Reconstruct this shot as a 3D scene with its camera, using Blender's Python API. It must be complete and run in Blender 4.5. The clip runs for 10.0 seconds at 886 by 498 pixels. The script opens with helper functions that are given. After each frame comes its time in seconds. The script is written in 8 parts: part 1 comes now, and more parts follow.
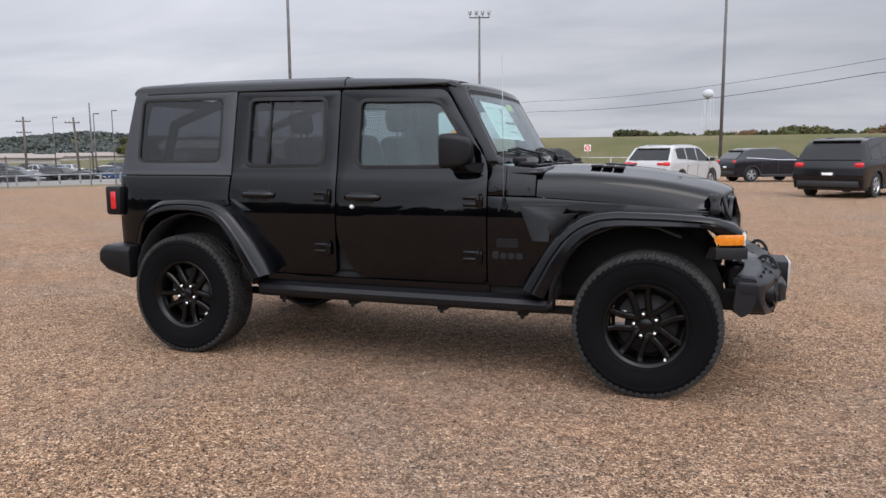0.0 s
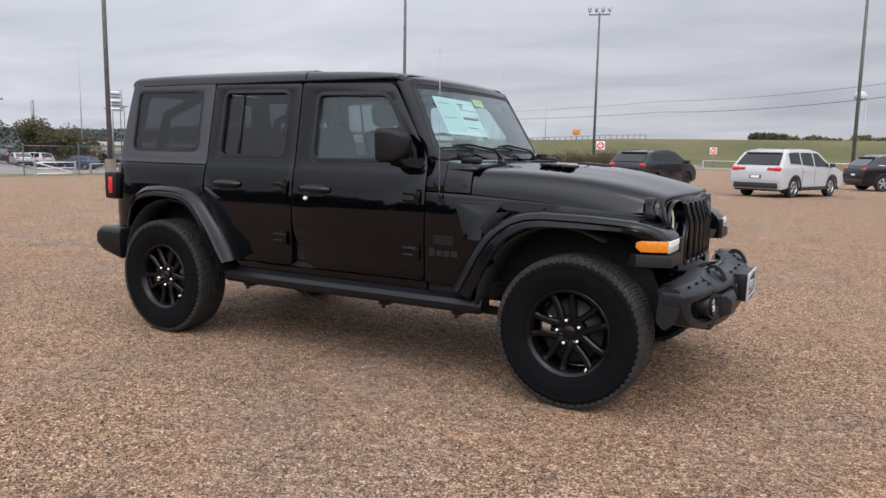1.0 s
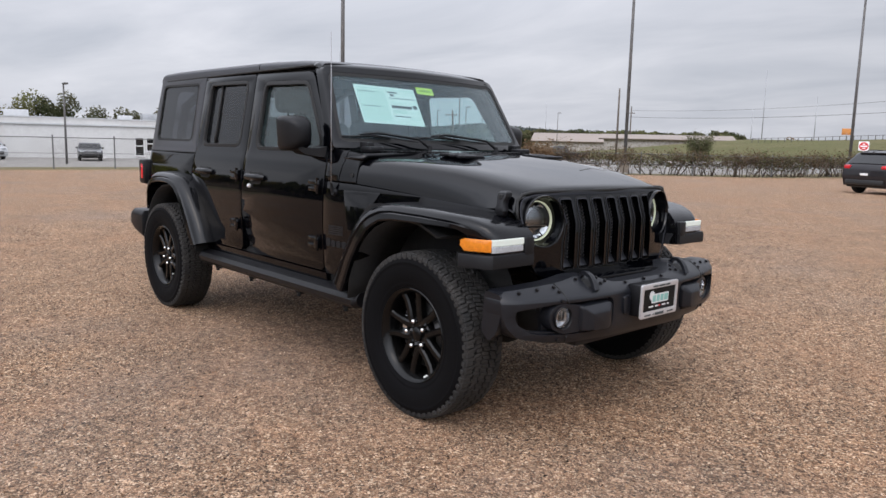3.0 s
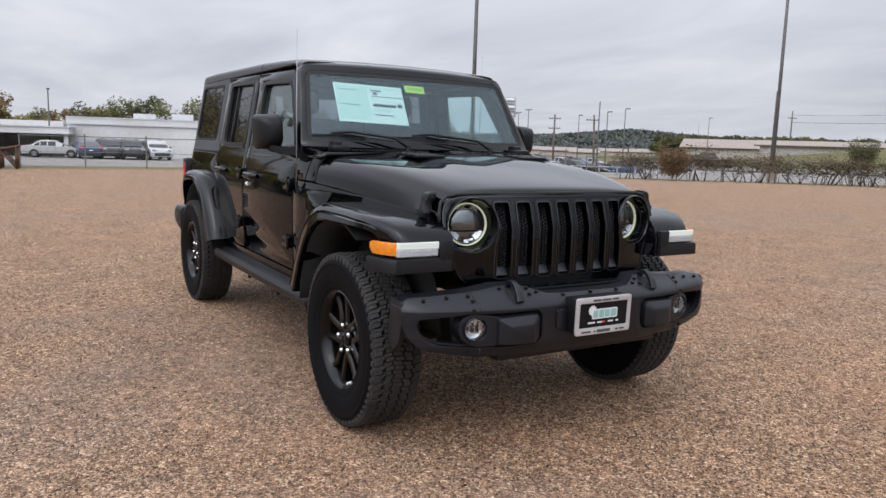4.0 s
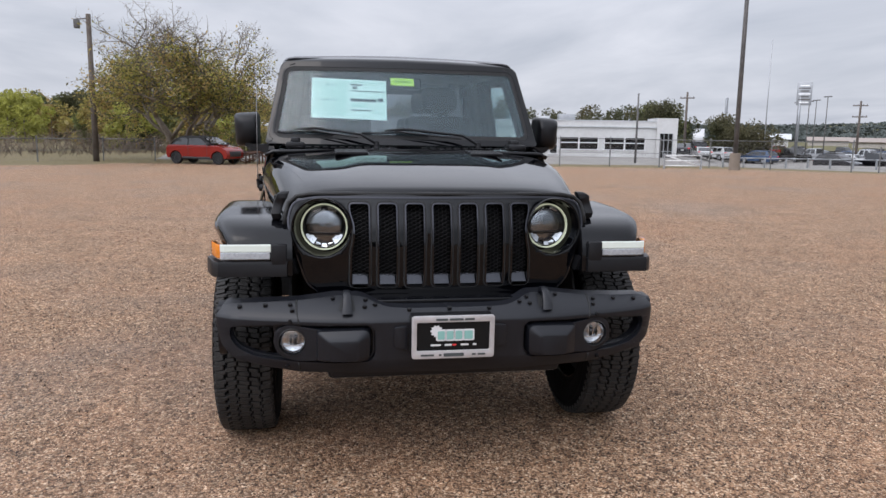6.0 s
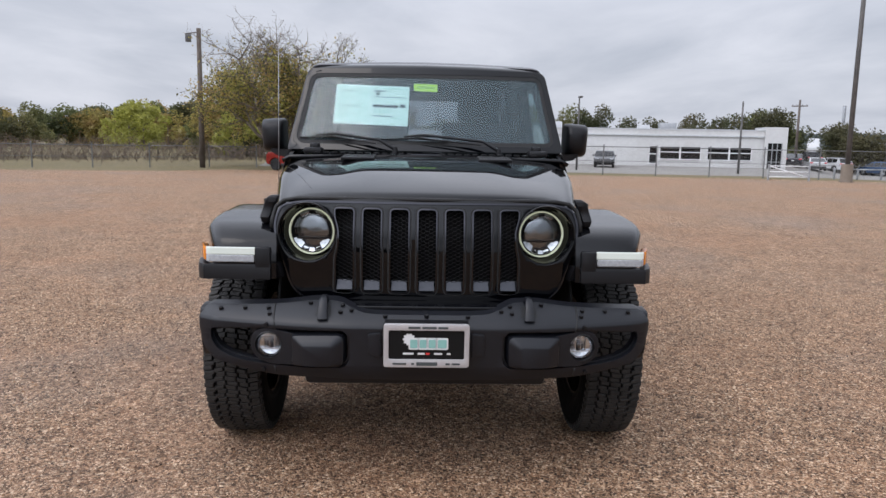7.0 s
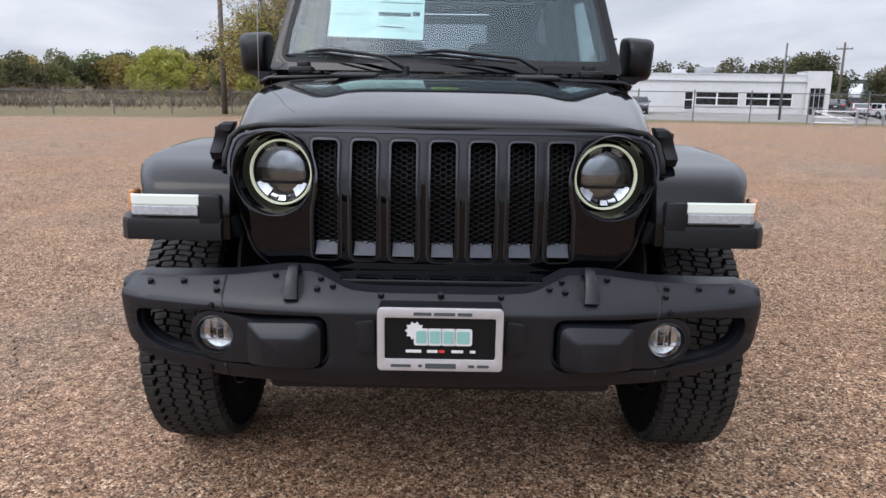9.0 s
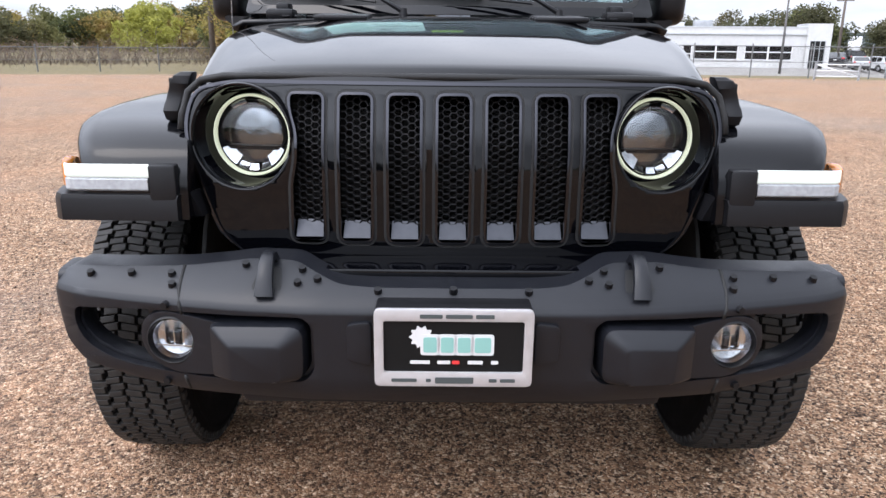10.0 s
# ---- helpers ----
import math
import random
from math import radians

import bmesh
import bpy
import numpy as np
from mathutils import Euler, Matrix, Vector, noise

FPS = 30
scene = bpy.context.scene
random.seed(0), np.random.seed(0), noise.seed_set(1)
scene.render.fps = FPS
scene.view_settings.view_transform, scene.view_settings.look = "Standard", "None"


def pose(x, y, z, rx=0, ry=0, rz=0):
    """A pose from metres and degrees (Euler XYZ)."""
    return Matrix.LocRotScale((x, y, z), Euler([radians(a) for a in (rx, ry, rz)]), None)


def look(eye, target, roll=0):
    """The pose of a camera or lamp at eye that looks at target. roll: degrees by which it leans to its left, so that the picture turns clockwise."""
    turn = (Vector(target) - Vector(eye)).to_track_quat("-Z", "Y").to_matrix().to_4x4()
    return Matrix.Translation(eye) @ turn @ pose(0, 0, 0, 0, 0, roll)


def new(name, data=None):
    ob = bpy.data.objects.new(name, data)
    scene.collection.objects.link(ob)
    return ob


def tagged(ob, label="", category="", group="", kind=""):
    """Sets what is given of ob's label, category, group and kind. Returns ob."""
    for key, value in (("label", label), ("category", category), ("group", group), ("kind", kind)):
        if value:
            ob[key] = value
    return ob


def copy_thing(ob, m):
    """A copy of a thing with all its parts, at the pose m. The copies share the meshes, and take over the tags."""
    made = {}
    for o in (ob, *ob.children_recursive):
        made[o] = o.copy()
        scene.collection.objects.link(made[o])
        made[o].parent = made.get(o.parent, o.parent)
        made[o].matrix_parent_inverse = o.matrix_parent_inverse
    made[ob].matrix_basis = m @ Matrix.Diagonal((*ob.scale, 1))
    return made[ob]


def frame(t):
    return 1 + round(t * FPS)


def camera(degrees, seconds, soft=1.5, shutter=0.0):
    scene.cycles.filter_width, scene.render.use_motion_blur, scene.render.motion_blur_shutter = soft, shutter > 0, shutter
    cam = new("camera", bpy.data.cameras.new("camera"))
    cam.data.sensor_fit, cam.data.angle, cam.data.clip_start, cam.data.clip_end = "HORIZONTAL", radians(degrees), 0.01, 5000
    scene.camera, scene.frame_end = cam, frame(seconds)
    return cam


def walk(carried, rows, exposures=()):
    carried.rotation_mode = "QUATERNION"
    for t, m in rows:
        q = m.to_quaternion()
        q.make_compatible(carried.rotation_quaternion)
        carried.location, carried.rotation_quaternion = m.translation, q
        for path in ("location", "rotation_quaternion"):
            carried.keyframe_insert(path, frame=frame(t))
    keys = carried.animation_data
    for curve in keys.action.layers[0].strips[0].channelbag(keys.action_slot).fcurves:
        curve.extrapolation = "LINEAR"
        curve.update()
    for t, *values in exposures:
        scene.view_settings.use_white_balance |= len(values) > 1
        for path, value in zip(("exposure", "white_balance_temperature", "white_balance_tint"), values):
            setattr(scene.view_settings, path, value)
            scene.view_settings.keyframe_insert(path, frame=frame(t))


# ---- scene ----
cam = camera(61.8, 10.0)
PATH = [
    (0, (1.79, -4.938, 1.343), (1.124, -3.071, 1.082), -0.4),
    (0.5, (2.264, -4.742, 1.337), (1.456, -2.932, 1.074), 0.3),
    (1, (2.743, -4.46, 1.33), (1.781, -2.727, 1.062), 1.0),
    (1.5, (3.161, -4.198, 1.322), (2.069, -2.544, 1.049), 1.4),
    (2, (3.568, -3.838, 1.313), (2.339, -2.286, 1.032), 1.6),
    (2.5, (3.868, -3.501, 1.312), (2.525, -2.048, 1.025), 1.4),
    (4, (4.586, -2.212, 1.305), (2.888, -1.191, 1.025), 1.8),
    (4.5, (4.695, -1.798, 1.303), (2.917, -0.931, 1.008), 1.7),
    (5, (4.815, -1.322, 1.304), (2.961, -0.64, 0.998), 1.4),
    (5.5, (4.884, -0.91, 1.317), (2.978, -0.389, 1.007), 1.0),
    (6, (4.882, -0.483, 1.346), (2.934, -0.156, 1.035), 0.9),
    (7.5, (4.829, 0.009, 1.317), (2.852, 0.027, 1.017), 1.1),
    (8, (4.582, 0.005, 1.277), (2.609, 0.01, 0.948), 1.0),
    (8.5, (4.315, 0.01, 1.237), (2.349, 0.001, 0.868), 0.9),
    (9, (4.004, 0.009, 1.21), (2.05, 0.003, 0.781), 0.9),
    (9.5, (3.774, -0.014, 1.19), (1.834, -0.01, 0.705), 0.8),
    (10, (3.608, -0.029, 1.175), (1.682, -0.02, 0.636), 0.6),
]
walk(cam, [(t, look(eye, target, roll)) for t, eye, target, roll in PATH],
     [(0, 0.05, 6750, 13), (3, 0.05, 6750, 13), (6, 0.02, 6600, 13), (8, -0.04, 6550, 13), (8.5, -0.04, 6550, 13), (9, 0.18, 6500, 13), (9.5, 0.48, 6500, 13), (10, 0.74, 6500, 13)])

# ---- world and light ----
world = bpy.data.worlds.new("overcast_sky")
scene.world = world
world.use_nodes = True
SUN_EL, SUN_AZ = radians(56), radians(139)


def build_world():
    nt = world.node_tree
    n, l = nt.nodes, nt.links
    bg = n["Background"]
    sky = n.new("ShaderNodeTexSky")
    sky.sky_type = "NISHITA"
    sky.sun_disc = False
    sky.sun_elevation, sky.sun_rotation = SUN_EL, SUN_AZ
    sky.air_density, sky.dust_density = 1.0, 3.0
    dim = n.new("ShaderNodeMix")
    dim.data_type, dim.blend_type = "RGBA", "MULTIPLY"
    dim.inputs[0].default_value = 1.0
    dim.inputs[7].default_value = (0.09, 0.09, 0.09, 1)
    l.new(sky.outputs[0], dim.inputs[6])
    co = n.new("ShaderNodeTexCoord")
    sep = n.new("ShaderNodeSeparateXYZ")
    l.new(co.outputs["Generated"], sep.inputs[0])
    # a cloud deck: the direction meets a flat layer overhead
    h = n.new("ShaderNodeMath"); h.operation = "MAXIMUM"; h.inputs[1].default_value = 0.0
    l.new(sep.outputs[2], h.inputs[0])
    add = n.new("ShaderNodeMath"); add.operation = "ADD"; add.inputs[1].default_value = 0.12
    l.new(h.outputs[0], add.inputs[0])
    div = n.new("ShaderNodeVectorMath"); div.operation = "DIVIDE"
    comb = n.new("ShaderNodeCombineXYZ")
    for k in range(3):
        l.new(add.outputs[0], comb.inputs[k])
    l.new(co.outputs["Generated"], div.inputs[0])
    l.new(comb.outputs[0], div.inputs[1])
    flat = n.new("ShaderNodeVectorMath"); flat.operation = "MULTIPLY"; flat.inputs[1].default_value = (0.55, 0.9, 0.0)
    l.new(div.outputs[0], flat.inputs[0])
    nz = n.new("ShaderNodeTexNoise")
    nz.inputs["Scale"].default_value, nz.inputs["Detail"].default_value, nz.inputs["Roughness"].default_value = 1.1, 7.0, 0.55
    nz.inputs["Distortion"].default_value = 0.4
    l.new(flat.outputs[0], nz.inputs["Vector"])
    ramp = n.new("ShaderNodeValToRGB")
    ramp.color_ramp.elements[0].position, ramp.color_ramp.elements[1].position = 0.30, 0.72
    ramp.color_ramp.elements[0].color = (0.51, 0.562, 0.65, 1)
    ramp.color_ramp.elements[1].color = (0.755, 0.80, 0.885, 1)
    l.new(nz.outputs[0], ramp.inputs[0])
    mix = n.new("ShaderNodeMix"); mix.data_type = "RGBA"; mix.inputs[0].default_value = 0.90
    l.new(dim.outputs[2], mix.inputs[6])
    l.new(ramp.outputs[0], mix.inputs[7])
    # the deck is brighter overhead, as an overcast sky is
    up = n.new("ShaderNodeMapRange")
    up.inputs[1].default_value, up.inputs[2].default_value, up.inputs[3].default_value, up.inputs[4].default_value = 0.13, 0.55, 1.03, 2.45
    up.interpolation_type = "SMOOTHSTEP"
    l.new(h.outputs[0], up.inputs[0])
    l.new(mix.outputs[2], bg.inputs[0])
    # the veiled sun brightens the southern half of the deck
    dot = n.new("ShaderNodeVectorMath"); dot.operation = "DOT_PRODUCT"; dot.inputs[1].default_value = (0.60, -0.72, 0.35)
    l.new(co.outputs["Generated"], dot.inputs[0])
    glow = n.new("ShaderNodeMapRange"); glow.interpolation_type = "SMOOTHSTEP"
    glow.inputs[1].default_value, glow.inputs[2].default_value, glow.inputs[3].default_value, glow.inputs[4].default_value = 0.0, 1.0, 1.0, 2.3
    l.new(dot.outputs["Value"], glow.inputs[0])
    both = n.new("ShaderNodeMath"); both.operation = "MULTIPLY"
    l.new(up.outputs[0], both.inputs[0]); l.new(glow.outputs[0], both.inputs[1])
    # thinner cloud to the west and south-west than to the north
    west = n.new("ShaderNodeVectorMath"); west.operation = "DOT_PRODUCT"; west.inputs[1].default_value = (-0.94, -0.34, 0.0)
    l.new(co.outputs["Generated"], west.inputs[0])
    thin = n.new("ShaderNodeMapRange"); thin.interpolation_type = "SMOOTHSTEP"
    thin.inputs[1].default_value, thin.inputs[2].default_value, thin.inputs[3].default_value, thin.inputs[4].default_value = -0.7, 0.7, 0.76, 1.0
    l.new(west.outputs["Value"], thin.inputs[0])
    deck = n.new("ShaderNodeMath"); deck.operation = "MULTIPLY"
    l.new(both.outputs[0], deck.inputs[0]); l.new(thin.outputs[0], deck.inputs[1])
    l.new(deck.outputs[0], bg.inputs[1])


build_world()
sun_data = bpy.data.lights.new("sun", "SUN")
sun_data.energy, sun_data.angle, sun_data.color = 0.3, radians(25), (1.0, 0.97, 0.93)
sun = new("sun", sun_data)
sun.matrix_world = look((0, 0, 60), (-26, 30, 0))

# ---- materials ----


def material(name, color, rough=0.5, metal=0.0, coat=0.0, var=0.0, scale=20.0, bump=0.0, bump_scale=200.0, second=None, second_scale=3.0, spec=0.5, rand=0.0):
    """A surface with variation at two scales: a coarse drift of tone or of a second colour, a fine grain, and relief."""
    m = bpy.data.materials.new(name)
    m.use_nodes = True
    nt = m.node_tree
    n, l = nt.nodes, nt.links
    b = n["Principled BSDF"]
    b.inputs["Base Color"].default_value = (*color, 1)
    b.inputs["Roughness"].default_value = rough
    b.inputs["Metallic"].default_value = metal
    b.inputs["Coat Weight"].default_value = coat
    b.inputs["Coat Roughness"].default_value = 0.03
    b.inputs["Specular IOR Level"].default_value = spec
    co = n.new("ShaderNodeTexCoord")
    if var or second or rand:
        fine = n.new("ShaderNodeTexNoise"); fine.inputs["Scale"].default_value = scale; fine.inputs["Detail"].default_value = 6
        l.new(co.outputs["Object"], fine.inputs["Vector"])
        coarse = n.new("ShaderNodeTexNoise"); coarse.inputs["Scale"].default_value = second_scale; coarse.inputs["Detail"].default_value = 4
        l.new(co.outputs["Object"], coarse.inputs["Vector"])
        mix = n.new("ShaderNodeMix"); mix.data_type = "RGBA"
        mix.inputs[6].default_value = (*color, 1)
        mix.inputs[7].default_value = (*(second or [c * 0.6 for c in color]), 1)
        st = n.new("ShaderNodeMapRange"); st.inputs[1].default_value, st.inputs[2].default_value = 0.38, 0.66
        st.inputs[4].default_value = 1.0 if second else min(1.0, var * 2)
        l.new(coarse.outputs[0], st.inputs[0]); l.new(st.outputs[0], mix.inputs[0])
        gain = n.new("ShaderNodeMapRange")
        gain.inputs[1].default_value, gain.inputs[2].default_value = 0.3, 0.7
        gain.inputs[3].default_value, gain.inputs[4].default_value = 1 - var, 1 + var
        l.new(fine.outputs[0], gain.inputs[0])
        mul = n.new("ShaderNodeVectorMath"); mul.operation = "SCALE"
        l.new(mix.outputs[2], mul.inputs[0]); l.new(gain.outputs[0], mul.inputs["Scale"])
        out = mul.outputs[0]
        if rand:
            info = n.new("ShaderNodeObjectInfo")
            isl = n.new("ShaderNodeNewGeometry")
            sm = n.new("ShaderNodeMath"); sm.operation = "ADD"
            l.new(info.outputs["Random"], sm.inputs[0]); l.new(isl.outputs["Random Per Island"], sm.inputs[1])
            rr = n.new("ShaderNodeMapRange"); rr.inputs[2].default_value = 2.0
            rr.inputs[3].default_value, rr.inputs[4].default_value = 1 - rand, 1 + rand
            l.new(sm.outputs[0], rr.inputs[0])
            m2 = n.new("ShaderNodeVectorMath"); m2.operation = "SCALE"
            l.new(out, m2.inputs[0]); l.new(rr.outputs[0], m2.inputs["Scale"])
            out = m2.outputs[0]
        l.new(out, b.inputs["Base Color"])
        rg = n.new("ShaderNodeMapRange")
        rg.inputs[3].default_value, rg.inputs[4].default_value = max(0.02, rough * 0.85), min(1, rough * 1.15)
        l.new(fine.outputs[0], rg.inputs[0]); l.new(rg.outputs[0], b.inputs["Roughness"])
    if bump:
        bn = n.new("ShaderNodeTexNoise"); bn.inputs["Scale"].default_value = bump_scale; bn.inputs["Detail"].default_value = 3
        l.new(co.outputs["Object"], bn.inputs["Vector"])
        bu = n.new("ShaderNodeBump"); bu.inputs["Strength"].default_value = bump; bu.inputs["Distance"].default_value = 0.3 / bump_scale
        l.new(bn.outputs[0], bu.inputs["Height"]); l.new(bu.outputs[0], b.inputs["Normal"])
    return m


def glass(name, tint, ior=1.5, film=0.0, film_color=(0.5, 0.5, 0.5)):
    """A pane: tinted see-through, a mirror reflection by Fresnel, and a diffuse film painted in for dust and hazy
    reflection.
    """
    m = bpy.data.materials.new(name)
    m.use_nodes = True
    nt = m.node_tree
    n, l = nt.nodes, nt.links
    n.remove(n["Principled BSDF"])
    tr = n.new("ShaderNodeBsdfTransparent"); tr.inputs[0].default_value = (*tint, 1)
    gl = n.new("ShaderNodeBsdfGlossy"); gl.inputs["Roughness"].default_value = 0.0
    # mirror share of one face, the same from both sides of the pane
    lw = n.new("ShaderNodeLayerWeight"); lw.inputs[0].default_value = 0.5
    pw = n.new("ShaderNodeMath"); pw.operation = "POWER"; pw.inputs[1].default_value = 5.0
    l.new(lw.outputs["Facing"], pw.inputs[0])
    fr = n.new("ShaderNodeMath"); fr.operation = "MULTIPLY_ADD"
    f0 = ((ior - 1) / (ior + 1)) ** 2
    fr.inputs[1].default_value, fr.inputs[2].default_value = 1 - f0, f0
    l.new(pw.outputs[0], fr.inputs[0])
    mx = n.new("ShaderNodeMixShader")
    base = tr.outputs[0]
    if film:
        df = n.new("ShaderNodeBsdfDiffuse"); df.inputs[0].default_value = (*film_color, 1)
        fm = n.new("ShaderNodeMixShader"); fm.inputs[0].default_value = film
        l.new(tr.outputs[0], fm.inputs[1]); l.new(df.outputs[0], fm.inputs[2])
        base = fm.outputs[0]
    l.new(fr.outputs[0], mx.inputs[0]); l.new(base, mx.inputs[1]); l.new(gl.outputs[0], mx.inputs[2])
    l.new(mx.outputs[0], n["Material Output"].inputs[0])
    return m


def lit(name, color, strength, base=(0.8, 0.8, 0.8)):
    m = material(name, base, 0.2)
    b = m.node_tree.nodes["Principled BSDF"]
    b.inputs["Emission Color"].default_value = (*color, 1)
    b.inputs["Emission Strength"].default_value = strength
    return m


PAINT = material("black_clearcoat", (0.0010, 0.0011, 0.0018), 0.035, spec=0.33)
TOPM = material("textured_hardtop", (0.026, 0.027, 0.032), 0.40, spec=0.5, var=0.05, scale=60, bump=0.15, bump_scale=900)
FLARE = material("gloss_flare", (0.0025, 0.0026, 0.0034), 0.12, spec=0.28, bump=0.015, bump_scale=500)
PLASTIC = material("black_plastic", (0.005, 0.005, 0.006), 0.42, spec=0.26, var=0.1, scale=50, bump=0.1, bump_scale=900)
STEEL = material("powder_coated_steel", (0.0065, 0.0072, 0.0098), 0.38, spec=0.34, var=0.08, scale=30, bump=0.2, bump_scale=700)
RUBBER = material("tyre_rubber", (0.0035, 0.0035, 0.004), 0.75, spec=0.08, var=0.2, scale=25, bump=0.2, bump_scale=500)
TREADM = material("tread_rubber", (0.013, 0.013, 0.013), 0.65, spec=0.35, var=0.25, scale=60, second=(0.026, 0.024, 0.022), second_scale=9, bump=0.3, bump_scale=500)
RIMM = material("gloss_black_alloy", (0.003, 0.003, 0.003), 0.18, spec=0.24)
DARK = material("underbody_black", (0.003, 0.003, 0.003), 0.85, var=0.2, scale=20)
MAST = material("mast_steel", (0.30, 0.30, 0.31), 0.4, metal=0.6)
# near-black for rubber seals, and for shade painted into recesses and gaps
SEAL_SHADE = material("seal_and_shade_black", (0.004, 0.004, 0.004), 0.7)
CHROME = material("chrome", (0.75, 0.75, 0.76), 0.08, metal=1.0)
ALLOYD = material("lamp_bright_metal", (0.60, 0.60, 0.62), 0.16, metal=1.0, var=0.15, scale=90)
SATIN = material("satin_metal", (0.050, 0.052, 0.058), 0.35, metal=1.0, var=0.1, scale=60)
DISC = material("machined_iron", (0.055, 0.053, 0.052), 0.4, metal=0.4, var=0.2, scale=40)
SEATM = material("black_cloth", (0.012, 0.012, 0.013), 0.9, var=0.2, scale=80, bump=0.2, bump_scale=600)
GREY = material("grey_decal", (0.012, 0.012, 0.013), 0.55, spec=0.2)
AMBER = material("amber_lens", (0.62, 0.19, 0.015), 0.12, var=0.15, scale=70)
REDL = material("red_lens", (0.55, 0.012, 0.02), 0.15, coat=0.5)
DRL = lit("daytime_lamp", (0.93, 1.0, 0.93), 0.38, (0.27, 0.30, 0.29))
DRLGREY = material("lamp_reflector", (0.34, 0.355, 0.37), 0.2, var=0.15, scale=90)
BEAD = material("dark_bright_trim", (0.045, 0.045, 0.05), 0.12, metal=1.0)
SMOKE = material("smoked_chrome", (0.20, 0.21, 0.225), 0.16, metal=1.0, var=0.3, scale=45, bump=0.25, bump_scale=55)
HALO = lit("halo_lamp", (0.95, 1.0, 0.74), 0.32, (0.5, 0.53, 0.42))
CLEAR = glass("clear_lens", (0.93, 0.95, 0.95))
# the blue-teal film paints in the screen's veil of reflected sky
SCREEN = glass("windscreen_glass", (0.89, 0.955, 0.965), 1.38, 0.045, (0.38, 0.53, 0.60))
SIDEGLASS = glass("side_glass", (0.84, 0.93, 0.93), 1.5, 0.022, (0.42, 0.55, 0.56))
PRIVACY = glass("privacy_glass", (0.50, 0.51, 0.53), 1.5, 0.012, (0.4, 0.42, 0.44))
PAPER = material("window_sticker_paper", (0.54, 0.65, 0.585), 0.8, var=0.03, scale=30)
PAPER2 = material("window_sticker_tint", (0.43, 0.57, 0.50), 0.8)
YELLOW = material("yellow_green_sticker", (0.42, 0.62, 0.08), 0.8, var=0.1, scale=40)
INK = material("printing_ink", (0.05, 0.06, 0.06), 0.8)
PLATEF = material("brushed_plate_frame", (0.46, 0.45, 0.455), 0.35, metal=0.35, var=0.05, scale=50)
PLATEB = material("black_plate", (0.006, 0.006, 0.006), 0.55, spec=0.15)
WHITE = material("white_print", (0.80, 0.80, 0.80), 0.6)
PLATEW = material("plate_white_print", (0.58, 0.58, 0.58), 0.6)
MINT = material("mint_print", (0.20, 0.40, 0.36), 0.6)
REDP = material("red_print", (0.55, 0.03, 0.03), 0.6)

# ---- building helpers ----
from mathutils.geometry import tessellate_polygon


def smooth_bm(bm, angle=38):
    lim = radians(angle)
    for f in bm.faces:
        f.smooth = True
    for e in bm.edges:
        e.smooth = len(e.link_faces) == 2 and e.calc_face_angle(0) < lim


def part(name, bm, mat, parent=None, label="", angle=38):
    """Links a bmesh as one mesh object, under parent where one is given."""
    smooth_bm(bm, angle)
    me = bpy.data.meshes.new(name)
    bm.to_mesh(me)
    bm.free()
    me.materials.append(mat)
    ob = new(name, me)
    if parent is not None:
        ob.parent = parent
    return tagged(ob, label) if label else ob


def thing(name, label, category, group="", at=(0, 0, 0), rz=0.0):
    ob = new(name)
    ob.empty_display_size = 0.1
    ob.matrix_basis = pose(*at, 0, 0, rz)
    return tagged(ob, label, category, group)


def box(bm, x0, x1, y0, y1, z0, z1, bevel=0.0, m=None, seg=2):
    r = bmesh.ops.create_cube(bm, size=1, matrix=Matrix.Translation(((x0 + x1) / 2, (y0 + y1) / 2, (z0 + z1) / 2)) @ Matrix.Diagonal((abs(x1 - x0), abs(y1 - y0), abs(z1 - z0), 1)))
    vs = r["verts"]
    if bevel:
        es = list({e for v in vs for e in v.link_edges})
        r2 = bmesh.ops.bevel(bm, geom=es, offset=bevel, segments=seg, affect="EDGES", profile=0.5)
        vs = list({v for f in r2["faces"] for v in f.verts} | {v for v in vs if v.is_valid})
    if m is not None:
        bmesh.ops.transform(bm, matrix=m, verts=vs)
    return vs


def cyl(bm, c, axis, r, h, seg=24, r2=None):
    """A cylinder from c along axis, h long."""
    a = Vector(axis).normalized()
    m = Matrix.Translation(Vector(c) + a * h / 2) @ a.to_track_quat("Z", "Y").to_matrix().to_4x4()
    return bmesh.ops.create_cone(bm, cap_ends=True, segments=seg, radius1=r, radius2=r if r2 is None else r2, depth=h, matrix=m)["verts"]


def tube(bm, pts, r, seg=8, close=False):
    """A round bar along points; r may be a list."""
    pts = [Vector(p) for p in pts]
    n = len(pts)
    rings = []
    up = Vector((0, 0, 1))
    for i, p in enumerate(pts):
        d = (pts[min(i + 1, n - 1)] - pts[max(i - 1, 0)]) if not close else (pts[(i + 1) % n] - pts[i - 1])
        d.normalize()
        s = d.cross(up)
        if s.length < 1e-3:
            s = d.cross(Vector((1, 0, 0)))
        s.normalize()
        t = s.cross(d)
        rr = r[i] if isinstance(r, (list, tuple)) else r
        rings.append([bm.verts.new(p + (s * math.cos(a) + t * math.sin(a)) * rr) for a in [2 * math.pi * k / seg for k in range(seg)]])
    m = n if close else n - 1
    for i in range(m):
        A, B = rings[i], rings[(i + 1) % n]
        for k in range(seg):
            bm.faces.new((A[k], A[(k + 1) % seg], B[(k + 1) % seg], B[k]))
    if not close:
        bm.faces.new(rings[0][::-1])
        bm.faces.new(rings[-1])


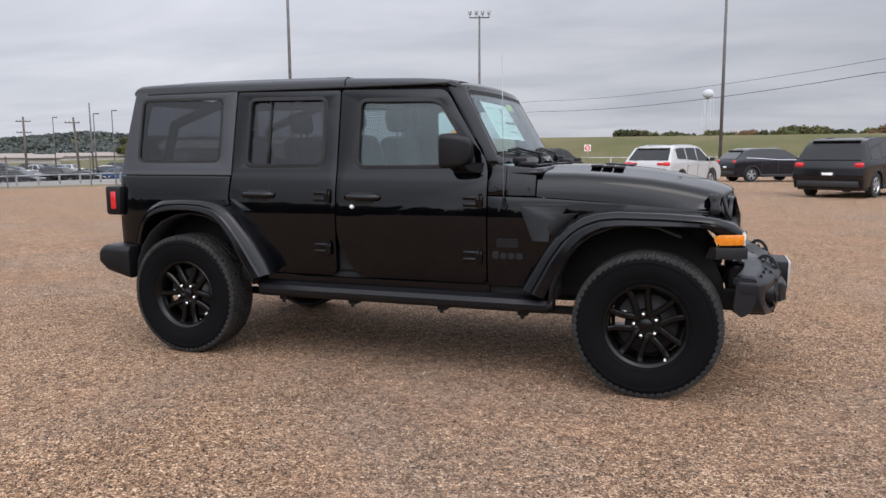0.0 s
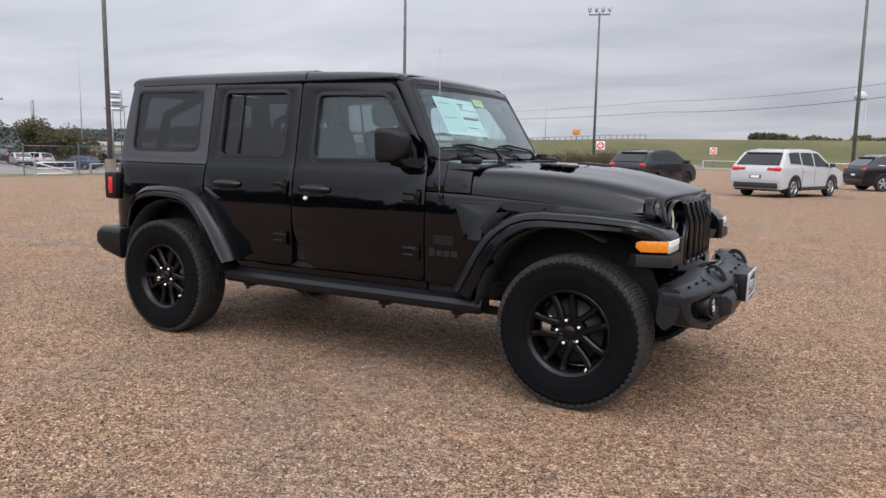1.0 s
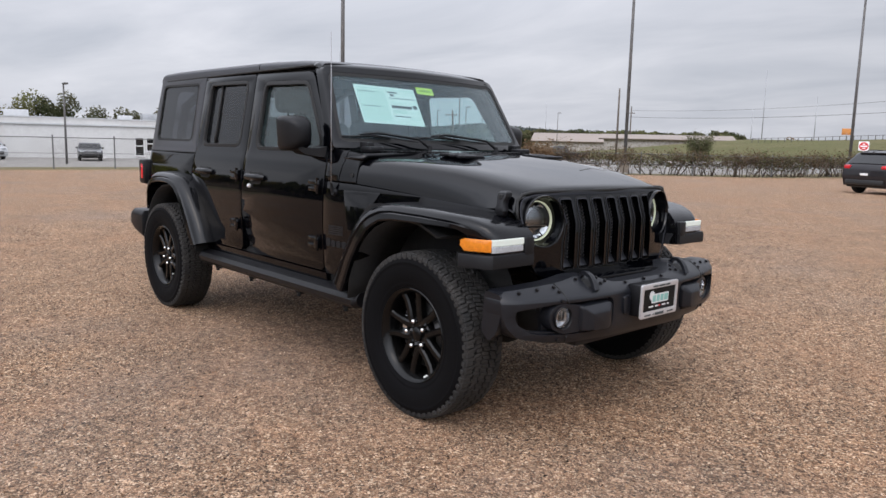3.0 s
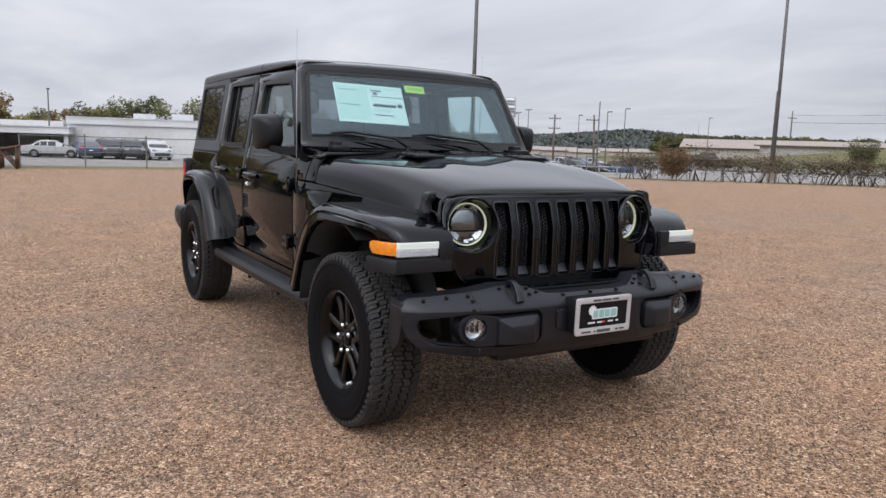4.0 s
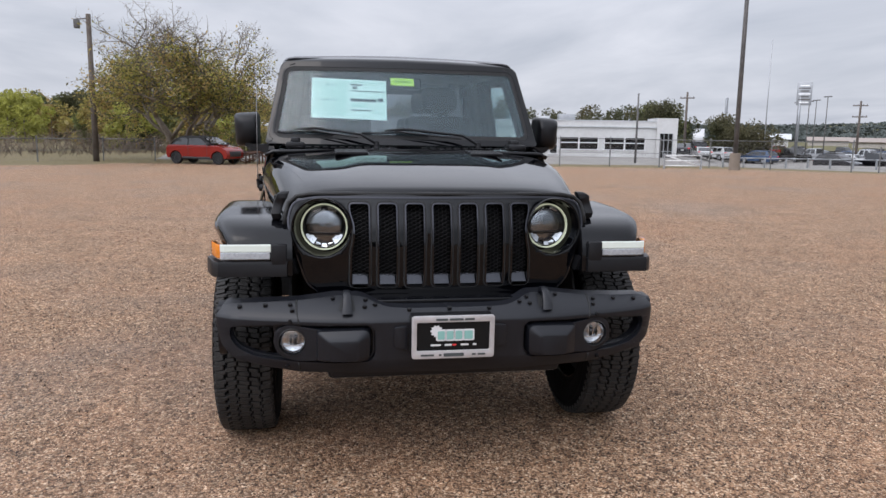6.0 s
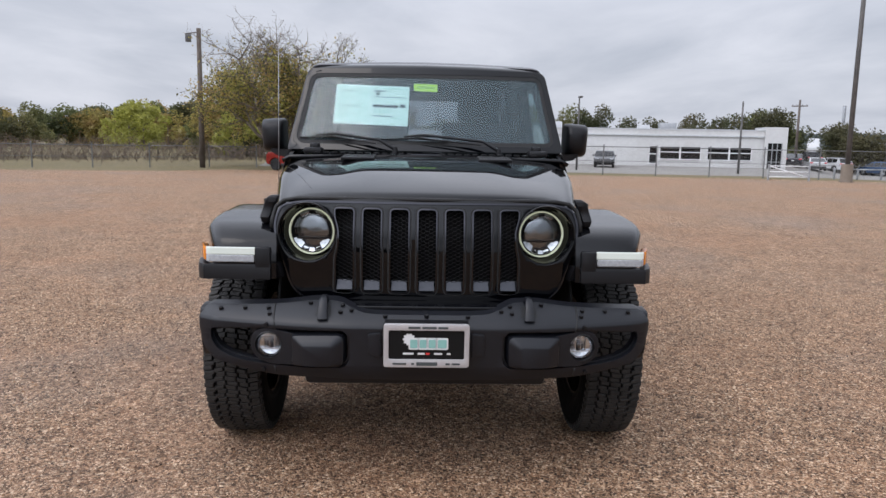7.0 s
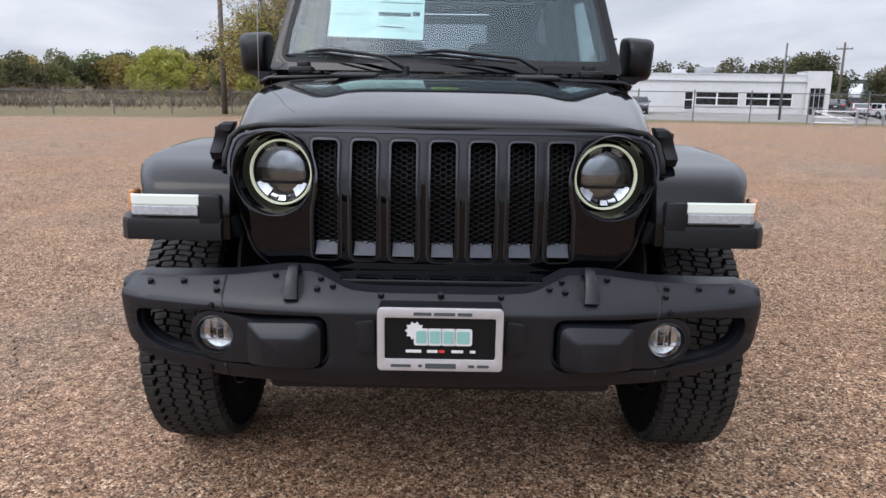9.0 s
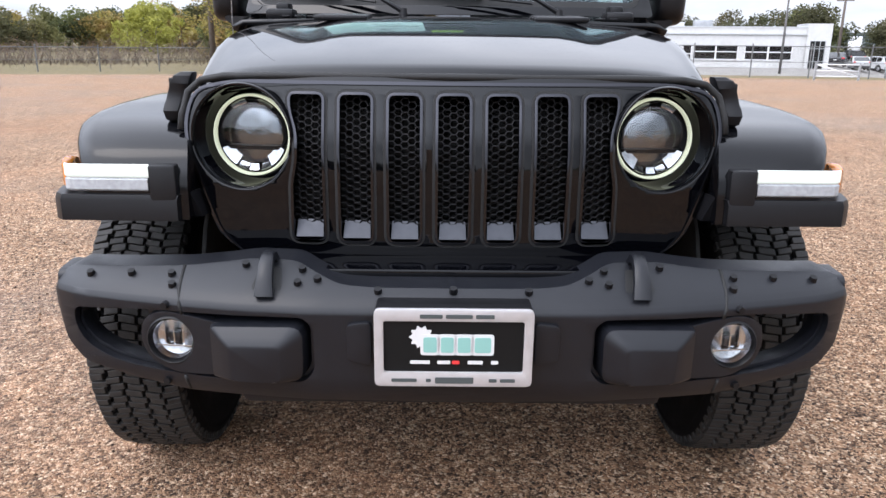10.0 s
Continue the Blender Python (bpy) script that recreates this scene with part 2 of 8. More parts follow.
def grid(bm, rows, close_u=False, cap=False):
    """Faces between rows of points."""
    vs = [[bm.verts.new(p) for p in row] for row in rows]
    for a, b in zip(vs, vs[1:]):
        n = len(a)
        for k in range(n if close_u else n - 1):
            f = (a[k], a[(k + 1) % n], b[(k + 1) % n], b[k])
            if len(set(f)) > 2:
                bm.faces.new(f)
    if cap:
        bm.faces.new(vs[0][::-1])
        bm.faces.new(vs[-1])
    return vs


def solid(bm, t, out=(0, 0, 1)):
    """Gives an open sheet of faces a thickness t behind its outer side, which looks along out."""
    bm.normal_update()
    o = Vector(out)
    if sum(f.normal.dot(o) * f.calc_area() for f in bm.faces) < 0:
        bmesh.ops.reverse_faces(bm, faces=bm.faces[:])
        bm.normal_update()
    faces = bm.faces[:]
    rim = [(l.vert, l.link_loop_next.vert) for f in faces for l in f.loops if len(l.edge.link_faces) == 1]
    back = {v: bm.verts.new(v.co - v.normal * t) for v in bm.verts[:]}
    for f in faces:
        bm.faces.new([back[v] for v in reversed(f.verts[:])])
    for a, b in rim:
        bm.faces.new((b, a, back[a], back[b]))


def lathe(bm, profile, seg, m=None, closed=False):
    """Turns (radius, height) pairs about z."""
    rows = []
    prof = profile + [profile[0]] if closed else profile
    vs = [[bm.verts.new((r * math.cos(2 * math.pi * k / seg), r * math.sin(2 * math.pi * k / seg), h)) for k in range(seg)] for r, h in prof[:len(profile)]]
    n = len(vs)
    for i in range(n if closed else n - 1):
        a, b = vs[i], vs[(i + 1) % n]
        for k in range(seg):
            bm.faces.new((a[k], a[(k + 1) % seg], b[(k + 1) % seg], b[k]))
    if m is not None:
        bmesh.ops.transform(bm, matrix=m, verts=[v for r in vs for v in r])
    return vs


def rounded(pts, r, seg=4):
    """A polygon with its corners rounded; r a number or one for each corner."""
    out = []
    n = len(pts)
    for i in range(n):
        p, a, b = Vector(pts[i]), Vector(pts[i - 1]), Vector(pts[(i + 1) % n])
        rr = r[i] if isinstance(r, (list, tuple)) else r
        da, db = a - p, b - p
        cut = min(rr, da.length * 0.45, db.length * 0.45)
        if cut < 1e-5:
            out.append(tuple(p))
            continue
        A, B = p + da.normalized() * cut, p + db.normalized() * cut
        for k in range(seg + 1):
            t = k / seg
            q = A * (1 - t) ** 2 + p * 2 * t * (1 - t) + B * t ** 2
            out.append((q.x, q.y))
    return out


def sheet(outline, holes, surf, thick, cuts_u=(), cuts_v=(), bevel=0.004):
    """A shaped plate: a polygon with holes in (u, v), bent onto surf(u, v, depth), thick metres thick, with rounded rims."""
    loops = [[Vector((u, v, 0)) for u, v in lp] for lp in (outline, *holes)]
    flat = [p for lp in loops for p in lp]
    bm = bmesh.new()
    vs = [bm.verts.new(p) for p in flat]
    for t in tessellate_polygon(loops):
        if len(set(t)) == 3:
            try:
                bm.faces.new([vs[i] for i in t])
            except ValueError:
                pass
    for ax, cuts in ((0, cuts_u), (1, cuts_v)):
        for c in cuts:
            co, no = [0, 0, 0], [0, 0, 0]
            co[ax], no[ax] = c, 1
            bmesh.ops.bisect_plane(bm, geom=bm.verts[:] + bm.edges[:] + bm.faces[:], plane_co=co, plane_no=no, dist=1e-5)
    bmesh.ops.remove_doubles(bm, verts=bm.verts[:], dist=1e-5)
    loose = [v for v in bm.verts if not v.link_faces]
    if loose:
        bmesh.ops.delete(bm, geom=loose, context="VERTS")
    front = bm.verts[:]
    rim = [e for e in bm.edges if len(e.link_faces) == 1]
    faces = bm.faces[:]
    uv = [(v.co.x, v.co.y) for v in front]
    back = {v: bm.verts.new(surf(u, w, thick)) for v, (u, w) in zip(front, uv)}
    for f in faces:
        bm.faces.new([back[v] for v in reversed(f.verts[:])])
    for e in rim:
        a, b = e.verts
        try:
            bm.faces.new((a, b, back[b], back[a]))
        except ValueError:
            pass
    for v, (u, w) in zip(front, uv):
        v.co = surf(u, w, 0)
    bmesh.ops.recalc_face_normals(bm, faces=bm.faces[:])
    if bevel:
        bmesh.ops.bevel(bm, geom=rim, offset=bevel, segments=2, affect="EDGES", profile=0.5, clamp_overlap=True)
    return bm


def lerp(x, pts):
    """Straight-line reading of a table of (x, y)."""
    if x <= pts[0][0]:
        return pts[0][1]
    for (a, p), (b, q) in zip(pts, pts[1:]):
        if x <= b:
            return p + (q - p) * (x - a) / (b - a)
    return pts[-1][1]


def resample(pts, n):
    pts = [Vector(p) for p in pts]
    d = [0]
    for a, b in zip(pts, pts[1:]):
        d.append(d[-1] + (b - a).length)
    out = []
    for i in range(n):
        s = d[-1] * i / (n - 1)
        k = max(j for j in range(len(d)) if d[j] <= s + 1e-9)
        if k >= len(pts) - 1:
            out.append(pts[-1].copy())
        else:
            out.append(pts[k].lerp(pts[k + 1], (s - d[k]) / (d[k + 1] - d[k])))
    return out

# ---- ground: one sheet to the horizon ----
FENCE = [(-40.0, -24.2), (-19.0, -33.1), (-14.0, -35.4), (-12.0, -37.7), (-9.0, -37.7), (-4.0, -36.0), (1.0, -36.6), (10.0, -36.0), (19.5, -35.1), (22.5, -34.6), (26.0, -31.0), (28.5, -29.1), (31.0, -26.2), (34.0, -22.8), (40.0, -18.4), (50.0, -15.6), (72.0, -13.0)]
LOT_W = [(-90.0, -25.2), (-19.0, -29.2), (-12.5, -31.4), (-11.0, -34.2), (-4.2, -34.4), (1.0, -35.5), (10.0, -34.8), (19.5, -33.9), (22.5, -33.4), (26.0, -29.8), (28.5, -27.9), (31.0, -25.1), (34.0, -21.8), (40.0, -17.5), (50.0, -14.6), (72.0, -12.0)]


def step(t):
    t = max(0.0, min(1.0, t))
    return t * t * (3 - 2 * t)


def ground_z(x, y):
    # the lot falls gently to the west, and the land again beyond its edge
    z = -0.42 * step((-x - 4) / 31) * step((60 - y) / 20) - 0.40 * step((-x - 37) / 20) * step((y + 14) / 8)
    d = math.hypot(x, y)
    # the land falls away beyond the barrier in the north-west
    az = math.degrees(math.atan2(4.8 - x, y + 1.3)) if d > 1 else 0
    z -= 1.5 * step((d - 52) / 36) * step((az - 40) / 5) * step((64 - az) / 5)
    # road bank to the north
    z += step((y - 92) / 50) * 3.95 * step((x + 110) / 45)
    # the lot falls gently to the north as well
    z -= 0.0085 * max(0.0, min(31.0, y - 9)) * step((x + 24) / 12) * (1 - step((y - 92) / 50))
    # far ridge in the north-west
    if d > 300:
        az = math.degrees(math.atan2(-x, y))
        ridge = lerp(az, [(14, 0), (24, 12), (33, 17), (40, 24), (46, 32), (50, 24), (58, 18), (66, 14), (78, 8), (95, 0)])
        z += ridge * step((d - 600) / 700) * (1 + 0.25 * noise.noise(Vector((x * 0.006, y * 0.006, 0))))
    # shallow unevenness of the lot
    if d < 90:
        z += 0.012 * noise.noise(Vector((x * 0.22, y * 0.22, 3.0))) * step((math.hypot(x, y) - 4) / 6)
    return z


def axis_steps(lo, hi):
    xs = []
    v = lo
    while v <= hi + 1e-6:
        xs.append(v)
        v += 1.0
    for sgn in (-1, 1):
        s, v = 1.0, (lo if sgn < 0 else hi)
        while abs(v) < 4000:
            s *= 1.22
            v += sgn * s
            xs.append(v)
    return sorted(xs)


def build_ground():
    xs, ys = axis_steps(-70, 30), axis_steps(-50, 110)
    verts, lot, road, bankd = [], [], [], []
    for y in ys:
        fx, lx = lerp(y, FENCE), lerp(y, LOT_W)
        for x in xs:
            verts.append((x, y, ground_z(x, y)))
            lot.append(max(-20, min(20, min((x - lx) * 0.93, 71 - y))))
            north = min(y - 75, 83 - y) if x > -40 else -5
            west = min(fx - 2.6 - x, y + 9.0 - 0.15 * (x + 30), x + 130, 78 - y + 0.3 * x + 20)
            road.append(max(-20, min(20, max(north, west))))
            bankd.append(max(-20, min(20, y - 86)))
    nx = len(xs)
    faces = [(j * nx + i, j * nx + i + 1, (j + 1) * nx + i + 1, (j + 1) * nx + i) for j in range(len(ys) - 1) for i in range(nx - 1)]
    me = bpy.data.meshes.new("ground")
    me.from_pydata(verts, [], faces)
    me.polygons.foreach_set("use_smooth", [True] * len(faces))
    for nm, vals in (("lot", lot), ("road", road), ("bank", bankd)):
        at = me.attributes.new(nm, "FLOAT", "POINT")
        at.data.foreach_set("value", vals)
    me.materials.append(ground_material())
    return tagged(new("ground", me), "tan gravel car lot with dry grass and pale paving beyond", "ground", kind="structure")


# tones of the crushed stone, dark to pale
STONE = [(0.0, (0.013, 0.007, 0.0045)), (0.22, (0.071, 0.038, 0.0205)), (0.45, (0.198, 0.107, 0.058)), (0.68, (0.303, 0.180, 0.104)), (0.86, (0.43, 0.288, 0.184)), (1.0, (0.60, 0.462, 0.328))]


def ground_material():
    m = bpy.data.materials.new("gravel_and_grass")
    m.use_nodes = True
    nt = m.node_tree
    n, l = nt.nodes, nt.links
    b = n["Principled BSDF"]
    b.inputs["Specular IOR Level"].default_value = 0.25
    co = n.new("ShaderNodeTexCoord")
    P = co.outputs["Object"]

    def noise_(scale, detail=4, rough=0.55):
        t = n.new("ShaderNodeTexNoise")
        t.inputs["Scale"].default_value, t.inputs["Detail"].default_value, t.inputs["Roughness"].default_value = scale, detail, rough
        l.new(P, t.inputs["Vector"])
        return t.outputs[0]

    def vor(scale):
        t = n.new("ShaderNodeTexVoronoi")
        t.inputs["Scale"].default_value = scale
        l.new(P, t.inputs["Vector"])
        return t

    def ramp(src, stops):
        r = n.new("ShaderNodeValToRGB")
        els = r.color_ramp.elements
        while len(els) < len(stops):
            els.new(0.5)
        for e, (p, c) in zip(els, stops):
            e.position, e.color = p, (*c, 1)
        l.new(src, r.inputs[0])
        return r.outputs[0]

    def mixc(fac, a, c, mode="MIX"):
        x = n.new("ShaderNodeMix"); x.data_type, x.blend_type = "RGBA", mode
        for k, v in ((0, fac), (6, a), (7, c)):
            if hasattr(v, "is_linked"):
                l.new(v, x.inputs[k])
            else:
                x.inputs[k].default_value = v if k == 0 else (*v, 1)
        return x.outputs[2]

    def rng(src, a, c, lo=0.0, hi=1.0):
        x = n.new("ShaderNodeMapRange")
        for k, v in zip((1, 2, 3, 4), (a, c, lo, hi)):
            x.inputs[k].default_value = v
        l.new(src, x.inputs[0])
        return x.outputs[0]

    def math_(op, a, c):
        x = n.new("ShaderNodeMath"); x.operation = op
        for k, v in enumerate((a, c)):
            if hasattr(v, "is_linked"):
                l.new(v, x.inputs[k])
            else:
                x.inputs[k].default_value = v
        return x.outputs[0]

    # stones of two sizes
    v1, v2 = vor(105.0), vor(200.0)
    s1 = n.new("ShaderNodeSeparateColor"); l.new(v1.outputs["Color"], s1.inputs[0])
    s2 = n.new("ShaderNodeSeparateColor"); l.new(v2.outputs["Color"], s2.inputs[0])
    stops = STONE
    big = ramp(s1.outputs[0], stops)
    small = ramp(s2.outputs[1], stops)
    pick = rng(s1.outputs[2], 0.40, 0.55)
    stone = mixc(pick, small, big)
    # drifts over metres: reddish clay, grey fines, worn paler tracks
    clay = rng(noise_(0.42, 5, 0.6), 0.48, 0.64)
    stone = mixc(math_("MULTIPLY", clay, 0.55), stone, mixc(0.55, stone, (0.245, 0.124, 0.066)))
    grey = rng(noise_(0.27, 4, 0.6), 0.50, 0.70)
    stone = mixc(math_("MULTIPLY", grey, 0.65), stone, mixc(0.6, stone, (0.175, 0.150, 0.131)))
    tone = rng(noise_(1.7, 5, 0.6), 0.3, 0.7, 0.84, 1.14)
    sc = n.new("ShaderNodeVectorMath"); sc.operation = "SCALE"
    l.new(stone, sc.inputs[0]); l.new(tone, sc.inputs["Scale"])
    stone = sc.outputs[0]
    # clusters of larger stones and a fine scatter of dark and pale ones
    v3 = vor(38.0)
    s3 = n.new("ShaderNodeSeparateColor"); l.new(v3.outputs["Color"], s3.inputs[0])
    mid = math_("MULTIPLY", rng(s3.outputs[0], 0.0, 1.0, 0.70, 1.30), rng(noise_(10.0, 5, 0.7), 0.3, 0.7, 0.80, 1.22))
    sc2 = n.new("ShaderNodeVectorMath"); sc2.operation = "SCALE"
    l.new(stone, sc2.inputs[0]); l.new(mid, sc2.inputs["Scale"])
    stone = sc2.outputs[0]
    # dry grass, greener on the bank
    blades = noise_(9.0, 6, 0.7)
    straw = ramp(blades, [(0.30, (0.075, 0.061, 0.029)), (0.5, (0.150, 0.116, 0.060)), (0.72, (0.232, 0.183, 0.105))])
    patch = rng(noise_(0.055, 5, 0.65), 0.40, 0.62)
    green = ramp(noise_(3.0, 6, 0.7), [(0.3, (0.038, 0.041, 0.011)), (0.6, (0.088, 0.087, 0.025)), (0.75, (0.155, 0.128, 0.048))])
    ab = n.new("ShaderNodeAttribute"); ab.attribute_name = "bank"
    bankm = rng(math_("ADD", ab.outputs["Fac"], rng(noise_(0.3), 0.3, 0.7, -6, 6)), -1, 1)
    grass = mixc(math_("MULTIPLY", patch, 0.35), straw, green)
    grass = mixc(math_("MULTIPLY", bankm, rng(patch, 0, 1, 0.45, 1.0)), grass, green)
    # pale paving
    pave = ramp(noise_(0.8, 6, 0.6), [(0.3, (0.165, 0.156, 0.143)), (0.7, (0.245, 0.232, 0.214))])
    al = n.new("ShaderNodeAttribute"); al.attribute_name = "lot"
    ar = n.new("ShaderNodeAttribute"); ar.attribute_name = "road"
    wob = rng(noise_(0.9, 5, 0.65), 0.3, 0.7, -0.55, 0.55)
    lotm = rng(math_("ADD", al.outputs["Fac"], wob), -0.25, 0.25)
    roadm = rng(math_("ADD", ar.outputs["Fac"], math_("MULTIPLY", wob, 0.25)), -0.1, 0.1)
    col = mixc(roadm, grass, pave)
    col = mixc(lotm, col, stone)
    l.new(col, b.inputs["Base Color"])
    b.inputs["Roughness"].default_value = 0.88
    # relief
    h1 = rng(v1.outputs["Distance"], 0.0, 0.75, 1.0, 0.0)
    h2 = rng(v2.outputs["Distance"], 0.0, 0.75, 0.6, 0.0)
    hh = math_("MAXIMUM", math_("MULTIPLY", h1, rng(s1.outputs[2], 0.40, 0.55, 0.35, 1.0)), h2)
    hh = math_("ADD", hh, rng(noise_(6.0, 3), 0.0, 1.0, 0.0, 1.2))
    bu = n.new("ShaderNodeBump"); bu.inputs["Strength"].default_value = 1.0; bu.inputs["Distance"].default_value = 0.0065
    l.new(hh, bu.inputs["Height"]); l.new(bu.outputs[0], b.inputs["Normal"])
    return m


build_ground()


def pebbles(n):
    """Loose crushed stones lying on the lot round the car, thinning out with distance."""
    r = np.random.default_rng(11)
    x, y = r.uniform(-9, 13, n * 3), r.uniform(-13, 10, n * 3)
    keep = r.random(n * 3) < np.clip(1.45 - np.hypot(x - 2.0, y + 1.5) / 8.0, 0, 1)
    x, y = x[keep][:n], y[keep][:n]
    n = len(x)
    base = np.array([(1, 0, 0), (0, 1, 0), (-1, 0, 0), (0, -1, 0), (0.15, 0.1, 1), (0, 0, -0.6)])
    tri = np.array([(0, 1, 4), (1, 2, 4), (2, 3, 4), (3, 0, 4), (1, 0, 5), (2, 1, 5), (3, 2, 5), (0, 3, 5)])
    size = 0.0032 + 0.0055 * r.random(n) ** 2.4
    a = r.uniform(0, 2 * math.pi, n)
    p = base[None] * (1 + 0.28 * r.standard_normal((n, 6, 1))).clip(0.5, 1.5)
    p = p * np.stack([np.ones(n), r.uniform(0.6, 1, n), r.uniform(0.45, 0.85, n)], 1)[:, None]
    c, s = np.cos(a)[:, None], np.sin(a)[:, None]
    p = np.stack([p[..., 0] * c - p[..., 1] * s, p[..., 0] * s + p[..., 1] * c, p[..., 2]], 2) * size[:, None, None]
    z = np.array([ground_z(u, v) for u, v in zip(x, y)]) + size * 0.15
    p += np.stack([x, y, z], 1)[:, None]
    f = (tri[None] + 6 * np.arange(n)[:, None, None]).reshape(-1, 3)
    me = bpy.data.meshes.new("gravel_stones")
    me.from_pydata(p.reshape(-1, 3).tolist(), [], f.tolist())
    m = bpy.data.materials.new("crushed_stone")
    m.use_nodes = True
    nt = m.node_tree
    g = nt.nodes.new("ShaderNodeNewGeometry")
    rp = nt.nodes.new("ShaderNodeValToRGB")
    els = rp.color_ramp.elements
    while len(els) < len(STONE):
        els.new(0.5)
    for e, (q, col) in zip(els, STONE):
        e.position, e.color = q, (*col, 1)
    b = nt.nodes["Principled BSDF"]
    b.inputs["Roughness"].default_value = 0.85
    b.inputs["Specular IOR Level"].default_value = 0.25
    nt.links.new(g.outputs["Random Per Island"], rp.inputs[0])
    nt.links.new(rp.outputs[0], b.inputs["Base Color"])
    me.materials.append(m)
    return tagged(new("gravel_stones", me), "loose tan and pale crushed stones on the lot", "gravel", kind="stuff")


pebbles(120000)

# ---- the black off-road car; it faces +x, its middle on y = 0 ----
suv = thing("off_road_car", "glossy black four-door off-road car parked on gravel", "car")


def hood_w(x):
    return lerp(x, [(0.55, 0.785), (0.88, 0.765), (1.4, 0.70), (1.85, 0.625), (1.97, 0.595)])


def side_y(x, z):
    """Half width of the body's side."""
    low = lerp(z, [(0.5, 0.785), (0.62, 0.797), (0.80, 0.806), (0.90, 0.8075), (0.97, 0.806), (1.05, 0.801), (1.10, 0.796), (1.14, 0.790), (1.185, 0.781), (1.215, 0.773), (1.24, 0.766), (1.74, 0.680), (1.80, 0.669)])
    if x > 0.62:
        low = min(low, low - (0.785 - hood_w(x)) * min(1, (x - 0.62) / 0.2))
    if x < -1.95:
        low -= 0.030 * ((-1.95 - x) / 0.16) ** 2
    return low


def side_surf(s):
    return lambda u, v, d: Vector((u, s * (side_y(u, v) - d), v))


ZC = (0.62, 0.7, 0.85, 0.97, 1.05, 1.10, 1.14, 1.165, 1.185, 1.2, 1.215, 1.24, 1.35, 1.5, 1.62)
XC = (-2.06, -2.02, -1.97)

DOOR_F = rounded([(-0.393, 1.737), (0.300, 1.722), (0.572, 1.295), (0.583, 1.22), (0.583, 0.60), (0.560, 0.577), (-0.225, 0.577), (-0.30, 0.64), (-0.38, 0.785), (-0.393, 0.87)],
                 [0.02, 0.05, 0.06, 0.03, 0.06, 0.02, 0.05, 0.05, 0.05, 0.04])
WIN_F = rounded([(-0.264, 1.670), (0.258, 1.658), (0.488, 1.318), (0.490, 1.266), (-0.268, 1.260)], [0.05, 0.06, 0.03, 0.02, 0.06])
DOOR_R = rounded([(-1.158, 1.747), (-0.403, 1.737), (-0.403, 0.61), (-0.43, 0.577), (-0.86, 0.577), (-0.945, 0.625), (-1.145, 0.925), (-1.184, 1.05), (-1.172, 1.19)],
                 [0.02, 0.02, 0.03, 0.03, 0.05, 0.06, 0.06, 0.05, 0.03])
WIN_R = rounded([(-1.062, 1.697), (-0.500, 1.690), (-0.506, 1.272), (-1.072, 1.268)], [0.045, 0.05, 0.06, 0.05])
TOP_S = rounded([(-2.122, 1.210), (-1.184, 1.207), (-1.170, 1.752), (-2.004, 1.774)], [0.02, 0.005, 0.005, 0.03])
WIN_Q = rounded([(-1.936, 1.716), (-1.282, 1.708), (-1.284, 1.296), (-1.948, 1.298)], [0.05, 0.03, 0.05, 0.05])
QUARTER = [(-2.112, 1.20), (-1.185, 1.195), (-1.196, 1.05), (-1.157, 0.92), (-0.957, 0.618), (-0.90, 0.572), (-0.60, 0.567), (0.60, 0.567), (0.60, 0.49), (-0.93, 0.49), (-1.0, 0.60), (-1.12, 0.84), (-1.22, 0.955),
           (-1.35, 1.0), (-1.62, 1.0), (-1.75, 0.955), (-1.84, 0.87), (-1.93, 0.70), (-1.96, 0.60), (-2.112, 0.60)]
COWL_S = [(0.592, 1.286), (0.66, 1.272), (0.868, 1.250), (0.866, 1.093), (0.592, 1.100)]
FRONT_Q = [(0.592, 1.092), (0.90, 1.084), (1.35, 1.054), (1.84, 1.014), (1.86, 0.95), (1.35, 0.96), (1.17, 0.975), (1.05, 0.90), (0.95, 0.76), (0.87, 0.60), (0.84, 0.567), (0.608, 0.567), (0.592, 0.60)]


VENT_PANEL = [(0.773, 1.051), (0.865, 0.838), (0.956, 0.836), (0.960, 0.900), (1.0, 0.960), (1.062, 1.051)]
VENT_SLOT = [(0.944, 0.915), (1.016, 0.996), (1.117, 1.005), (1.058, 0.957), (0.971, 0.868)]


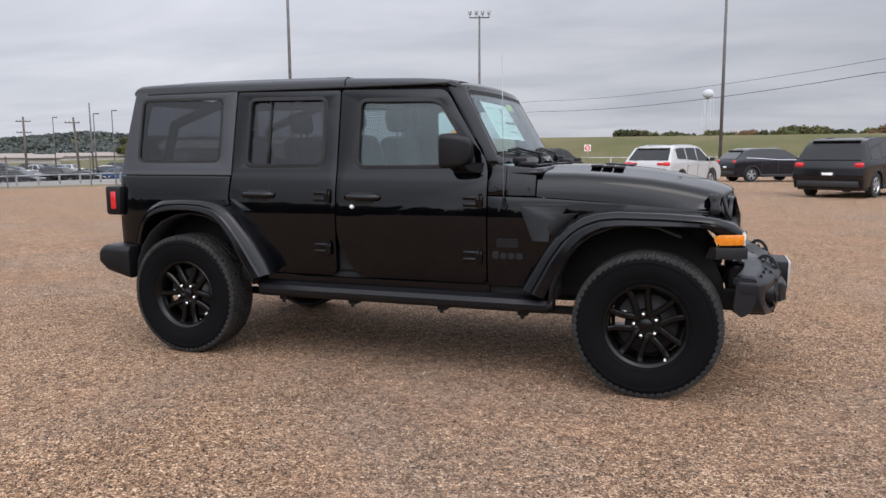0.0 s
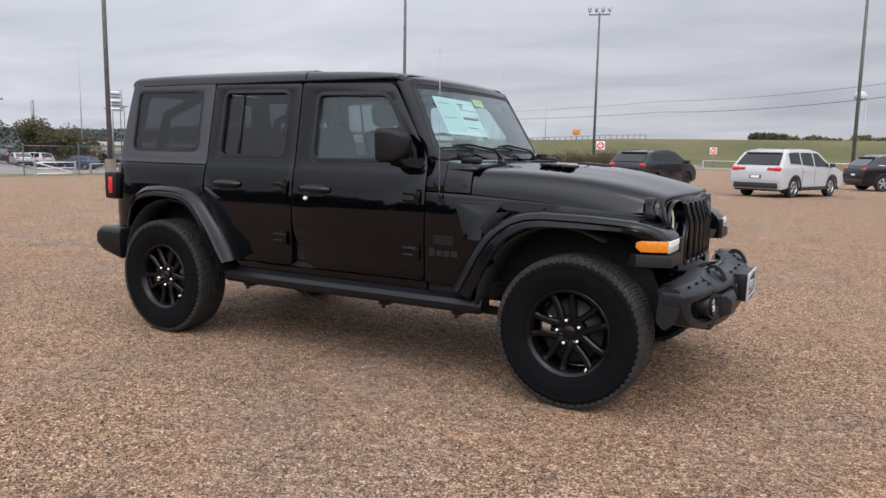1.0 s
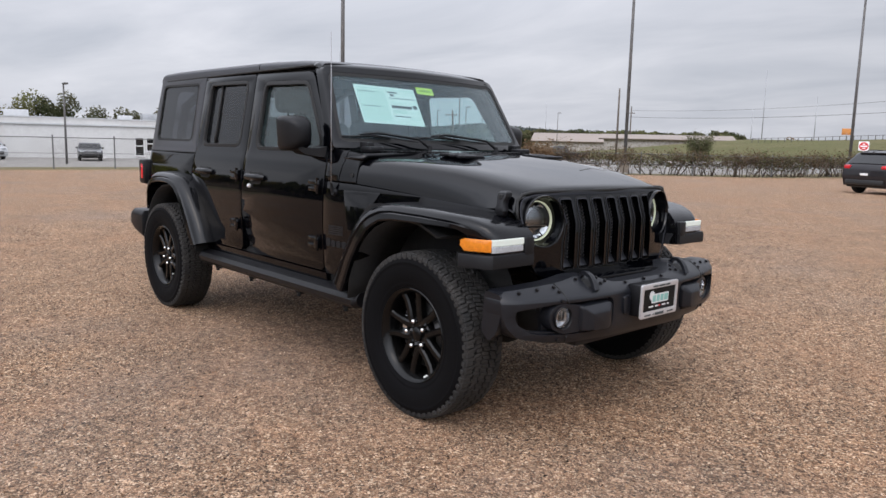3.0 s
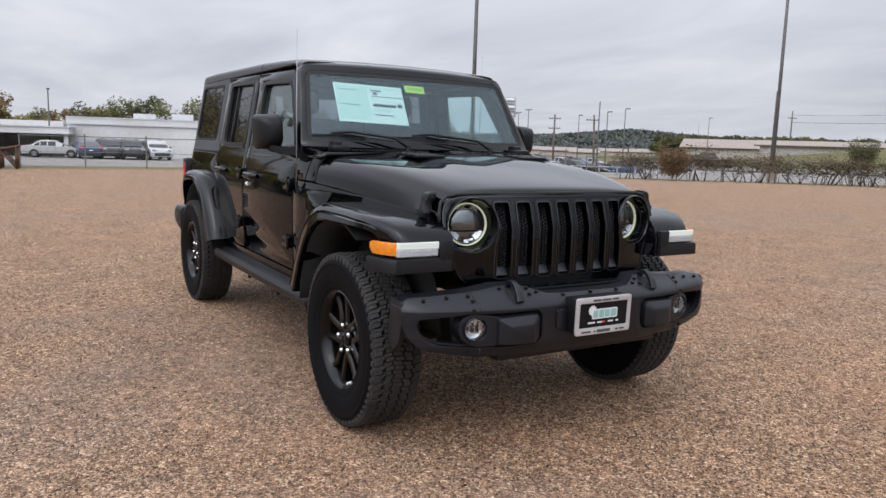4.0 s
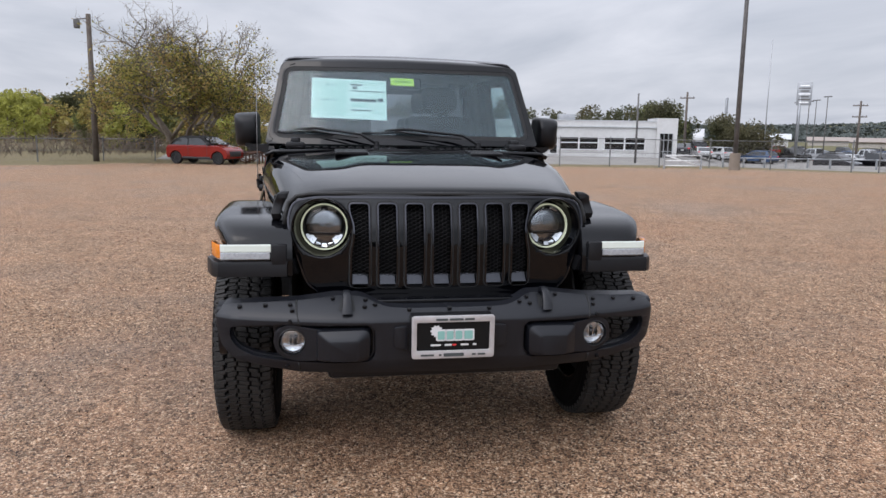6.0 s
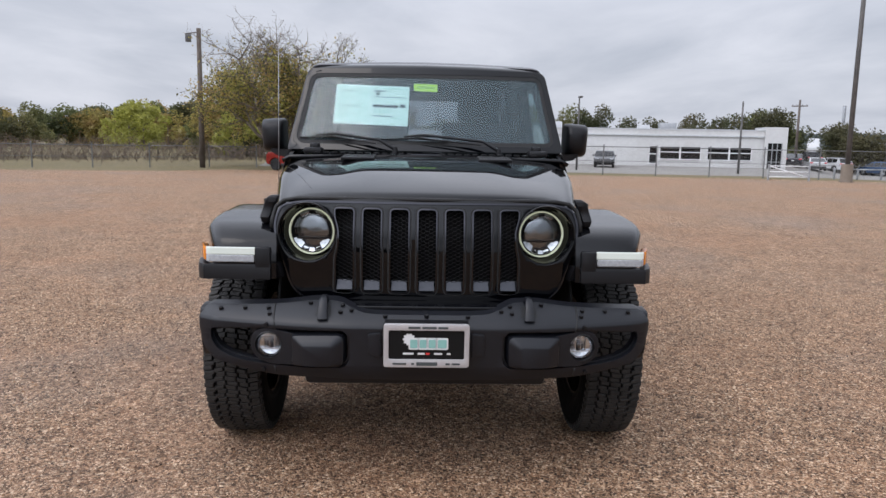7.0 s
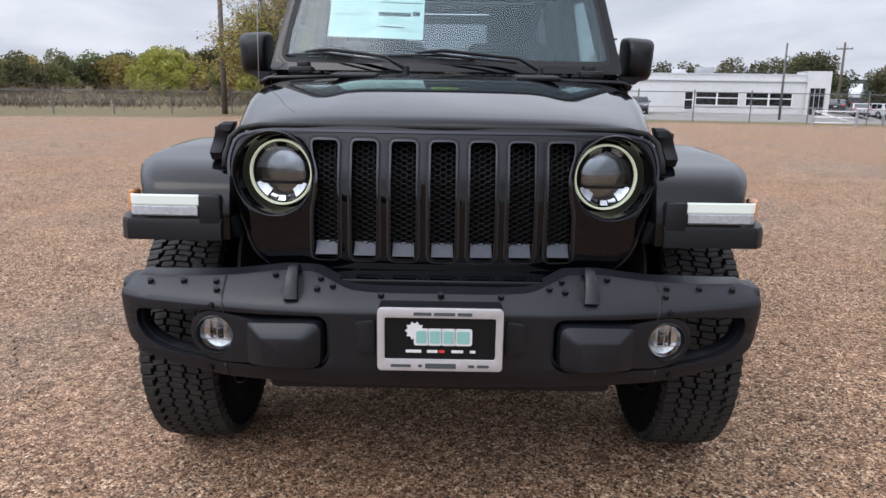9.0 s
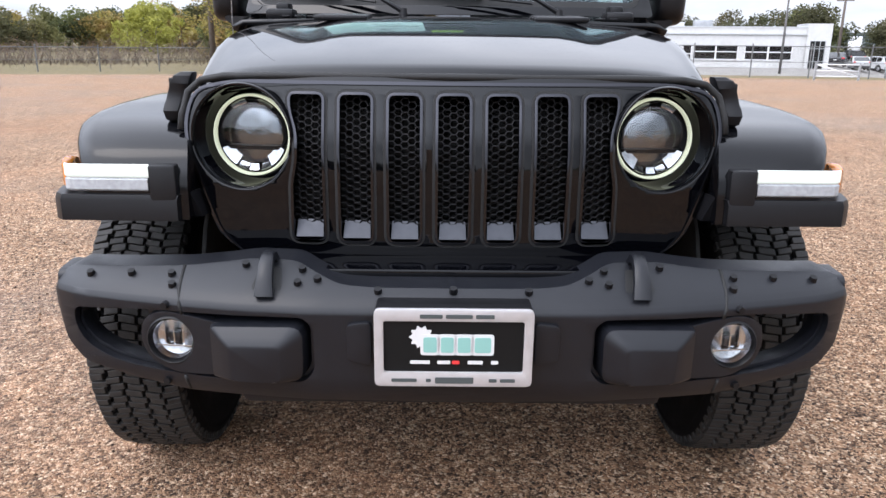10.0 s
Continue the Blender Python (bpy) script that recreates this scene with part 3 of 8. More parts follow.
def build_side(s):
    S = side_surf(s)
    part("rear_quarter", sheet(QUARTER, [], S, 0.03, XC, ZC), PAINT, suv)
    part("cowl_side", sheet(COWL_S, [], S, 0.03, (0.66, 0.72, 0.8), ZC, 0.008), PAINT, suv)
    part("front_side_panel", sheet(FRONT_Q, [], S, 0.03, (0.7, 0.8, 0.9, 1.0, 1.1, 1.2, 1.3, 1.4, 1.5, 1.6, 1.7, 1.8), ZC), PAINT, suv)
    hard = part("hardtop_side", sheet(TOP_S, [WIN_Q], S, 0.03, XC, ZC, 0.006), TOPM, suv, "textured black hardtop side")
    part("quarter_glass", sheet(WIN_Q, [], lambda u, v, d: S(u, v, d + 0.008), 0.005, XC, ZC, 0), PRIVACY, hard, "dark tinted glass")
    part("glass_seal", sheet(ring_out(WIN_Q, 0.010), [ring_out(WIN_Q, -0.006)], lambda u, v, d: S(u, v, d - 0.001), 0.012, XC, ZC, 0), SEAL_SHADE, hard)
    for nm, outl, win, gm in (("front_door", DOOR_F, WIN_F, SIDEGLASS), ("rear_door", DOOR_R, WIN_R, PRIVACY)):
        door = part(nm, sheet(outl, [win], S, 0.05, (), ZC, 0.006), PAINT, suv)
        part("door_glass", sheet(ring_out(win, 0.006), [], lambda u, v, d: S(u, v, d + 0.022), 0.005, (), ZC, 0), gm, door)
        part("glass_seal", sheet(ring_out(win, 0.014), [ring_out(win, -0.010)], lambda u, v, d: S(u, v, d - 0.002), 0.02, (), ZC, 0.002), SEAL_SHADE, door)
        x0, x1 = (-0.335, -0.092) if nm == "front_door" else (-1.082, -0.838)
        zc = 1.075 if nm == "front_door" else 1.082
        bm = bmesh.new()
        rows = []
        for k in range(13):
            t = -1 + k / 6
            u = (x0 + x1) / 2 + t * (x1 - x0) / 2
            o = 0.034 - 0.030 * abs(t) ** 5
            hh, dd = 0.021 * (1 - 0.45 * abs(t) ** 8), 0.012 * (1 - 0.3 * abs(t) ** 8)
            rows.append([S(u, zc + hh * math.sin(q), -o - dd * math.cos(q)) for q in [2 * math.pi * j / 12 for j in range(12)]])
        grid(bm, rows, close_u=True, cap=True)
        bmesh.ops.recalc_face_normals(bm, faces=bm.faces[:])
        part("door_handle", bm, PAINT, door)
        # flat black patch paints the shade in the body-coloured handle bowl
        pan = rounded([(x0 + 0.05, zc - 0.045), (x1 - 0.05, zc - 0.045), (x1 - 0.03, zc + 0.03), (x0 + 0.03, zc + 0.03)], 0.02)
        part("handle_recess_shade", sheet(pan, [], lambda u, v, d: S(u, v, d - 0.002), 0.003, (), (), 0), SEAL_SHADE, door)
        xh = 0.505 if nm == "front_door" else -0.487
        for zh in ((1.062, 0.738) if nm == "front_door" else (1.078, 0.750)):
            part("hinge", hinge_bm(S, xh, zh), PAINT, door)
    # quarter light bar in the rear door's glass
    bm = bmesh.new()
    tube(bm, [S(-0.912, z, 0.016) for z in (1.255, 1.4, 1.55, 1.7)], 0.009, 6)
    part("window_divider", bm, SEAL_SHADE, suv)
    # rain gutter, black
    bm = bmesh.new()
    tube(bm, [S(x, 1.757, 0.004) for x in (-1.9, -1.5, -1.0, -0.5, 0.0, 0.30)], 0.008, 6)
    part("gutter_seal", bm, SEAL_SHADE, suv)
    # belt seal under the hardtop
    bm = bmesh.new()
    tube(bm, [S(x, 1.206, 0.006) for x in (-2.06, -1.9, -1.7, -1.4, -1.18)], 0.007, 6)
    part("belt_seal", bm, SEAL_SHADE, suv)
    # screws on the cowl
    for x, z in ((0.635, 1.139), (0.83, 1.135)):
        bm = bmesh.new()
        p = S(x, z, -0.001)
        cyl(bm, p, (0, s, 0), 0.012, 0.006, 12)
        part("bolt", bm, SEAL_SHADE, suv)
    # windscreen pillar, side face
    pil = [(0.310, 1.735), (0.372, 1.742), (0.645, 1.283), (0.600, 1.280), (0.560, 1.290)]
    part("screen_pillar", sheet(pil, [], S, 0.05, (), ZC, 0.012), PAINT, suv)
    # inner door trim and wheel houses
    bm = bmesh.new()
    box(bm, -1.15, 0.56, s * 0.70, s * 0.745, 0.60, 1.22, 0.02)
    part("door_trim", bm, SEATM, suv)
    # pressed vent in the wing and the small lettering as plain bars
    pan = rounded(VENT_PANEL, 0.006)
    part("vent_panel", sheet(pan, [], lambda u, v, d: S(u, v, d - 0.002 - 0.18 * max(0, 1.055 - v)), 0.006, (), (0.97, 1.0, 1.03, 1.06), 0.002), PAINT, suv)
    vent = rounded(VENT_SLOT, 0.006)
    part("wing_vent", sheet(vent, [], lambda u, v, d: S(u, v, d - 0.030), 0.008, (), (), 0.002), PLASTIC, suv)
    for k in range(5):
        z = 0.842 - 0.011 * k
        q = sheet([(0.648, z), (0.772, z), (0.772, z + 0.006), (0.648, z + 0.006)], [], lambda u, v, d: S(u, v, d - 0.0015), 0.002, (), (), 0)
        part("decal_bar", q, GREY, suv)
    for a, b, h in ((0.622, 0.660, 0.046), (0.668, 0.706, 0.036), (0.714, 0.752, 0.036), (0.760, 0.800, 0.036)):
        z = 0.728
        q = sheet(rounded([(a, z), (b, z), (b, z + h), (a, z + h)], 0.012), [],
                  lambda u, v, d: S(u, v, d - 0.003), 0.004, (), (), 0)
        part("badge_bar", q, GREY, suv)


def ring_out(poly, d):
    """A closed polygon moved outwards by d."""
    n = len(poly)
    area = sum(poly[i - 1][0] * poly[i][1] - poly[i][0] * poly[i - 1][1] for i in range(n))
    sg = 1 if area > 0 else -1
    out = []
    for i in range(n):
        a, p, b = Vector(poly[i - 1]), Vector(poly[i]), Vector(poly[(i + 1) % n])
        t = (b - a)
        if t.length < 1e-9:
            out.append(tuple(p))
            continue
        t.normalize()
        out.append((p.x + t.y * d * sg, p.y - t.x * d * sg))
    return out


def hinge_bm(S, xh, zh):
    bm = bmesh.new()
    o = S(xh, zh, 0)
    s = 1 if o.y > 0 else -1
    y = abs(o.y)
    for z0, z1 in ((0.006, 0.032), (-0.034, -0.008)):
        box(bm, xh - 0.065, xh + 0.03, s * (y - 0.004), s * (y + 0.016), zh + z0, zh + z1, 0.009)
    box(bm, xh + 0.015, xh + 0.06, s * (y - 0.004), s * (y + 0.024), zh - 0.036, zh + 0.034, 0.008)
    cyl(bm, (xh + 0.045, s * (y + 0.018), zh - 0.045), (0, 0, 1), 0.009, 0.09, 10)
    return bm


for side in (-1, 1):
    build_side(side)

# the white plastic dot under the driver's side handle
bm = bmesh.new()
bmesh.ops.create_uvsphere(bm, u_segments=16, v_segments=10, radius=0.014, matrix=Matrix.Translation((-0.282, -0.809, 1.016)))
part("lock_cap", bm, WHITE, suv, "small white cap below the door handle")

# tailgate and rear wall
bm = bmesh.new()
box(bm, -2.12, -2.05, -0.75, 0.75, 0.58, 1.20, 0.02)
part("tailgate", bm, PAINT, suv)
def rear_surf(u, v, d):
    return Vector((-2.10 + 0.105 * (v - 1.21) / 0.55 - 0.012 * (1 - (u / 0.7) ** 2) + d, u, v))


RS = [(-0.745, 1.21), (0.745, 1.21), (0.665, 1.76), (-0.665, 1.76)]
RG = rounded([(-0.60, 1.27), (0.60, 1.27), (0.55, 1.69), (-0.55, 1.69)], 0.05)
part("rear_screen_panel", sheet(RS, [RG], rear_surf, 0.03, (-0.4, 0, 0.4), (), 0.005), TOPM, suv)
part("rear_glass", sheet(RG, [], lambda u, v, d: rear_surf(u, v, d + 0.008), 0.005, (-0.4, 0, 0.4), (), 0), PRIVACY, suv)


# ---- roof ----
def roof_z(x, f):
    """Height of the roof at x, f from the middle (0) to the rim (1)."""
    rim = lerp(x, [(-2.03, 1.818), (-1.7, 1.824), (-0.4, 1.812), (0.1, 1.796), (0.30, 1.783), (0.372, 1.768), (0.40, 1.760)])
    crown = lerp(x, [(-1.97, 0.010), (-1.5, 0.032), (0.0, 0.030), (0.2, 0.022), (0.372, 0.010)])
    return rim + crown * (1 - f * f)


def roof_panel(name, x0, x1, mat, rear=False, front=False):
    bm = bmesh.new()
    n = 14
    rows = []
    for i in range(n + 1):
        x = x0 + (x1 - x0) * ((i / n) ** 1.7 if rear else i / n)
        w = side_y(max(x, -2.0), 1.76) - 0.002
        row = []
        for f in (-1, -1, -0.995, -0.97, -0.92, -0.8, -0.6, -0.35, 0, 0.35, 0.6, 0.8, 0.92, 0.97, 0.995, 1, 1):
            k = len(row)
            z = roof_z(x, min(1, abs(f)))
            a = abs(f)
            if k in (0, 16):
                z = min(1.758, z - 0.036)
            elif a == 1:
                z -= 0.026
            elif a > 0.99:
                z -= 0.014
            elif a > 0.95:
                z -= 0.004
            if rear:
                e = max(0.0, 1 - (x - x0) / 0.05)
                z = max(z - 0.028 * e * e, 1.752)
            row.append((x, w * f, z))
        rows.append(row)
    grid(bm, rows)
    solid(bm, 0.025)
    return part(name, bm, mat, suv, "textured black roof panel", 50)


roof_panel("roof_rear", -2.022, -0.381, TOPM, rear=True)
roof_panel("roof_front", -0.372, 0.372, TOPM)
for y in (-0.42, -0.14, 0.14, 0.42):
    bm = bmesh.new()
    rows = [[(x, y + dy, roof_z(x, abs(y) / 0.67) + dz - 0.002) for dy, dz in ((-0.09, 0), (-0.07, 0.010), (0.07, 0.010), (0.09, 0))] for x in (-1.75, -1.7, -1.2, -0.8, -0.5, -0.45)]
    grid(bm, rows, cap=False)
    part("roof_rib", bm, TOPM, suv)

# ---- windscreen frame, glass, cowl ----
WS0, WSL = 1.4469, 0.59


def screen_surf(u, v, d):
    return Vector((WS0 - WSL * v + 0.058 - 0.081 * (u / 0.7) ** 2 - d, u, v))


FRAME = rounded([(-0.778, 1.280), (0.778, 1.280), (0.694, 1.748), (-0.694, 1.748)], [0.02, 0.02, 0.05, 0.05])
GLASS_O = rounded([(-0.736, 1.312), (0.736, 1.312), (0.668, 1.716), (-0.668, 1.716)], [0.06, 0.06, 0.05, 0.05])
UC = tuple(-0.65 + 0.1 * k for k in range(14))
part("screen_frame", sheet(FRAME, [GLASS_O], screen_surf, 0.06, UC, (1.4, 1.5, 1.6), 0.012), PAINT, suv)
part("windscreen", sheet(ring_out(GLASS_O, 0.004), [], lambda u, v, d: screen_surf(u, v, d + 0.004), 0.005, UC, (1.4, 1.5, 1.6), 0), SCREEN, suv, "windscreen glass with paper stickers behind it")
part("screen_seal", sheet(ring_out(GLASS_O, 0.008), [ring_out(GLASS_O, -0.022)], lambda u, v, d: screen_surf(u, v, d + 0.0025), 0.012, UC, (1.4, 1.5, 1.6), 0.002), SEAL_SHADE, suv)
# header above the glass that meets the roof
bm = bmesh.new()
rows = []
for x, z in ((0.30, 1.775), (0.36, 1.770), (0.40, 1.757), (0.425, 1.742), (0.44, 1.722)):
    rows.append([(x + 0.035 * (x > 0.32) - 0.075 * (f * f) * (x > 0.32), 0.688 * f, z + 0.012 * (1 - f * f) - (0.02 if abs(f) == 1 else 0)) for f in (-1, -0.97, -0.9, -0.7, -0.4, 0, 0.4, 0.7, 0.9, 0.97, 1)])
grid(bm, rows)
solid(bm, 0.02)
part("screen_header", bm, PAINT, suv, "", 60)
# cowl top
bm = bmesh.new()
rows = []
for x, z in ((0.60, 1.272), (0.66, 1.262), (0.72, 1.258), (0.82, 1.262), (0.90, 1.262)):
    rows.append([(x - 0.05 * f * f * (x < 0.65), 0.765 * f, z - 0.012 * f * f - (0.02 if abs(f) > 0.97 else 0)) for f in (-1, -0.95, -0.8, -0.5, 0, 0.5, 0.8, 0.95, 1)])
grid(bm, rows)
solid(bm, 0.02)
part("cowl_panel", bm, PAINT, suv, "", 60)
for k in range(-13, 14):
    if abs(k) > 1:
        bm = bmesh.new()
        box(bm, 0.775, 0.845, 0.045 * k - 0.014, 0.045 * k + 0.014, 1.262, 1.270, 0.003)
        part("cowl_slat", bm, PLASTIC, suv)
for s in (-1, 1):
    bm = bmesh.new()
    box(bm, 0.735, 0.835, s * 0.56, s * 0.66, 1.255, 1.292, 0.012)
    box(bm, 0.695, 0.775, s * 0.585, s * 0.635, 1.275, 1.315, 0.010)
    part("screen_hinge", bm, PLASTIC, suv)

# ---- hood ----
HOODX = [0.875, 0.95, 1.1, 1.25, 1.4, 1.55, 1.68, 1.78, 1.85, 1.90, 1.922, 1.934, 1.941, 1.945]


def hood_top(x):
    return lerp(x, [(0.875, 1.266), (1.1, 1.262), (1.3, 1.250), (1.45, 1.237), (1.58, 1.217), (1.70, 1.190), (1.80, 1.165), (1.86, 1.149), (1.90, 1.1365), (1.922, 1.1285), (1.934, 1.120), (1.941, 1.110), (1.945, 1.092)])


def hood_low(x):
    return lerp(x, [(0.875, 1.092), (1.3, 1.064), (1.8, 1.020), (1.945, 1.046)])


bm = bmesh.new()
# a crown over the whole width, and the raised middle that fades out towards the nose
prof = [(0, 0, 0), (0.25, -0.001, 0), (0.40, -0.002, 0), (0.47, -0.003, -0.003), (0.52, -0.0035, -0.008), (0.57, -0.0045, -0.012), (0.64, -0.0065, -0.014), (0.76, -0.012, -0.014), (0.86, -0.022, -0.011), (0.92, -0.036, -0.008), (0.96, -0.055, -0.006), (0.985, -0.080, -0.004), (1.0, -0.110, -0.002)]
rows = []
for x in HOODX:
    w = hood_w(x)
    t = max(0.0, min(1.0, (1.88 - x) / 0.55))
    bul = t * t * (3 - 2 * t)
    half = []
    for f, crown, drop in prof:
        yy = w * f
        xx = x - (0.055 * (yy / 0.6) ** 2 if x > 1.5 else 0.055 * (yy / 0.6) ** 2 * max(0, (x - 0.9) / 0.6))
        half.append((xx, yy, hood_top(x) + crown + drop * bul))
    zb = min(hood_low(x), half[-1][2] - 0.004)
    xe = half[-1][0]
    half += [(xe, w + 0.008, (half[-1][2] + zb) / 2), (xe, w + 0.012, zb)]
    rows.append([(a, -b, c) for a, b, c in half[::-1]] + half[1:])
grid(bm, rows)
solid(bm, 0.02)
hood = part("hood", bm, PAINT, suv, "", 42)
bm = bmesh.new()
box(bm, 0.9, 1.80, -0.57, 0.57, 0.75, 1.06, 0.03)
part("engine_block_shroud", bm, DARK, suv)
# hood louvres
for s in (-1, 1):
    bm = bmesh.new()
    for k in range(3):
        x = 1.125 + 0.066 * k
        box(bm, x, x + 0.058, s * 0.25, s * 0.41, hood_top(x) - 0.012, hood_top(x) + 0.005, 0.007)
    part("hood_louvre", bm, PLASTIC, hood)
# rubber hood latches: a strap from a cup on the wing up to a catch on the hood
for s in (-1, 1):
    w = 0.643
    bm = bmesh.new()
    rows = []
    for z, x0, x1, y0, y1 in ((0.992, 1.826, 1.846, 0.008, 0.022), (0.998, 1.818, 1.852, 0.0, 0.030), (1.018, 1.814, 1.856, -0.004, 0.034), (1.032, 1.816, 1.852, -0.008, 0.032), (1.044, 1.818, 1.848, -0.012, 0.028), (1.066, 1.816, 1.846, -0.022, 0.022), (1.080, 1.812, 1.850, -0.030, 0.016), (1.098, 1.810, 1.848, -0.036, 0.008), (1.106, 1.816, 1.842, -0.038, -0.006)):
        x0, x1 = 1.833 + 1.4 * (x0 - 1.833), 1.833 + 1.4 * (x1 - 1.833)
        rows.append([(x, s * (w + y), z + 0.004) for x, y in rounded([(x0, y0), (x1, y0), (x1, y1), (x0, y1)], 0.008, 2)])
    grid(bm, rows, close_u=True, cap=True)
    bmesh.ops.recalc_face_normals(bm, faces=bm.faces[:])
    latch = part("hood_latch", bm, PLASTIC, hood, "black rubber hood latch", 30)
    # black block stands in for the dark, shaded hole through the latch
    bm = bmesh.new()
    box(bm, 1.820, 1.842, s * (w - 0.01), s * (w + 0.0215), 1.066, 1.096, 0.003)
    part("catch_slot_shade", bm, SEAL_SHADE, latch)

# ---- grille ----


def grille_x(y, z):
    return 1.985 - 0.062 * (y / 0.6) ** 2 - 0.30 * max(0, z - 0.955)


def grille_surf(u, v, d):
    return Vector((grille_x(u, v) - d, u, v))


GR = rounded([(-0.47, 0.690), (0.47, 0.690), (0.535, 0.745), (0.585, 0.88), (0.612, 1.0), (0.590, 1.075), (0.50, 1.094), (-0.50, 1.094), (-0.590, 1.075), (-0.612, 1.0), (-0.585, 0.88), (-0.535, 0.745)],
             [0.03, 0.03, 0.05, 0.08, 0.06, 0.05, 0.05, 0.05, 0.05, 0.06, 0.08, 0.05])
HLY, HLZ = 0.476, 0.972
circle = lambda y, z, r, n=32: [(y + r * math.cos(2 * math.pi * k / n), z + r * math.sin(2 * math.pi * k / n)) for k in range(n)]
PITCH = 0.1090


def slot(k, grow=0.0):
    c = (k - 3) * PITCH
    h = 0.0375
    z0, z1 = 0.742, 1.072
    pts = [(c - h, z0), (c + h, z0), (c + h, z1), (c - h, z1)]
    if k == 0:
        pts = [(c - h, z0), (c + h, z0), (c + h, z1), (c - h - 0.004, z1), (c - h - 0.002, 1.035), (c - h + 0.014, 0.985), (c - h + 0.014, 0.93), (c - h + 0.002, 0.875)]
    if k == 6:
        pts = [(c - h, z0), (c + h, z0), (c + h - 0.002, 0.875), (c + h - 0.014, 0.93), (c + h - 0.014, 0.985), (c + h + 0.002, 1.035), (c + h + 0.004, z1), (c - h, z1)]
    p = rounded(pts, 0.018, 4)
    return ring_out(p, grow) if grow else p


gu = tuple(-0.58 + 0.04 * k for k in range(30))
gv = (0.75, 0.85, 0.955, 1.0, 1.05)
grille = part("grille", sheet(GR, [slot(k) for k in range(7)] + [circle(-HLY, HLZ, 0.118), circle(HLY, HLZ, 0.118)], grille_surf, 0.035, gu, gv, 0.006), PAINT, suv, "gloss black grille with seven upright slots")
# brighter metal ring puts in the highlight along the grille's black edge
part("grille_edge_highlight", sheet(ring_out(GR, 0.004), [ring_out(GR, -0.004)], lambda u, v, d: grille_surf(u, v, d - 0.004), 0.02, gu, gv, 0.002), BEAD, grille)
for k in range(7):
    part("slot_rim", sheet(slot(k, 0.0030), [slot(k, -0.0030)], lambda u, v, d: grille_surf(u, v, d - 0.006), 0.03, (), gv, 0.002), BEAD, grille, "thin bright bead round the slot")
    part("slot_gap", sheet(slot(k, 0.0090), [slot(k, 0.0030)], lambda u, v, d: grille_surf(u, v, d - 0.0015), 0.004, (), gv, 0), SEAL_SHADE, grille)
    # honeycomb mesh
    bm = bmesh.new()
    c = (k - 3) * PITCH
    a, hh = 0.0104, 0.0078
    for q in range(-3, 4):
        y = c + q * 1.5 * a
        for m in range(21):
            z = 0.788 + (2 * m + (q % 2)) * hh
            if abs(q) * 1.5 * a > 0.040 or z > 1.072:
                continue
            pts = [(y - a, z), (y - a / 2, z - hh), (y + a / 2, z - hh), (y + a, z)]
            for (ya, za), (yb, zb) in zip(pts, pts[1:]):
                if max(abs(ya - c), abs(yb - c)) > 0.038:
                    continue
                d = Vector((0, yb - ya, zb - za))
                nrm = Vector((0, -d.z, d.y)).normalized() * 0.0012
                xa, xb = grille_x(ya, za) - 0.024, grille_x(yb, zb) - 0.024
                A, B = Vector((xa, ya, za)), Vector((xb, yb, zb))
                bk = Vector((-0.014, 0, 0))
                vs = [bm.verts.new(p) for p in (A + nrm, A - nrm, B - nrm, B + nrm, A + nrm + bk, A - nrm + bk, B - nrm + bk, B + nrm + bk)]
                for f4 in ((0, 1, 2, 3), (4, 7, 6, 5), (0, 3, 7, 4), (1, 5, 6, 2)):
                    bm.faces.new([vs[i] for i in f4])
    part("slot_mesh", bm, PLASTIC, grille, "black honeycomb mesh")
    bm = bmesh.new()
    x0 = grille_x(c, 0.76)
    grid(bm, [[(x0 - 0.003, c - 0.031, 0.750), (x0 - 0.003, c + 0.031, 0.750)], [(x0 - 0.028, c - 0.029, 0.786), (x0 - 0.028, c + 0.029, 0.786)]])
    solid(bm, 0.004)
    part("slot_sill", bm, SATIN, grille, "satin grey sill at the foot of the slot")
# black bar put in as the shadow line between hood and grille
bm = bmesh.new()
arch = [(-0.622, 0.985), (-0.620, 1.02), (-0.606, 1.068), (-0.575, 1.094), (-0.52, 1.104), (-0.40, 1.107)]
tube(bm, [(grille_x(y, min(z, 1.09)) - 0.004, y, z) for y, z in arch + [(0.0, 1.108)] + [(-y, z) for y, z in arch[::-1]]], 0.0085, 8)
part("hood_gap_shade", bm, SEAL_SHADE, suv)
bm = bmesh.new()
box(bm, 1.87, 1.89, -0.375, 0.375, 0.70, 1.03)
part("radiator", bm, DARK, suv)


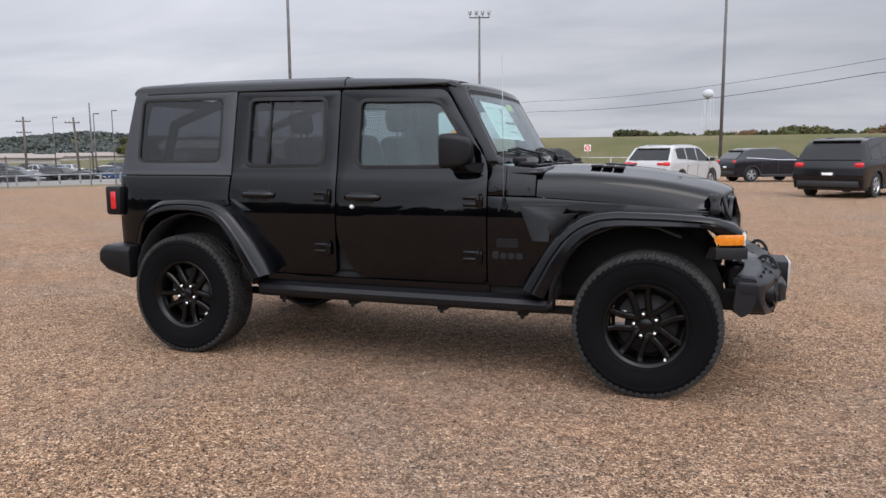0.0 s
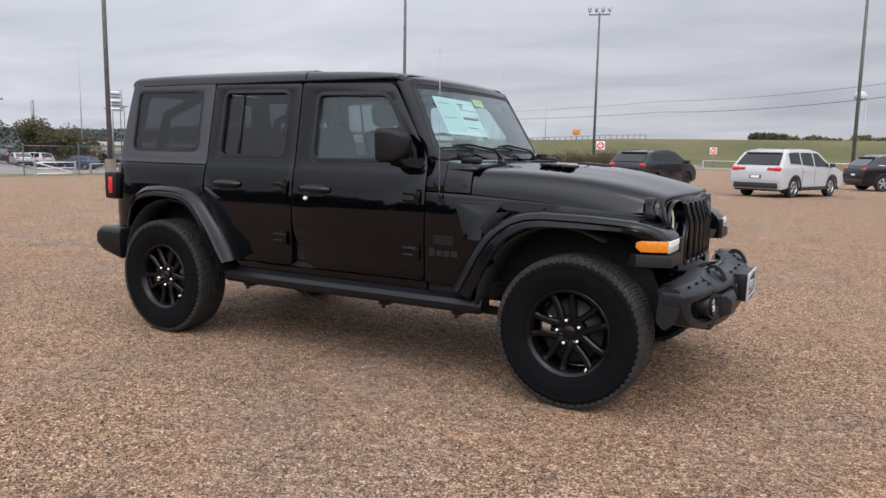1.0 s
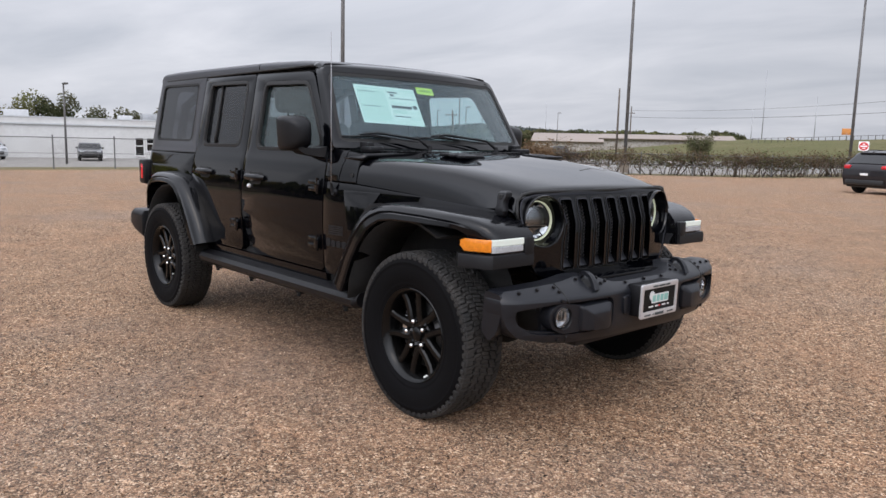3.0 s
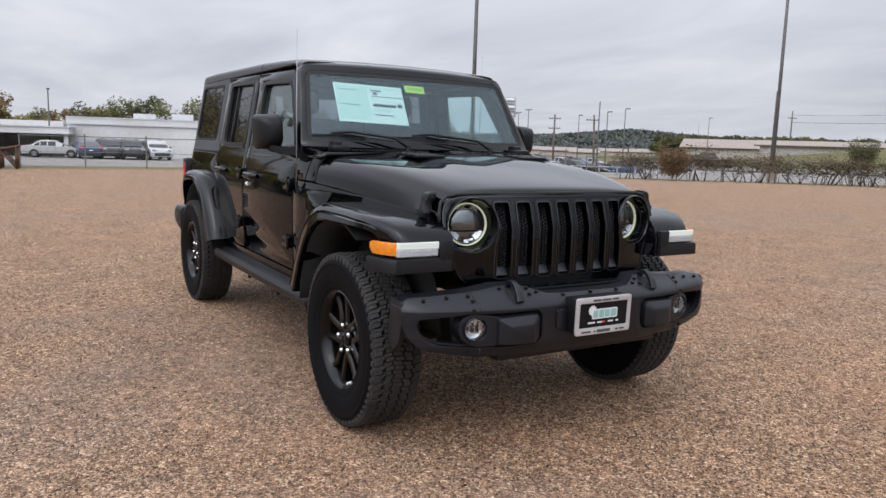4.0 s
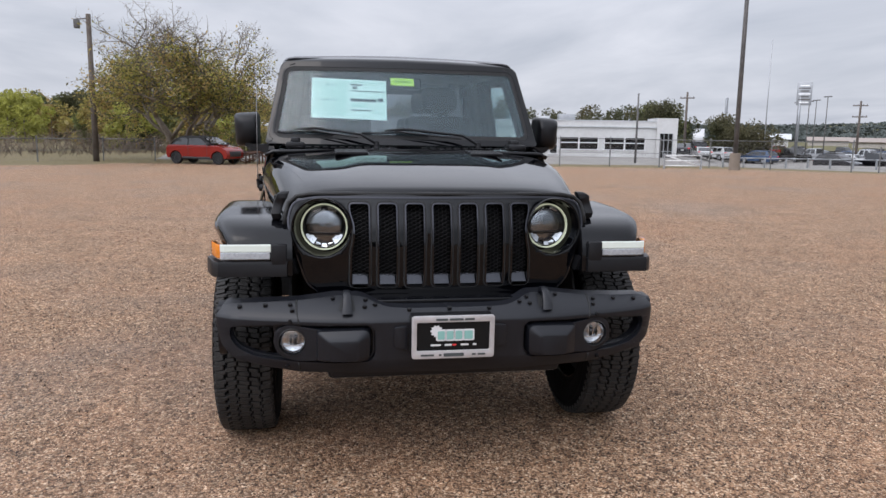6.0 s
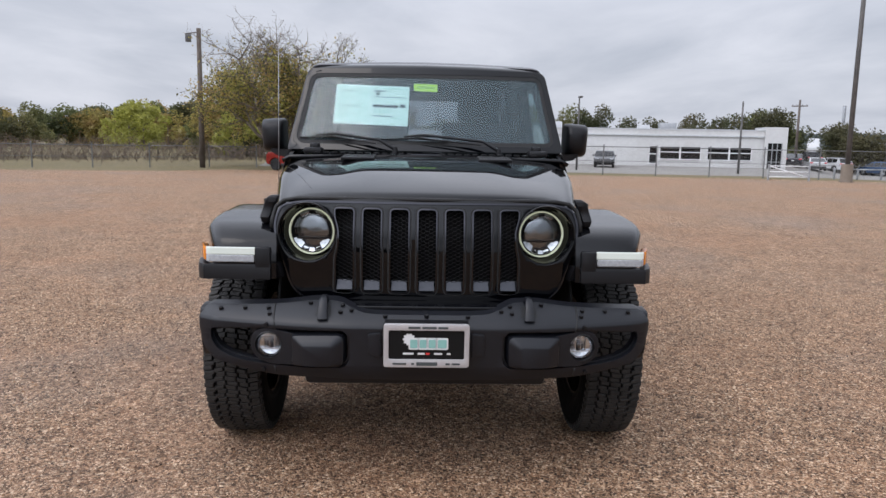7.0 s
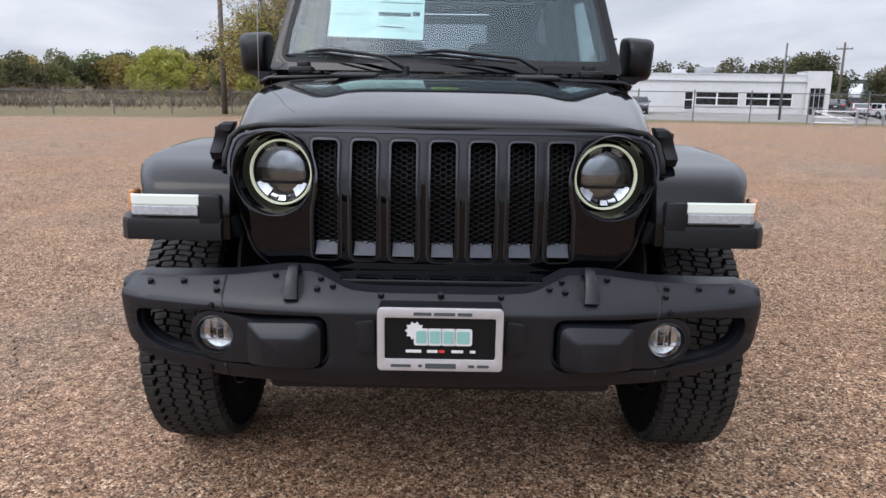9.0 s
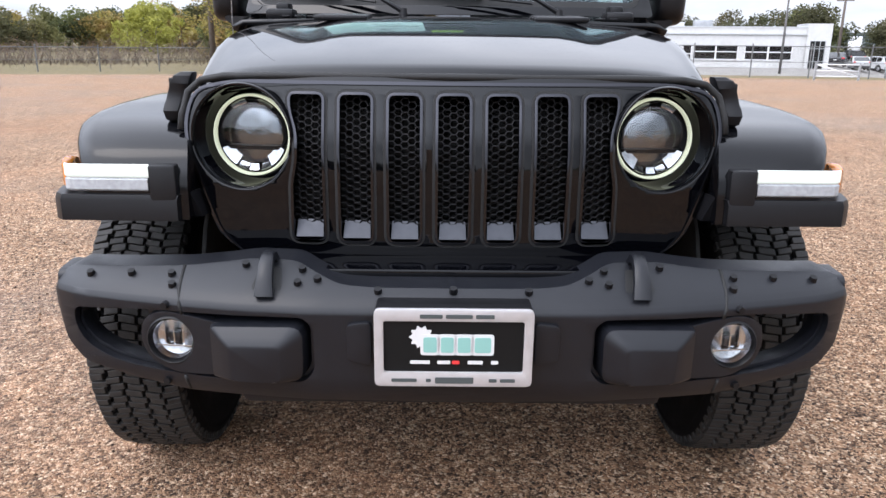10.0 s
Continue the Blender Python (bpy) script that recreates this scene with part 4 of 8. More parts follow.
def headlamp(s):
    y = s * HLY
    x = grille_x(y, HLZ)
    ax = Vector((1, s * 0.16, 0.03)).normalized()
    M = Matrix.Translation((x - 0.004, y, HLZ)) @ ax.to_track_quat("Z", "Y").to_matrix().to_4x4()
    bm = bmesh.new()
    lathe(bm, [(0.122, -0.012), (0.1215, 0.003), (0.119, 0.007), (0.116, 0.006), (0.113, 0.001), (0.112, -0.012), (0.1065, -0.052), (0.0995, -0.062), (0.099, -0.09)], 48, M)
    lamp = part("headlamp", bm, PAINT, grille, "round headlamp with a glowing halo ring")
    # the lamp itself sits deep in its cup
    M = M @ Matrix.Translation((0, 0, -0.044)) @ Matrix.Scale(1.02, 4)
    bm = bmesh.new()
    lathe(bm, [(0.0925, -0.022), (0.0925, -0.012), (0.0910, -0.008), (0.0880, -0.008), (0.0865, -0.012), (0.0865, -0.022)], 64, M)
    part("halo_ring", bm, HALO, lamp, "white glowing halo ring")
    bm = bmesh.new()
    lathe(bm, [(0.081, -0.014), (0.078, -0.03), (0.066, -0.05), (0.03, -0.056), (0.001, -0.057)], 40, M)
    part("reflector", bm, PLASTIC, lamp)
    bm = bmesh.new()
    # projector eyes, the bar across and the small facets
    lathe(bm, [(0.080, -0.046), (0.080, -0.038), (0.075, -0.031), (0.056, -0.0245), (0.030, -0.020), (0.001, -0.0185)], 40, M)
    part("projector", bm, SMOKE, lamp, "smoked projector lens")
    bm = bmesh.new()
    rows = []
    for k in range(13):
        x = -0.080 + 0.160 * k / 12
        d = -0.038 + 0.022 * math.sqrt(max(0.0, 1 - (x / 0.083) ** 2))
        rows.append([M @ Vector((x, y, d + e)) for y, e in ((-0.034, -0.012), (-0.033, 0.0), (-0.024, 0.004), (-0.021, -0.012))])
    grid(bm, rows)
    solid(bm, 0.003, ax)
    part("lamp_bar", bm, PLASTIC, lamp)
    # bright pieces under the bar and a short arc above it
    for a0, a1, r0, r1, dip in ((203, 238, 0.050, 0.081, 0.006), (241, 258, 0.060, 0.081, 0.010), (262, 278, 0.066, 0.081, 0.004), (282, 299, 0.060, 0.081, 0.010), (302, 337, 0.050, 0.081, 0.006), (52, 78, 0.072, 0.081, 0.004), (100, 128, 0.072, 0.081, 0.004)):
        bm = bmesh.new()
        rows = []
        for k in range(6):
            q = radians(a0 + (a1 - a0) * k / 5)
            rows.append([M @ Vector((r * math.cos(q), r * math.sin(q), -0.016 - dip * e)) for r, e in ((r0, 1.6), ((r0 + r1) / 2, 1.2), (r1, 0.0))])
        grid(bm, rows)
        solid(bm, 0.002, ax)
        part("lamp_facet", bm, ALLOYD, lamp, "bright chrome facet")
    bm = bmesh.new()
    lathe(bm, [(0.0985, -0.008), (0.085, 0.004), (0.06, 0.013), (0.03, 0.018), (0.002, 0.019)], 40, M)
    part("lens", bm, CLEAR, lamp)


headlamp(-1)
headlamp(1)


# ---- wheel-arch flares ----
def flare(name, O, I, body_y, s, n=34, edge=0.93, front=False):
    Or, Ir = resample(O, n), resample(I, n)
    rows = []
    for o, i in zip(Or, Ir):
        yb = body_y(o.x)
        e = (lerp(o.x, [(1.45, 0.93), (1.72, 0.925), (1.85, 0.908), (1.93, 0.884), (1.99, 0.858)]) if front else edge) - (0.05 * max(0, (-1.70 - o.x) / 0.25) ** 2 if not front else 0)
        g = 0.0 if front and o.x > 1.88 else 1.0
        sec = [(yb, 0.0), (e - 0.16, -0.03), (e - 0.072, -0.02), (e - 0.046, 0.03), (e - 0.032, 0.12), (e - 0.022, 0.24), (e - 0.012, 0.42), (e - 0.010 - 0.008 * g, 0.47), (e - 0.008 - 0.006 * g, 0.53), (e - 0.006, 0.60), (e, 0.90), (e - 0.006, 1.0), (e - 0.05, 1.0), (yb, 0.95)]
        rows.append([(o.x + (i.x - o.x) * a, s * y, o.y + (i.y - o.y) * a) for y, a in sec])
    bm = bmesh.new()
    grid(bm, rows, close_u=True, cap=True)
    bmesh.ops.recalc_face_normals(bm, faces=bm.faces[:])
    return part(name, bm, FLARE, suv, "dark moulded wheel-arch flare", 30)


F_O = [(0.812, 0.575), (0.943, 0.800), (1.010, 0.890), (1.075, 0.950), (1.172, 1.002), (1.250, 1.018), (1.340, 1.026), (1.600, 1.020), (1.790, 1.006), (1.870, 0.990), (1.935, 0.962), (1.972, 0.925), (1.984, 0.880), (1.986, 0.792)]
F_I = [(0.950, 0.530), (1.030, 0.700), (1.100, 0.810), (1.176, 0.890), (1.270, 0.935), (1.362, 0.948), (1.500, 0.950), (1.700, 0.950), (1.790, 0.945), (1.835, 0.920), (1.862, 0.880), (1.880, 0.850), (1.895, 0.82), (1.905, 0.792)]
R_O = [(-1.945, 0.730), (-1.905, 0.820), (-1.863, 0.895), (-1.778, 0.988), (-1.665, 1.043), (-1.500, 1.054), (-1.346, 1.050), (-1.250, 1.036), (-1.184, 1.016), (-1.107, 0.957), (-1.030, 0.870), (-0.956, 0.780), (-0.880, 0.665), (-0.835, 0.580)]
R_I = [(-1.868, 0.742), (-1.845, 0.800), (-1.800, 0.880), (-1.740, 0.930), (-1.660, 0.962), (-1.554, 0.978), (-1.420, 0.978), (-1.330, 0.970), (-1.245, 0.943), (-1.180, 0.890), (-1.120, 0.815), (-1.050, 0.700), (-1.000, 0.615), (-0.945, 0.548)]


def lamp_strip(name, pts, z0, z1, mat, parent, label, taper=0.0):
    """An upright strip along points in plan."""
    bm = bmesh.new()
    rows = []
    n = len(pts)
    for i, (x, y) in enumerate(pts):
        a, b = (z0, z1) if i or not taper else (z0 + taper, z1 - taper * 0.45)
        rows.append([(x - 0.004, y, a), (x, y, a + 0.004), (x, y, (a + b) / 2), (x, y, b - 0.004), (x - 0.004, y, b)])
    grid(bm, rows)
    solid(bm, 0.02, (1, 0, 0))
    return part(name, bm, mat, parent, label, 22)


for s in (-1, 1):
    fl = flare("front_flare", F_O, F_I, lambda x: hood_w(x) - 0.004, s, front=True)
    flare("rear_flare", R_O, R_I, lambda x: 0.775, s)
    # wrap-round lamp in the flare's nose
    lamp_strip("turn_lamp", [(1.838, s * 0.913), (1.865, s * 0.911), (1.90, s * 0.901), (1.940, s * 0.886), (1.964, s * 0.8755), (1.980, s * 0.8635)], 0.862, 0.916, AMBER, fl, "amber turn lamp", 0.024)
    lamp_strip("running_lamp", [(1.981, s * 0.8625), (1.990, s * 0.848), (1.992, s * 0.790), (1.992, s * 0.672)], 0.887, 0.917, DRL, fl, "lit white running lamp")
    lamp_strip("running_lamp_lower", [(1.981, s * 0.8625), (1.990, s * 0.848), (1.992, s * 0.790), (1.992, s * 0.676)], 0.857, 0.8865, DRLGREY, fl, "clear lower lens of the running lamp")
    bm = bmesh.new()
    rows = []
    for x, y, in ((1.845, 0.930), (1.92, 0.911), (1.975, 0.893), (1.999, 0.870), (2.001, 0.612), (1.94, 0.60)):
        rows.append([(x, s * y, 0.792), (x, s * y, 0.838), (x - 0.004, s * (y - 0.003), 0.850), (x - 0.03, s * (y - 0.02), 0.852), (x - 0.05, s * (y - 0.04), 0.792)])
    grid(bm, rows, close_u=True, cap=True)
    bmesh.ops.recalc_face_normals(bm, faces=bm.faces[:])
    part("flare_lip", bm, PLASTIC, fl)
    bm = bmesh.new()
    box(bm, 1.90, 2.0005, s * 0.611, s * 0.6715, 0.80, 0.917, 0.006)
    part("lamp_housing", bm, PLASTIC, fl)
    # wheel-house linings
    for cx, yb in ((1.44, 0.60), (-1.44, 0.60)):
        bm = bmesh.new()
        rows = []
        for k in range(4 if cx > 0 else 0, 13):
            a = math.pi * k / 12
            rows.append([(cx + 0.47 * math.cos(a), s * y, 0.50 + 0.46 * math.sin(a)) for y in (yb, 0.90 if cx > 0 else 0.88)])
        grid(bm, rows)
        f = [bm.verts.new((cx + 0.47 * math.cos(math.pi * k / 12), s * yb, 0.50 + 0.46 * math.sin(math.pi * k / 12))) for k in range(13)]
        bm.faces.new(f)
        solid(bm, 0.01)
        part("wheel_house", bm, DARK, suv)

# ---- sills, underbody ----
for s in (-1, 1):
    bm = bmesh.new()
    sec = [(0.760, 0.440), (0.800, 0.425), (0.845, 0.430), (0.868, 0.452), (0.872, 0.480), (0.855, 0.505), (0.80, 0.520), (0.765, 0.520)]
    rows = [[(x, s * (y - e), z + (0.008 if e else 0)) for y, z in sec] for x, e in ((-0.95, 0.02), (-0.93, 0), (-0.5, 0), (0.0, 0), (0.5, 0), (0.96, 0), (0.985, 0.02))]
    grid(bm, rows, close_u=True, cap=True)
    bmesh.ops.recalc_face_normals(bm, faces=bm.faces[:])
    rail = part("rock_rail", bm, PLASTIC, suv, "black rock rail along the sill")
    for x in (-0.80, -0.30, 0.30, 0.80):
        bm = bmesh.new()
        box(bm, x - 0.03, x + 0.03, s * 0.60, s * 0.80, 0.395, 0.44, 0.01)
        cyl(bm, (x, s * 0.79, 0.38), (0, 0, 1), 0.012, 0.04, 10)
        part("rail_bracket", bm, DARK, rail)
bm = bmesh.new()
box(bm, -1.95, 1.0, -0.76, 0.76, 0.49, 0.60, 0.03)
part("floor_pan", bm, DARK, suv)
for s in (-1, 1):
    bm = bmesh.new()
    box(bm, -2.05, 2.0, s * 0.42, s * 0.50, 0.44, 0.56, 0.02)
    part("frame_rail", bm, DARK, suv)
for x in (-1.504, 1.504):
    bm = bmesh.new()
    cyl(bm, (x, -0.70, 0.40), (0, 1, 0), 0.042, 1.40, 16)
    bmesh.ops.create_uvsphere(bm, u_segments=16, v_segments=10, radius=0.13, matrix=Matrix.Translation((x, 0.12 if x < 0 else -0.25, 0.40)))
    part("axle", bm, DARK, suv)
    for s in (-1, 1):
        bm = bmesh.new()
        cyl(bm, (x + 0.02, s * 0.52, 0.42), (0, 0, 1), 0.065, 0.36, 14)
        box(bm, x - (0.75 if x > 0 else -0.1), x + (-0.1 if x > 0 else 0.75), s * 0.53, s * 0.57, 0.37, 0.42, 0.01)
        part("suspension", bm, DARK, suv)
bm = bmesh.new()
tube(bm, [(1.1, 0.25, 0.42), (0.4, 0.28, 0.40), (-0.5, 0.3, 0.40), (-1.0, 0.33, 0.46)], 0.035, 10)
box(bm, -0.3, 0.35, -0.30, 0.32, 0.37, 0.50, 0.03)
part("transmission_skid", bm, DARK, suv)
bm = bmesh.new()
tube(bm, [(1.62, -0.62, 0.42), (1.64, 0.60, 0.44)], 0.016, 8)
tube(bm, [(1.40, 0.55, 0.46), (1.44, -0.60, 0.46)], 0.016, 8)
part("steering_link", bm, DARK, suv)

# ---- rear bumper and tail lamps ----
bm = bmesh.new()
rows = []
for y in (-0.90, -0.88, -0.6, 0, 0.6, 0.88, 0.90):
    e = 0.03 if abs(y) > 0.89 else 0
    back = 0.0 if abs(y) < 0.7 else 0.03
    rows.append([(-1.955, y, 0.715 - e), (-2.20 + back, y, 0.722 - e), (-2.245 + back, y, 0.695 - e), (-2.245 + back, y, 0.600), (-2.19 + back, y, 0.54 + e), (-1.955, y, 0.490 + e)])
grid(bm, rows, close_u=True, cap=True)
bmesh.ops.recalc_face_normals(bm, faces=bm.faces[:])
bmesh.ops.bevel(bm, geom=[e for e in bm.edges if e.calc_face_angle(0) > 0.5], offset=0.012, segments=2, affect="EDGES", profile=0.5)
part("rear_bumper", bm, PLASTIC, suv)
for s in (-1, 1):
    bm = bmesh.new()
    box(bm, -2.20, -2.07, s * 0.66, s * 0.825, 0.925, 1.128, 0.02)
    tl = part("tail_lamp", bm, PLASTIC, suv)
    bm = bmesh.new()
    box(bm, -2.150, -2.105, s * 0.815, s * 0.829, 0.968, 1.090, 0.006)
    part("lamp_lens", bm, REDL, tl, "red lens")
    bm = bmesh.new()
    box(bm, -2.206, -2.19, s * 0.69, s * 0.80, 0.95, 1.10, 0.006)
    part("lamp_lens", bm, REDL, tl, "red lens")

# ---- front bumper ----


def bump_x(y):
    a = abs(y)
    return lerp(a, [(0, 2.212), (0.30, 2.208), (0.45, 2.190), (0.57, 2.166), (0.70, 2.134), (0.80, 2.104), (0.85, 2.080), (0.872, 2.058)])


def bump_surf(u, v, d):
    """The face; it leans back into the top shelf and under the chin."""
    top = 0.105 * (max(0, v - 0.650) / 0.08) ** 1.6
    low = 0.05 * max(0, (0.515 - v) / 0.10) ** 2
    return Vector((bump_x(u) - d - top - low, u, v))


HALF = [(0.0, 0.452), (0.25, 0.455), (0.42, 0.457), (0.563, 0.456), (0.68, 0.474), (0.806, 0.500), (0.852, 0.545), (0.874, 0.612), (0.874, 0.672), (0.846, 0.700), (0.70, 0.709), (0.577, 0.716), (0.50, 0.724), (0.435, 0.732), (0.330, 0.732), (0.285, 0.716), (0.235, 0.700), (0.165, 0.696), (0.0, 0.696)]
BUMP = rounded(HALF + [(-y, z) for y, z in HALF[::-1][1:-1]], 0.02, 3)
HOLE = [(0.822, 0.624), (0.66, 0.638), (0.45, 0.642), (0.305, 0.644), (0.284, 0.622), (0.284, 0.528), (0.306, 0.502), (0.44, 0.496), (0.566, 0.500), (0.660, 0.505), (0.735, 0.516), (0.792, 0.541), (0.822, 0.578)]
BC = tuple(-0.86 + 0.04 * k for k in range(44))
BV = (0.47, 0.49, 0.515, 0.55, 0.60, 0.65, 0.665, 0.68, 0.69, 0.70, 0.71, 0.72)
holes = [rounded(HOLE, 0.022), rounded([(-y, z) for y, z in HOLE[::-1]], 0.022)]
bumper = part("front_bumper", sheet(BUMP, holes, bump_surf, 0.085, BC, BV, 0.012), STEEL, suv, "matte black steel front bumper", 32)


def ring_solid(bm, loops):
    """Faces through loops of equal length, closed by the last one."""
    vs = [[bm.verts.new(p) for p in lp] for lp in loops]
    n = len(vs[0])
    for p, q in zip(vs, vs[1:]):
        for k in range(n):
            bm.faces.new((p[k], p[(k + 1) % n], q[(k + 1) % n], q[k]))
    bm.faces.new(vs[-1])


for s in (-1, 1):
    # flat top shelf behind the leaning face, and the end's side wall
    bm = bmesh.new()
    rows = []
    for k in range(12):
        y = s * (0.40 + 0.0405 * k)
        x = bump_x(y) - 0.085
        z = lerp(abs(y), [(0.40, 0.715), (0.5, 0.703), (0.70, 0.694), (0.846, 0.684)])
        rows.append([(x, y, z - 0.004), (x - 0.05, y, z + 0.001), (min(x - 0.06, 2.0), y, z), (min(x - 0.06, 2.0), y, 0.655), (x - 0.02, y, 0.645)])
    grid(bm, rows, close_u=True, cap=True)
    bmesh.ops.recalc_face_normals(bm, faces=bm.faces[:])
    part("bumper_shelf", bm, STEEL, bumper)
    bm = bmesh.new()
    rows = [[(x, s * 0.871, z), (x, s * 0.845, z)] for x, z in rounded([(2.050, 0.585), (2.050, 0.690), (1.955, 0.698), (1.940, 0.520), (1.985, 0.478), (2.030, 0.520)], 0.02)]
    grid(bm, [[r[0] for r in rows], [r[1] for r in rows]], close_u=True, cap=True)
    bmesh.ops.recalc_face_normals(bm, faces=bm.faces[:])
    part("end_wall", bm, STEEL, bumper)
    back = [(s * y, z) for y, z in ((0.27, 0.49), (0.645, 0.49), (0.655, 0.56), (0.672, 0.67), (0.27, 0.67))]
    part("bumper_recess", sheet(back, [], lambda u, v, d: Vector((bump_x(u) - 0.055 - d, u, v)), 0.02, BC, (), 0), STEEL, bumper)
    # inner lip that edges the opening
    lip = rounded([(s * y, z) for y, z in HOLE], 0.022)
    part("opening_lip", sheet(ring_out(lip, -0.001), [ring_out(lip, -0.009)], lambda u, v, d: Vector((bump_x(u) - 0.022 - d, u, v)), 0.03, BC, BV, 0.003), STEEL, bumper)
    # fog-lamp pod, which runs into a raised box
    pod = rounded([(s * y, z) for y, z in ((0.662, 0.575), (0.650, 0.620), (0.605, 0.640), (0.55, 0.634), (0.48, 0.622), (0.40, 0.618), (0.40, 0.512), (0.52, 0.505), (0.59, 0.503), (0.645, 0.530))], 0.024)
    part("fog_pod", sheet(pod, [circle(s * 0.589, 0.575, 0.049)], lambda u, v, d: Vector((bump_x(u) + 0.002 - d, u, v)), 0.07, BC, BV, 0.016), STEEL, bumper, "", 32)
    bm = bmesh.new()
    base = rounded([(0.505, 0.508), (0.298, 0.506), (0.296, 0.634), (0.505, 0.626)], [0.012, 0.03, 0.03, 0.012], 4)
    face = rounded([(0.448, 0.514), (0.352, 0.514), (0.350, 0.590), (0.452, 0.586)], [0.008, 0.016, 0.016, 0.008], 4)
    loops = []
    for t, o in ((0.0, -0.055), (0.05, -0.012), (0.16, 0.012), (0.55, 0.026), (0.88, 0.036), (1.0, 0.038)):
        loops.append([(bump_x(0.40) + o - 0.10 * (p[0] * (1 - t) + q[0] * t - 0.40), s * (p[0] * (1 - t) + q[0] * t), p[1] * (1 - t) + q[1] * t) for p, q in zip(base, face)])
    ring_solid(bm, loops)
    bmesh.ops.recalc_face_normals(bm, faces=bm.faces[:])
    part("step_box", bm, STEEL, bumper, "", 24)
    ax = Vector((1, s * 0.10, 0)).normalized()
    M = Matrix.Translation((bump_x(0.589), s * 0.589, 0.575)) @ ax.to_track_quat("Z", "Y").to_matrix().to_4x4()
    bm = bmesh.new()
    lathe(bm, [(0.053, -0.02), (0.053, 0.004), (0.050, 0.007), (0.0465, 0.002), (0.045, -0.03), (0.001, -0.034)], 32, M)
    fog = part("fog_lamp", bm, PLASTIC, bumper)
    bm = bmesh.new()
    lathe(bm, [(0.044, -0.004), (0.040, -0.020), (0.024, -0.027), (0.001, -0.028)], 28, M)
    for k in (-0.020, 0.0, 0.020):
        box(bm, k - 0.0016, k + 0.0016, -0.012, 0.036, -0.026, -0.010, 0, M)
    box(bm, -0.040, 0.040, -0.016, -0.012, -0.026, -0.004, 0.001, M)
    part("reflector", bm, ALLOYD, fog, "bright fog-lamp reflector")
    bm = bmesh.new()
    box(bm, -0.013, 0.013, -0.010, 0.014, -0.026, -0.012, 0.004, M)
    part("bulb_shield", bm, SATIN, fog)
    bm = bmesh.new()
    lathe(bm, [(0.046, 0.0), (0.032, 0.008), (0.001, 0.011)], 28, M)
    part("lens", bm, CLEAR, fog)
    # seams of the bolted-on end
    for pts in (((0.562, 0.634), (0.566, 0.652), (0.572, 0.68), (0.574, 0.70), (0.575, 0.716)), ((0.562, 0.460), (0.563, 0.472), (0.565, 0.484), (0.566, 0.496))):
        bm = bmesh.new()
        tube(bm, [bump_surf(s * y, z, 0.001) for y, z in pts], 0.0042, 6)
        part("end_seam", bm, SEAL_SHADE, bumper)
    # bolts
    for y, z in ((0.785, 0.691), (0.689, 0.698), (0.597, 0.702), (0.589, 0.686), (0.597, 0.652), (0.609, 0.478), (0.439, 0.722), (0.316, 0.719), (0.281, 0.706), (0.321, 0.700), (0.154, 0.690)):
        p = bump_surf(s * y, z, 0.0)
        up = Vector((0.45, 0, 1)) if z > 0.67 else Vector((1, s * 0.2, 0))
        bm = bmesh.new()
        cyl(bm, p - up.normalized() * 0.004, up, 0.0095, 0.013, 8, 0.0075)
        part("bolt", bm, PLASTIC, bumper)
    # tow hook, standing in a pocket of the shelf
    bm = bmesh.new()
    y = s * 0.386
    rows = []
    for x, z, w, nx, nz in ((2.080, 0.695, 0.015, -1.0, 0.1), (2.084, 0.728, 0.014, -0.8, 0.5), (2.104, 0.748, 0.013, -0.2, 1.0), (2.128, 0.750, 0.013, 0.3, 1.0), (2.150, 0.738, 0.014, 0.8, 0.6), (2.170, 0.712, 0.016, 0.9, 0.4), (2.184, 0.680, 0.019, 0.9, 0.3)):
        rows.append([(x + nx * h, y + q * w, z + nz * h) for q, h in ((-1, -0.010), (1, -0.010), (1, 0.006), (0.7, 0.009), (-0.7, 0.009), (-1, 0.006))])
    grid(bm, rows, close_u=True, cap=True)
    bmesh.ops.recalc_face_normals(bm, faces=bm.faces[:])
    part("tow_hook", bm, STEEL, bumper)
    # no hollow here: a flat black patch paints the pocket's shade
    pocket = rounded([(s * 0.418, 0.690), (s * 0.354, 0.690), (s * 0.362, 0.722), (s * 0.408, 0.722)], 0.006)
    part("hook_pocket_shade", sheet(pocket, [], lambda u, v, d: bump_surf(u, v, d - 0.0015), 0.003, (), (0.70, 0.71), 0), SEAL_SHADE, bumper)
    pts = rounded([(s * 0.216, 0.634), (s * 0.166, 0.640), (s * 0.166, 0.545), (s * 0.214, 0.556)], 0.012)
    part("plate_pad", sheet(pts, [], lambda u, v, d: bump_surf(u, v, d) + Vector((0.010, 0, 0)), 0.02, (), (), 0.005), STEEL, bumper)
bm = bmesh.new()
cyl(bm, bump_surf(0, 0.69, 0.002), (0.45, 0, 1), 0.0095, 0.012, 8, 0.0075)
part("bolt", bm, PLASTIC, bumper)
bm = bmesh.new()
box(bm, 1.96, 2.09, -0.40, 0.40, 0.690, 0.712, 0.005)
part("winch_plate", bm, PAINT, bumper)
# dark box added to fill the shaded void behind the bumper face
bm = bmesh.new()
box(bm, 1.92, 2.126, -0.44, 0.44, 0.47, 0.686, 0.01)
part("dark_void_filler", bm, DARK, bumper)
bm = bmesh.new()
box(bm, 1.95, 2.14, -0.46, 0.46, 0.415, 0.47, 0.02)
part("skid_plate", bm, STEEL, bumper)

# number plate frame with a dealer plate; its writing as plain bars and shapes
PX = 2.268


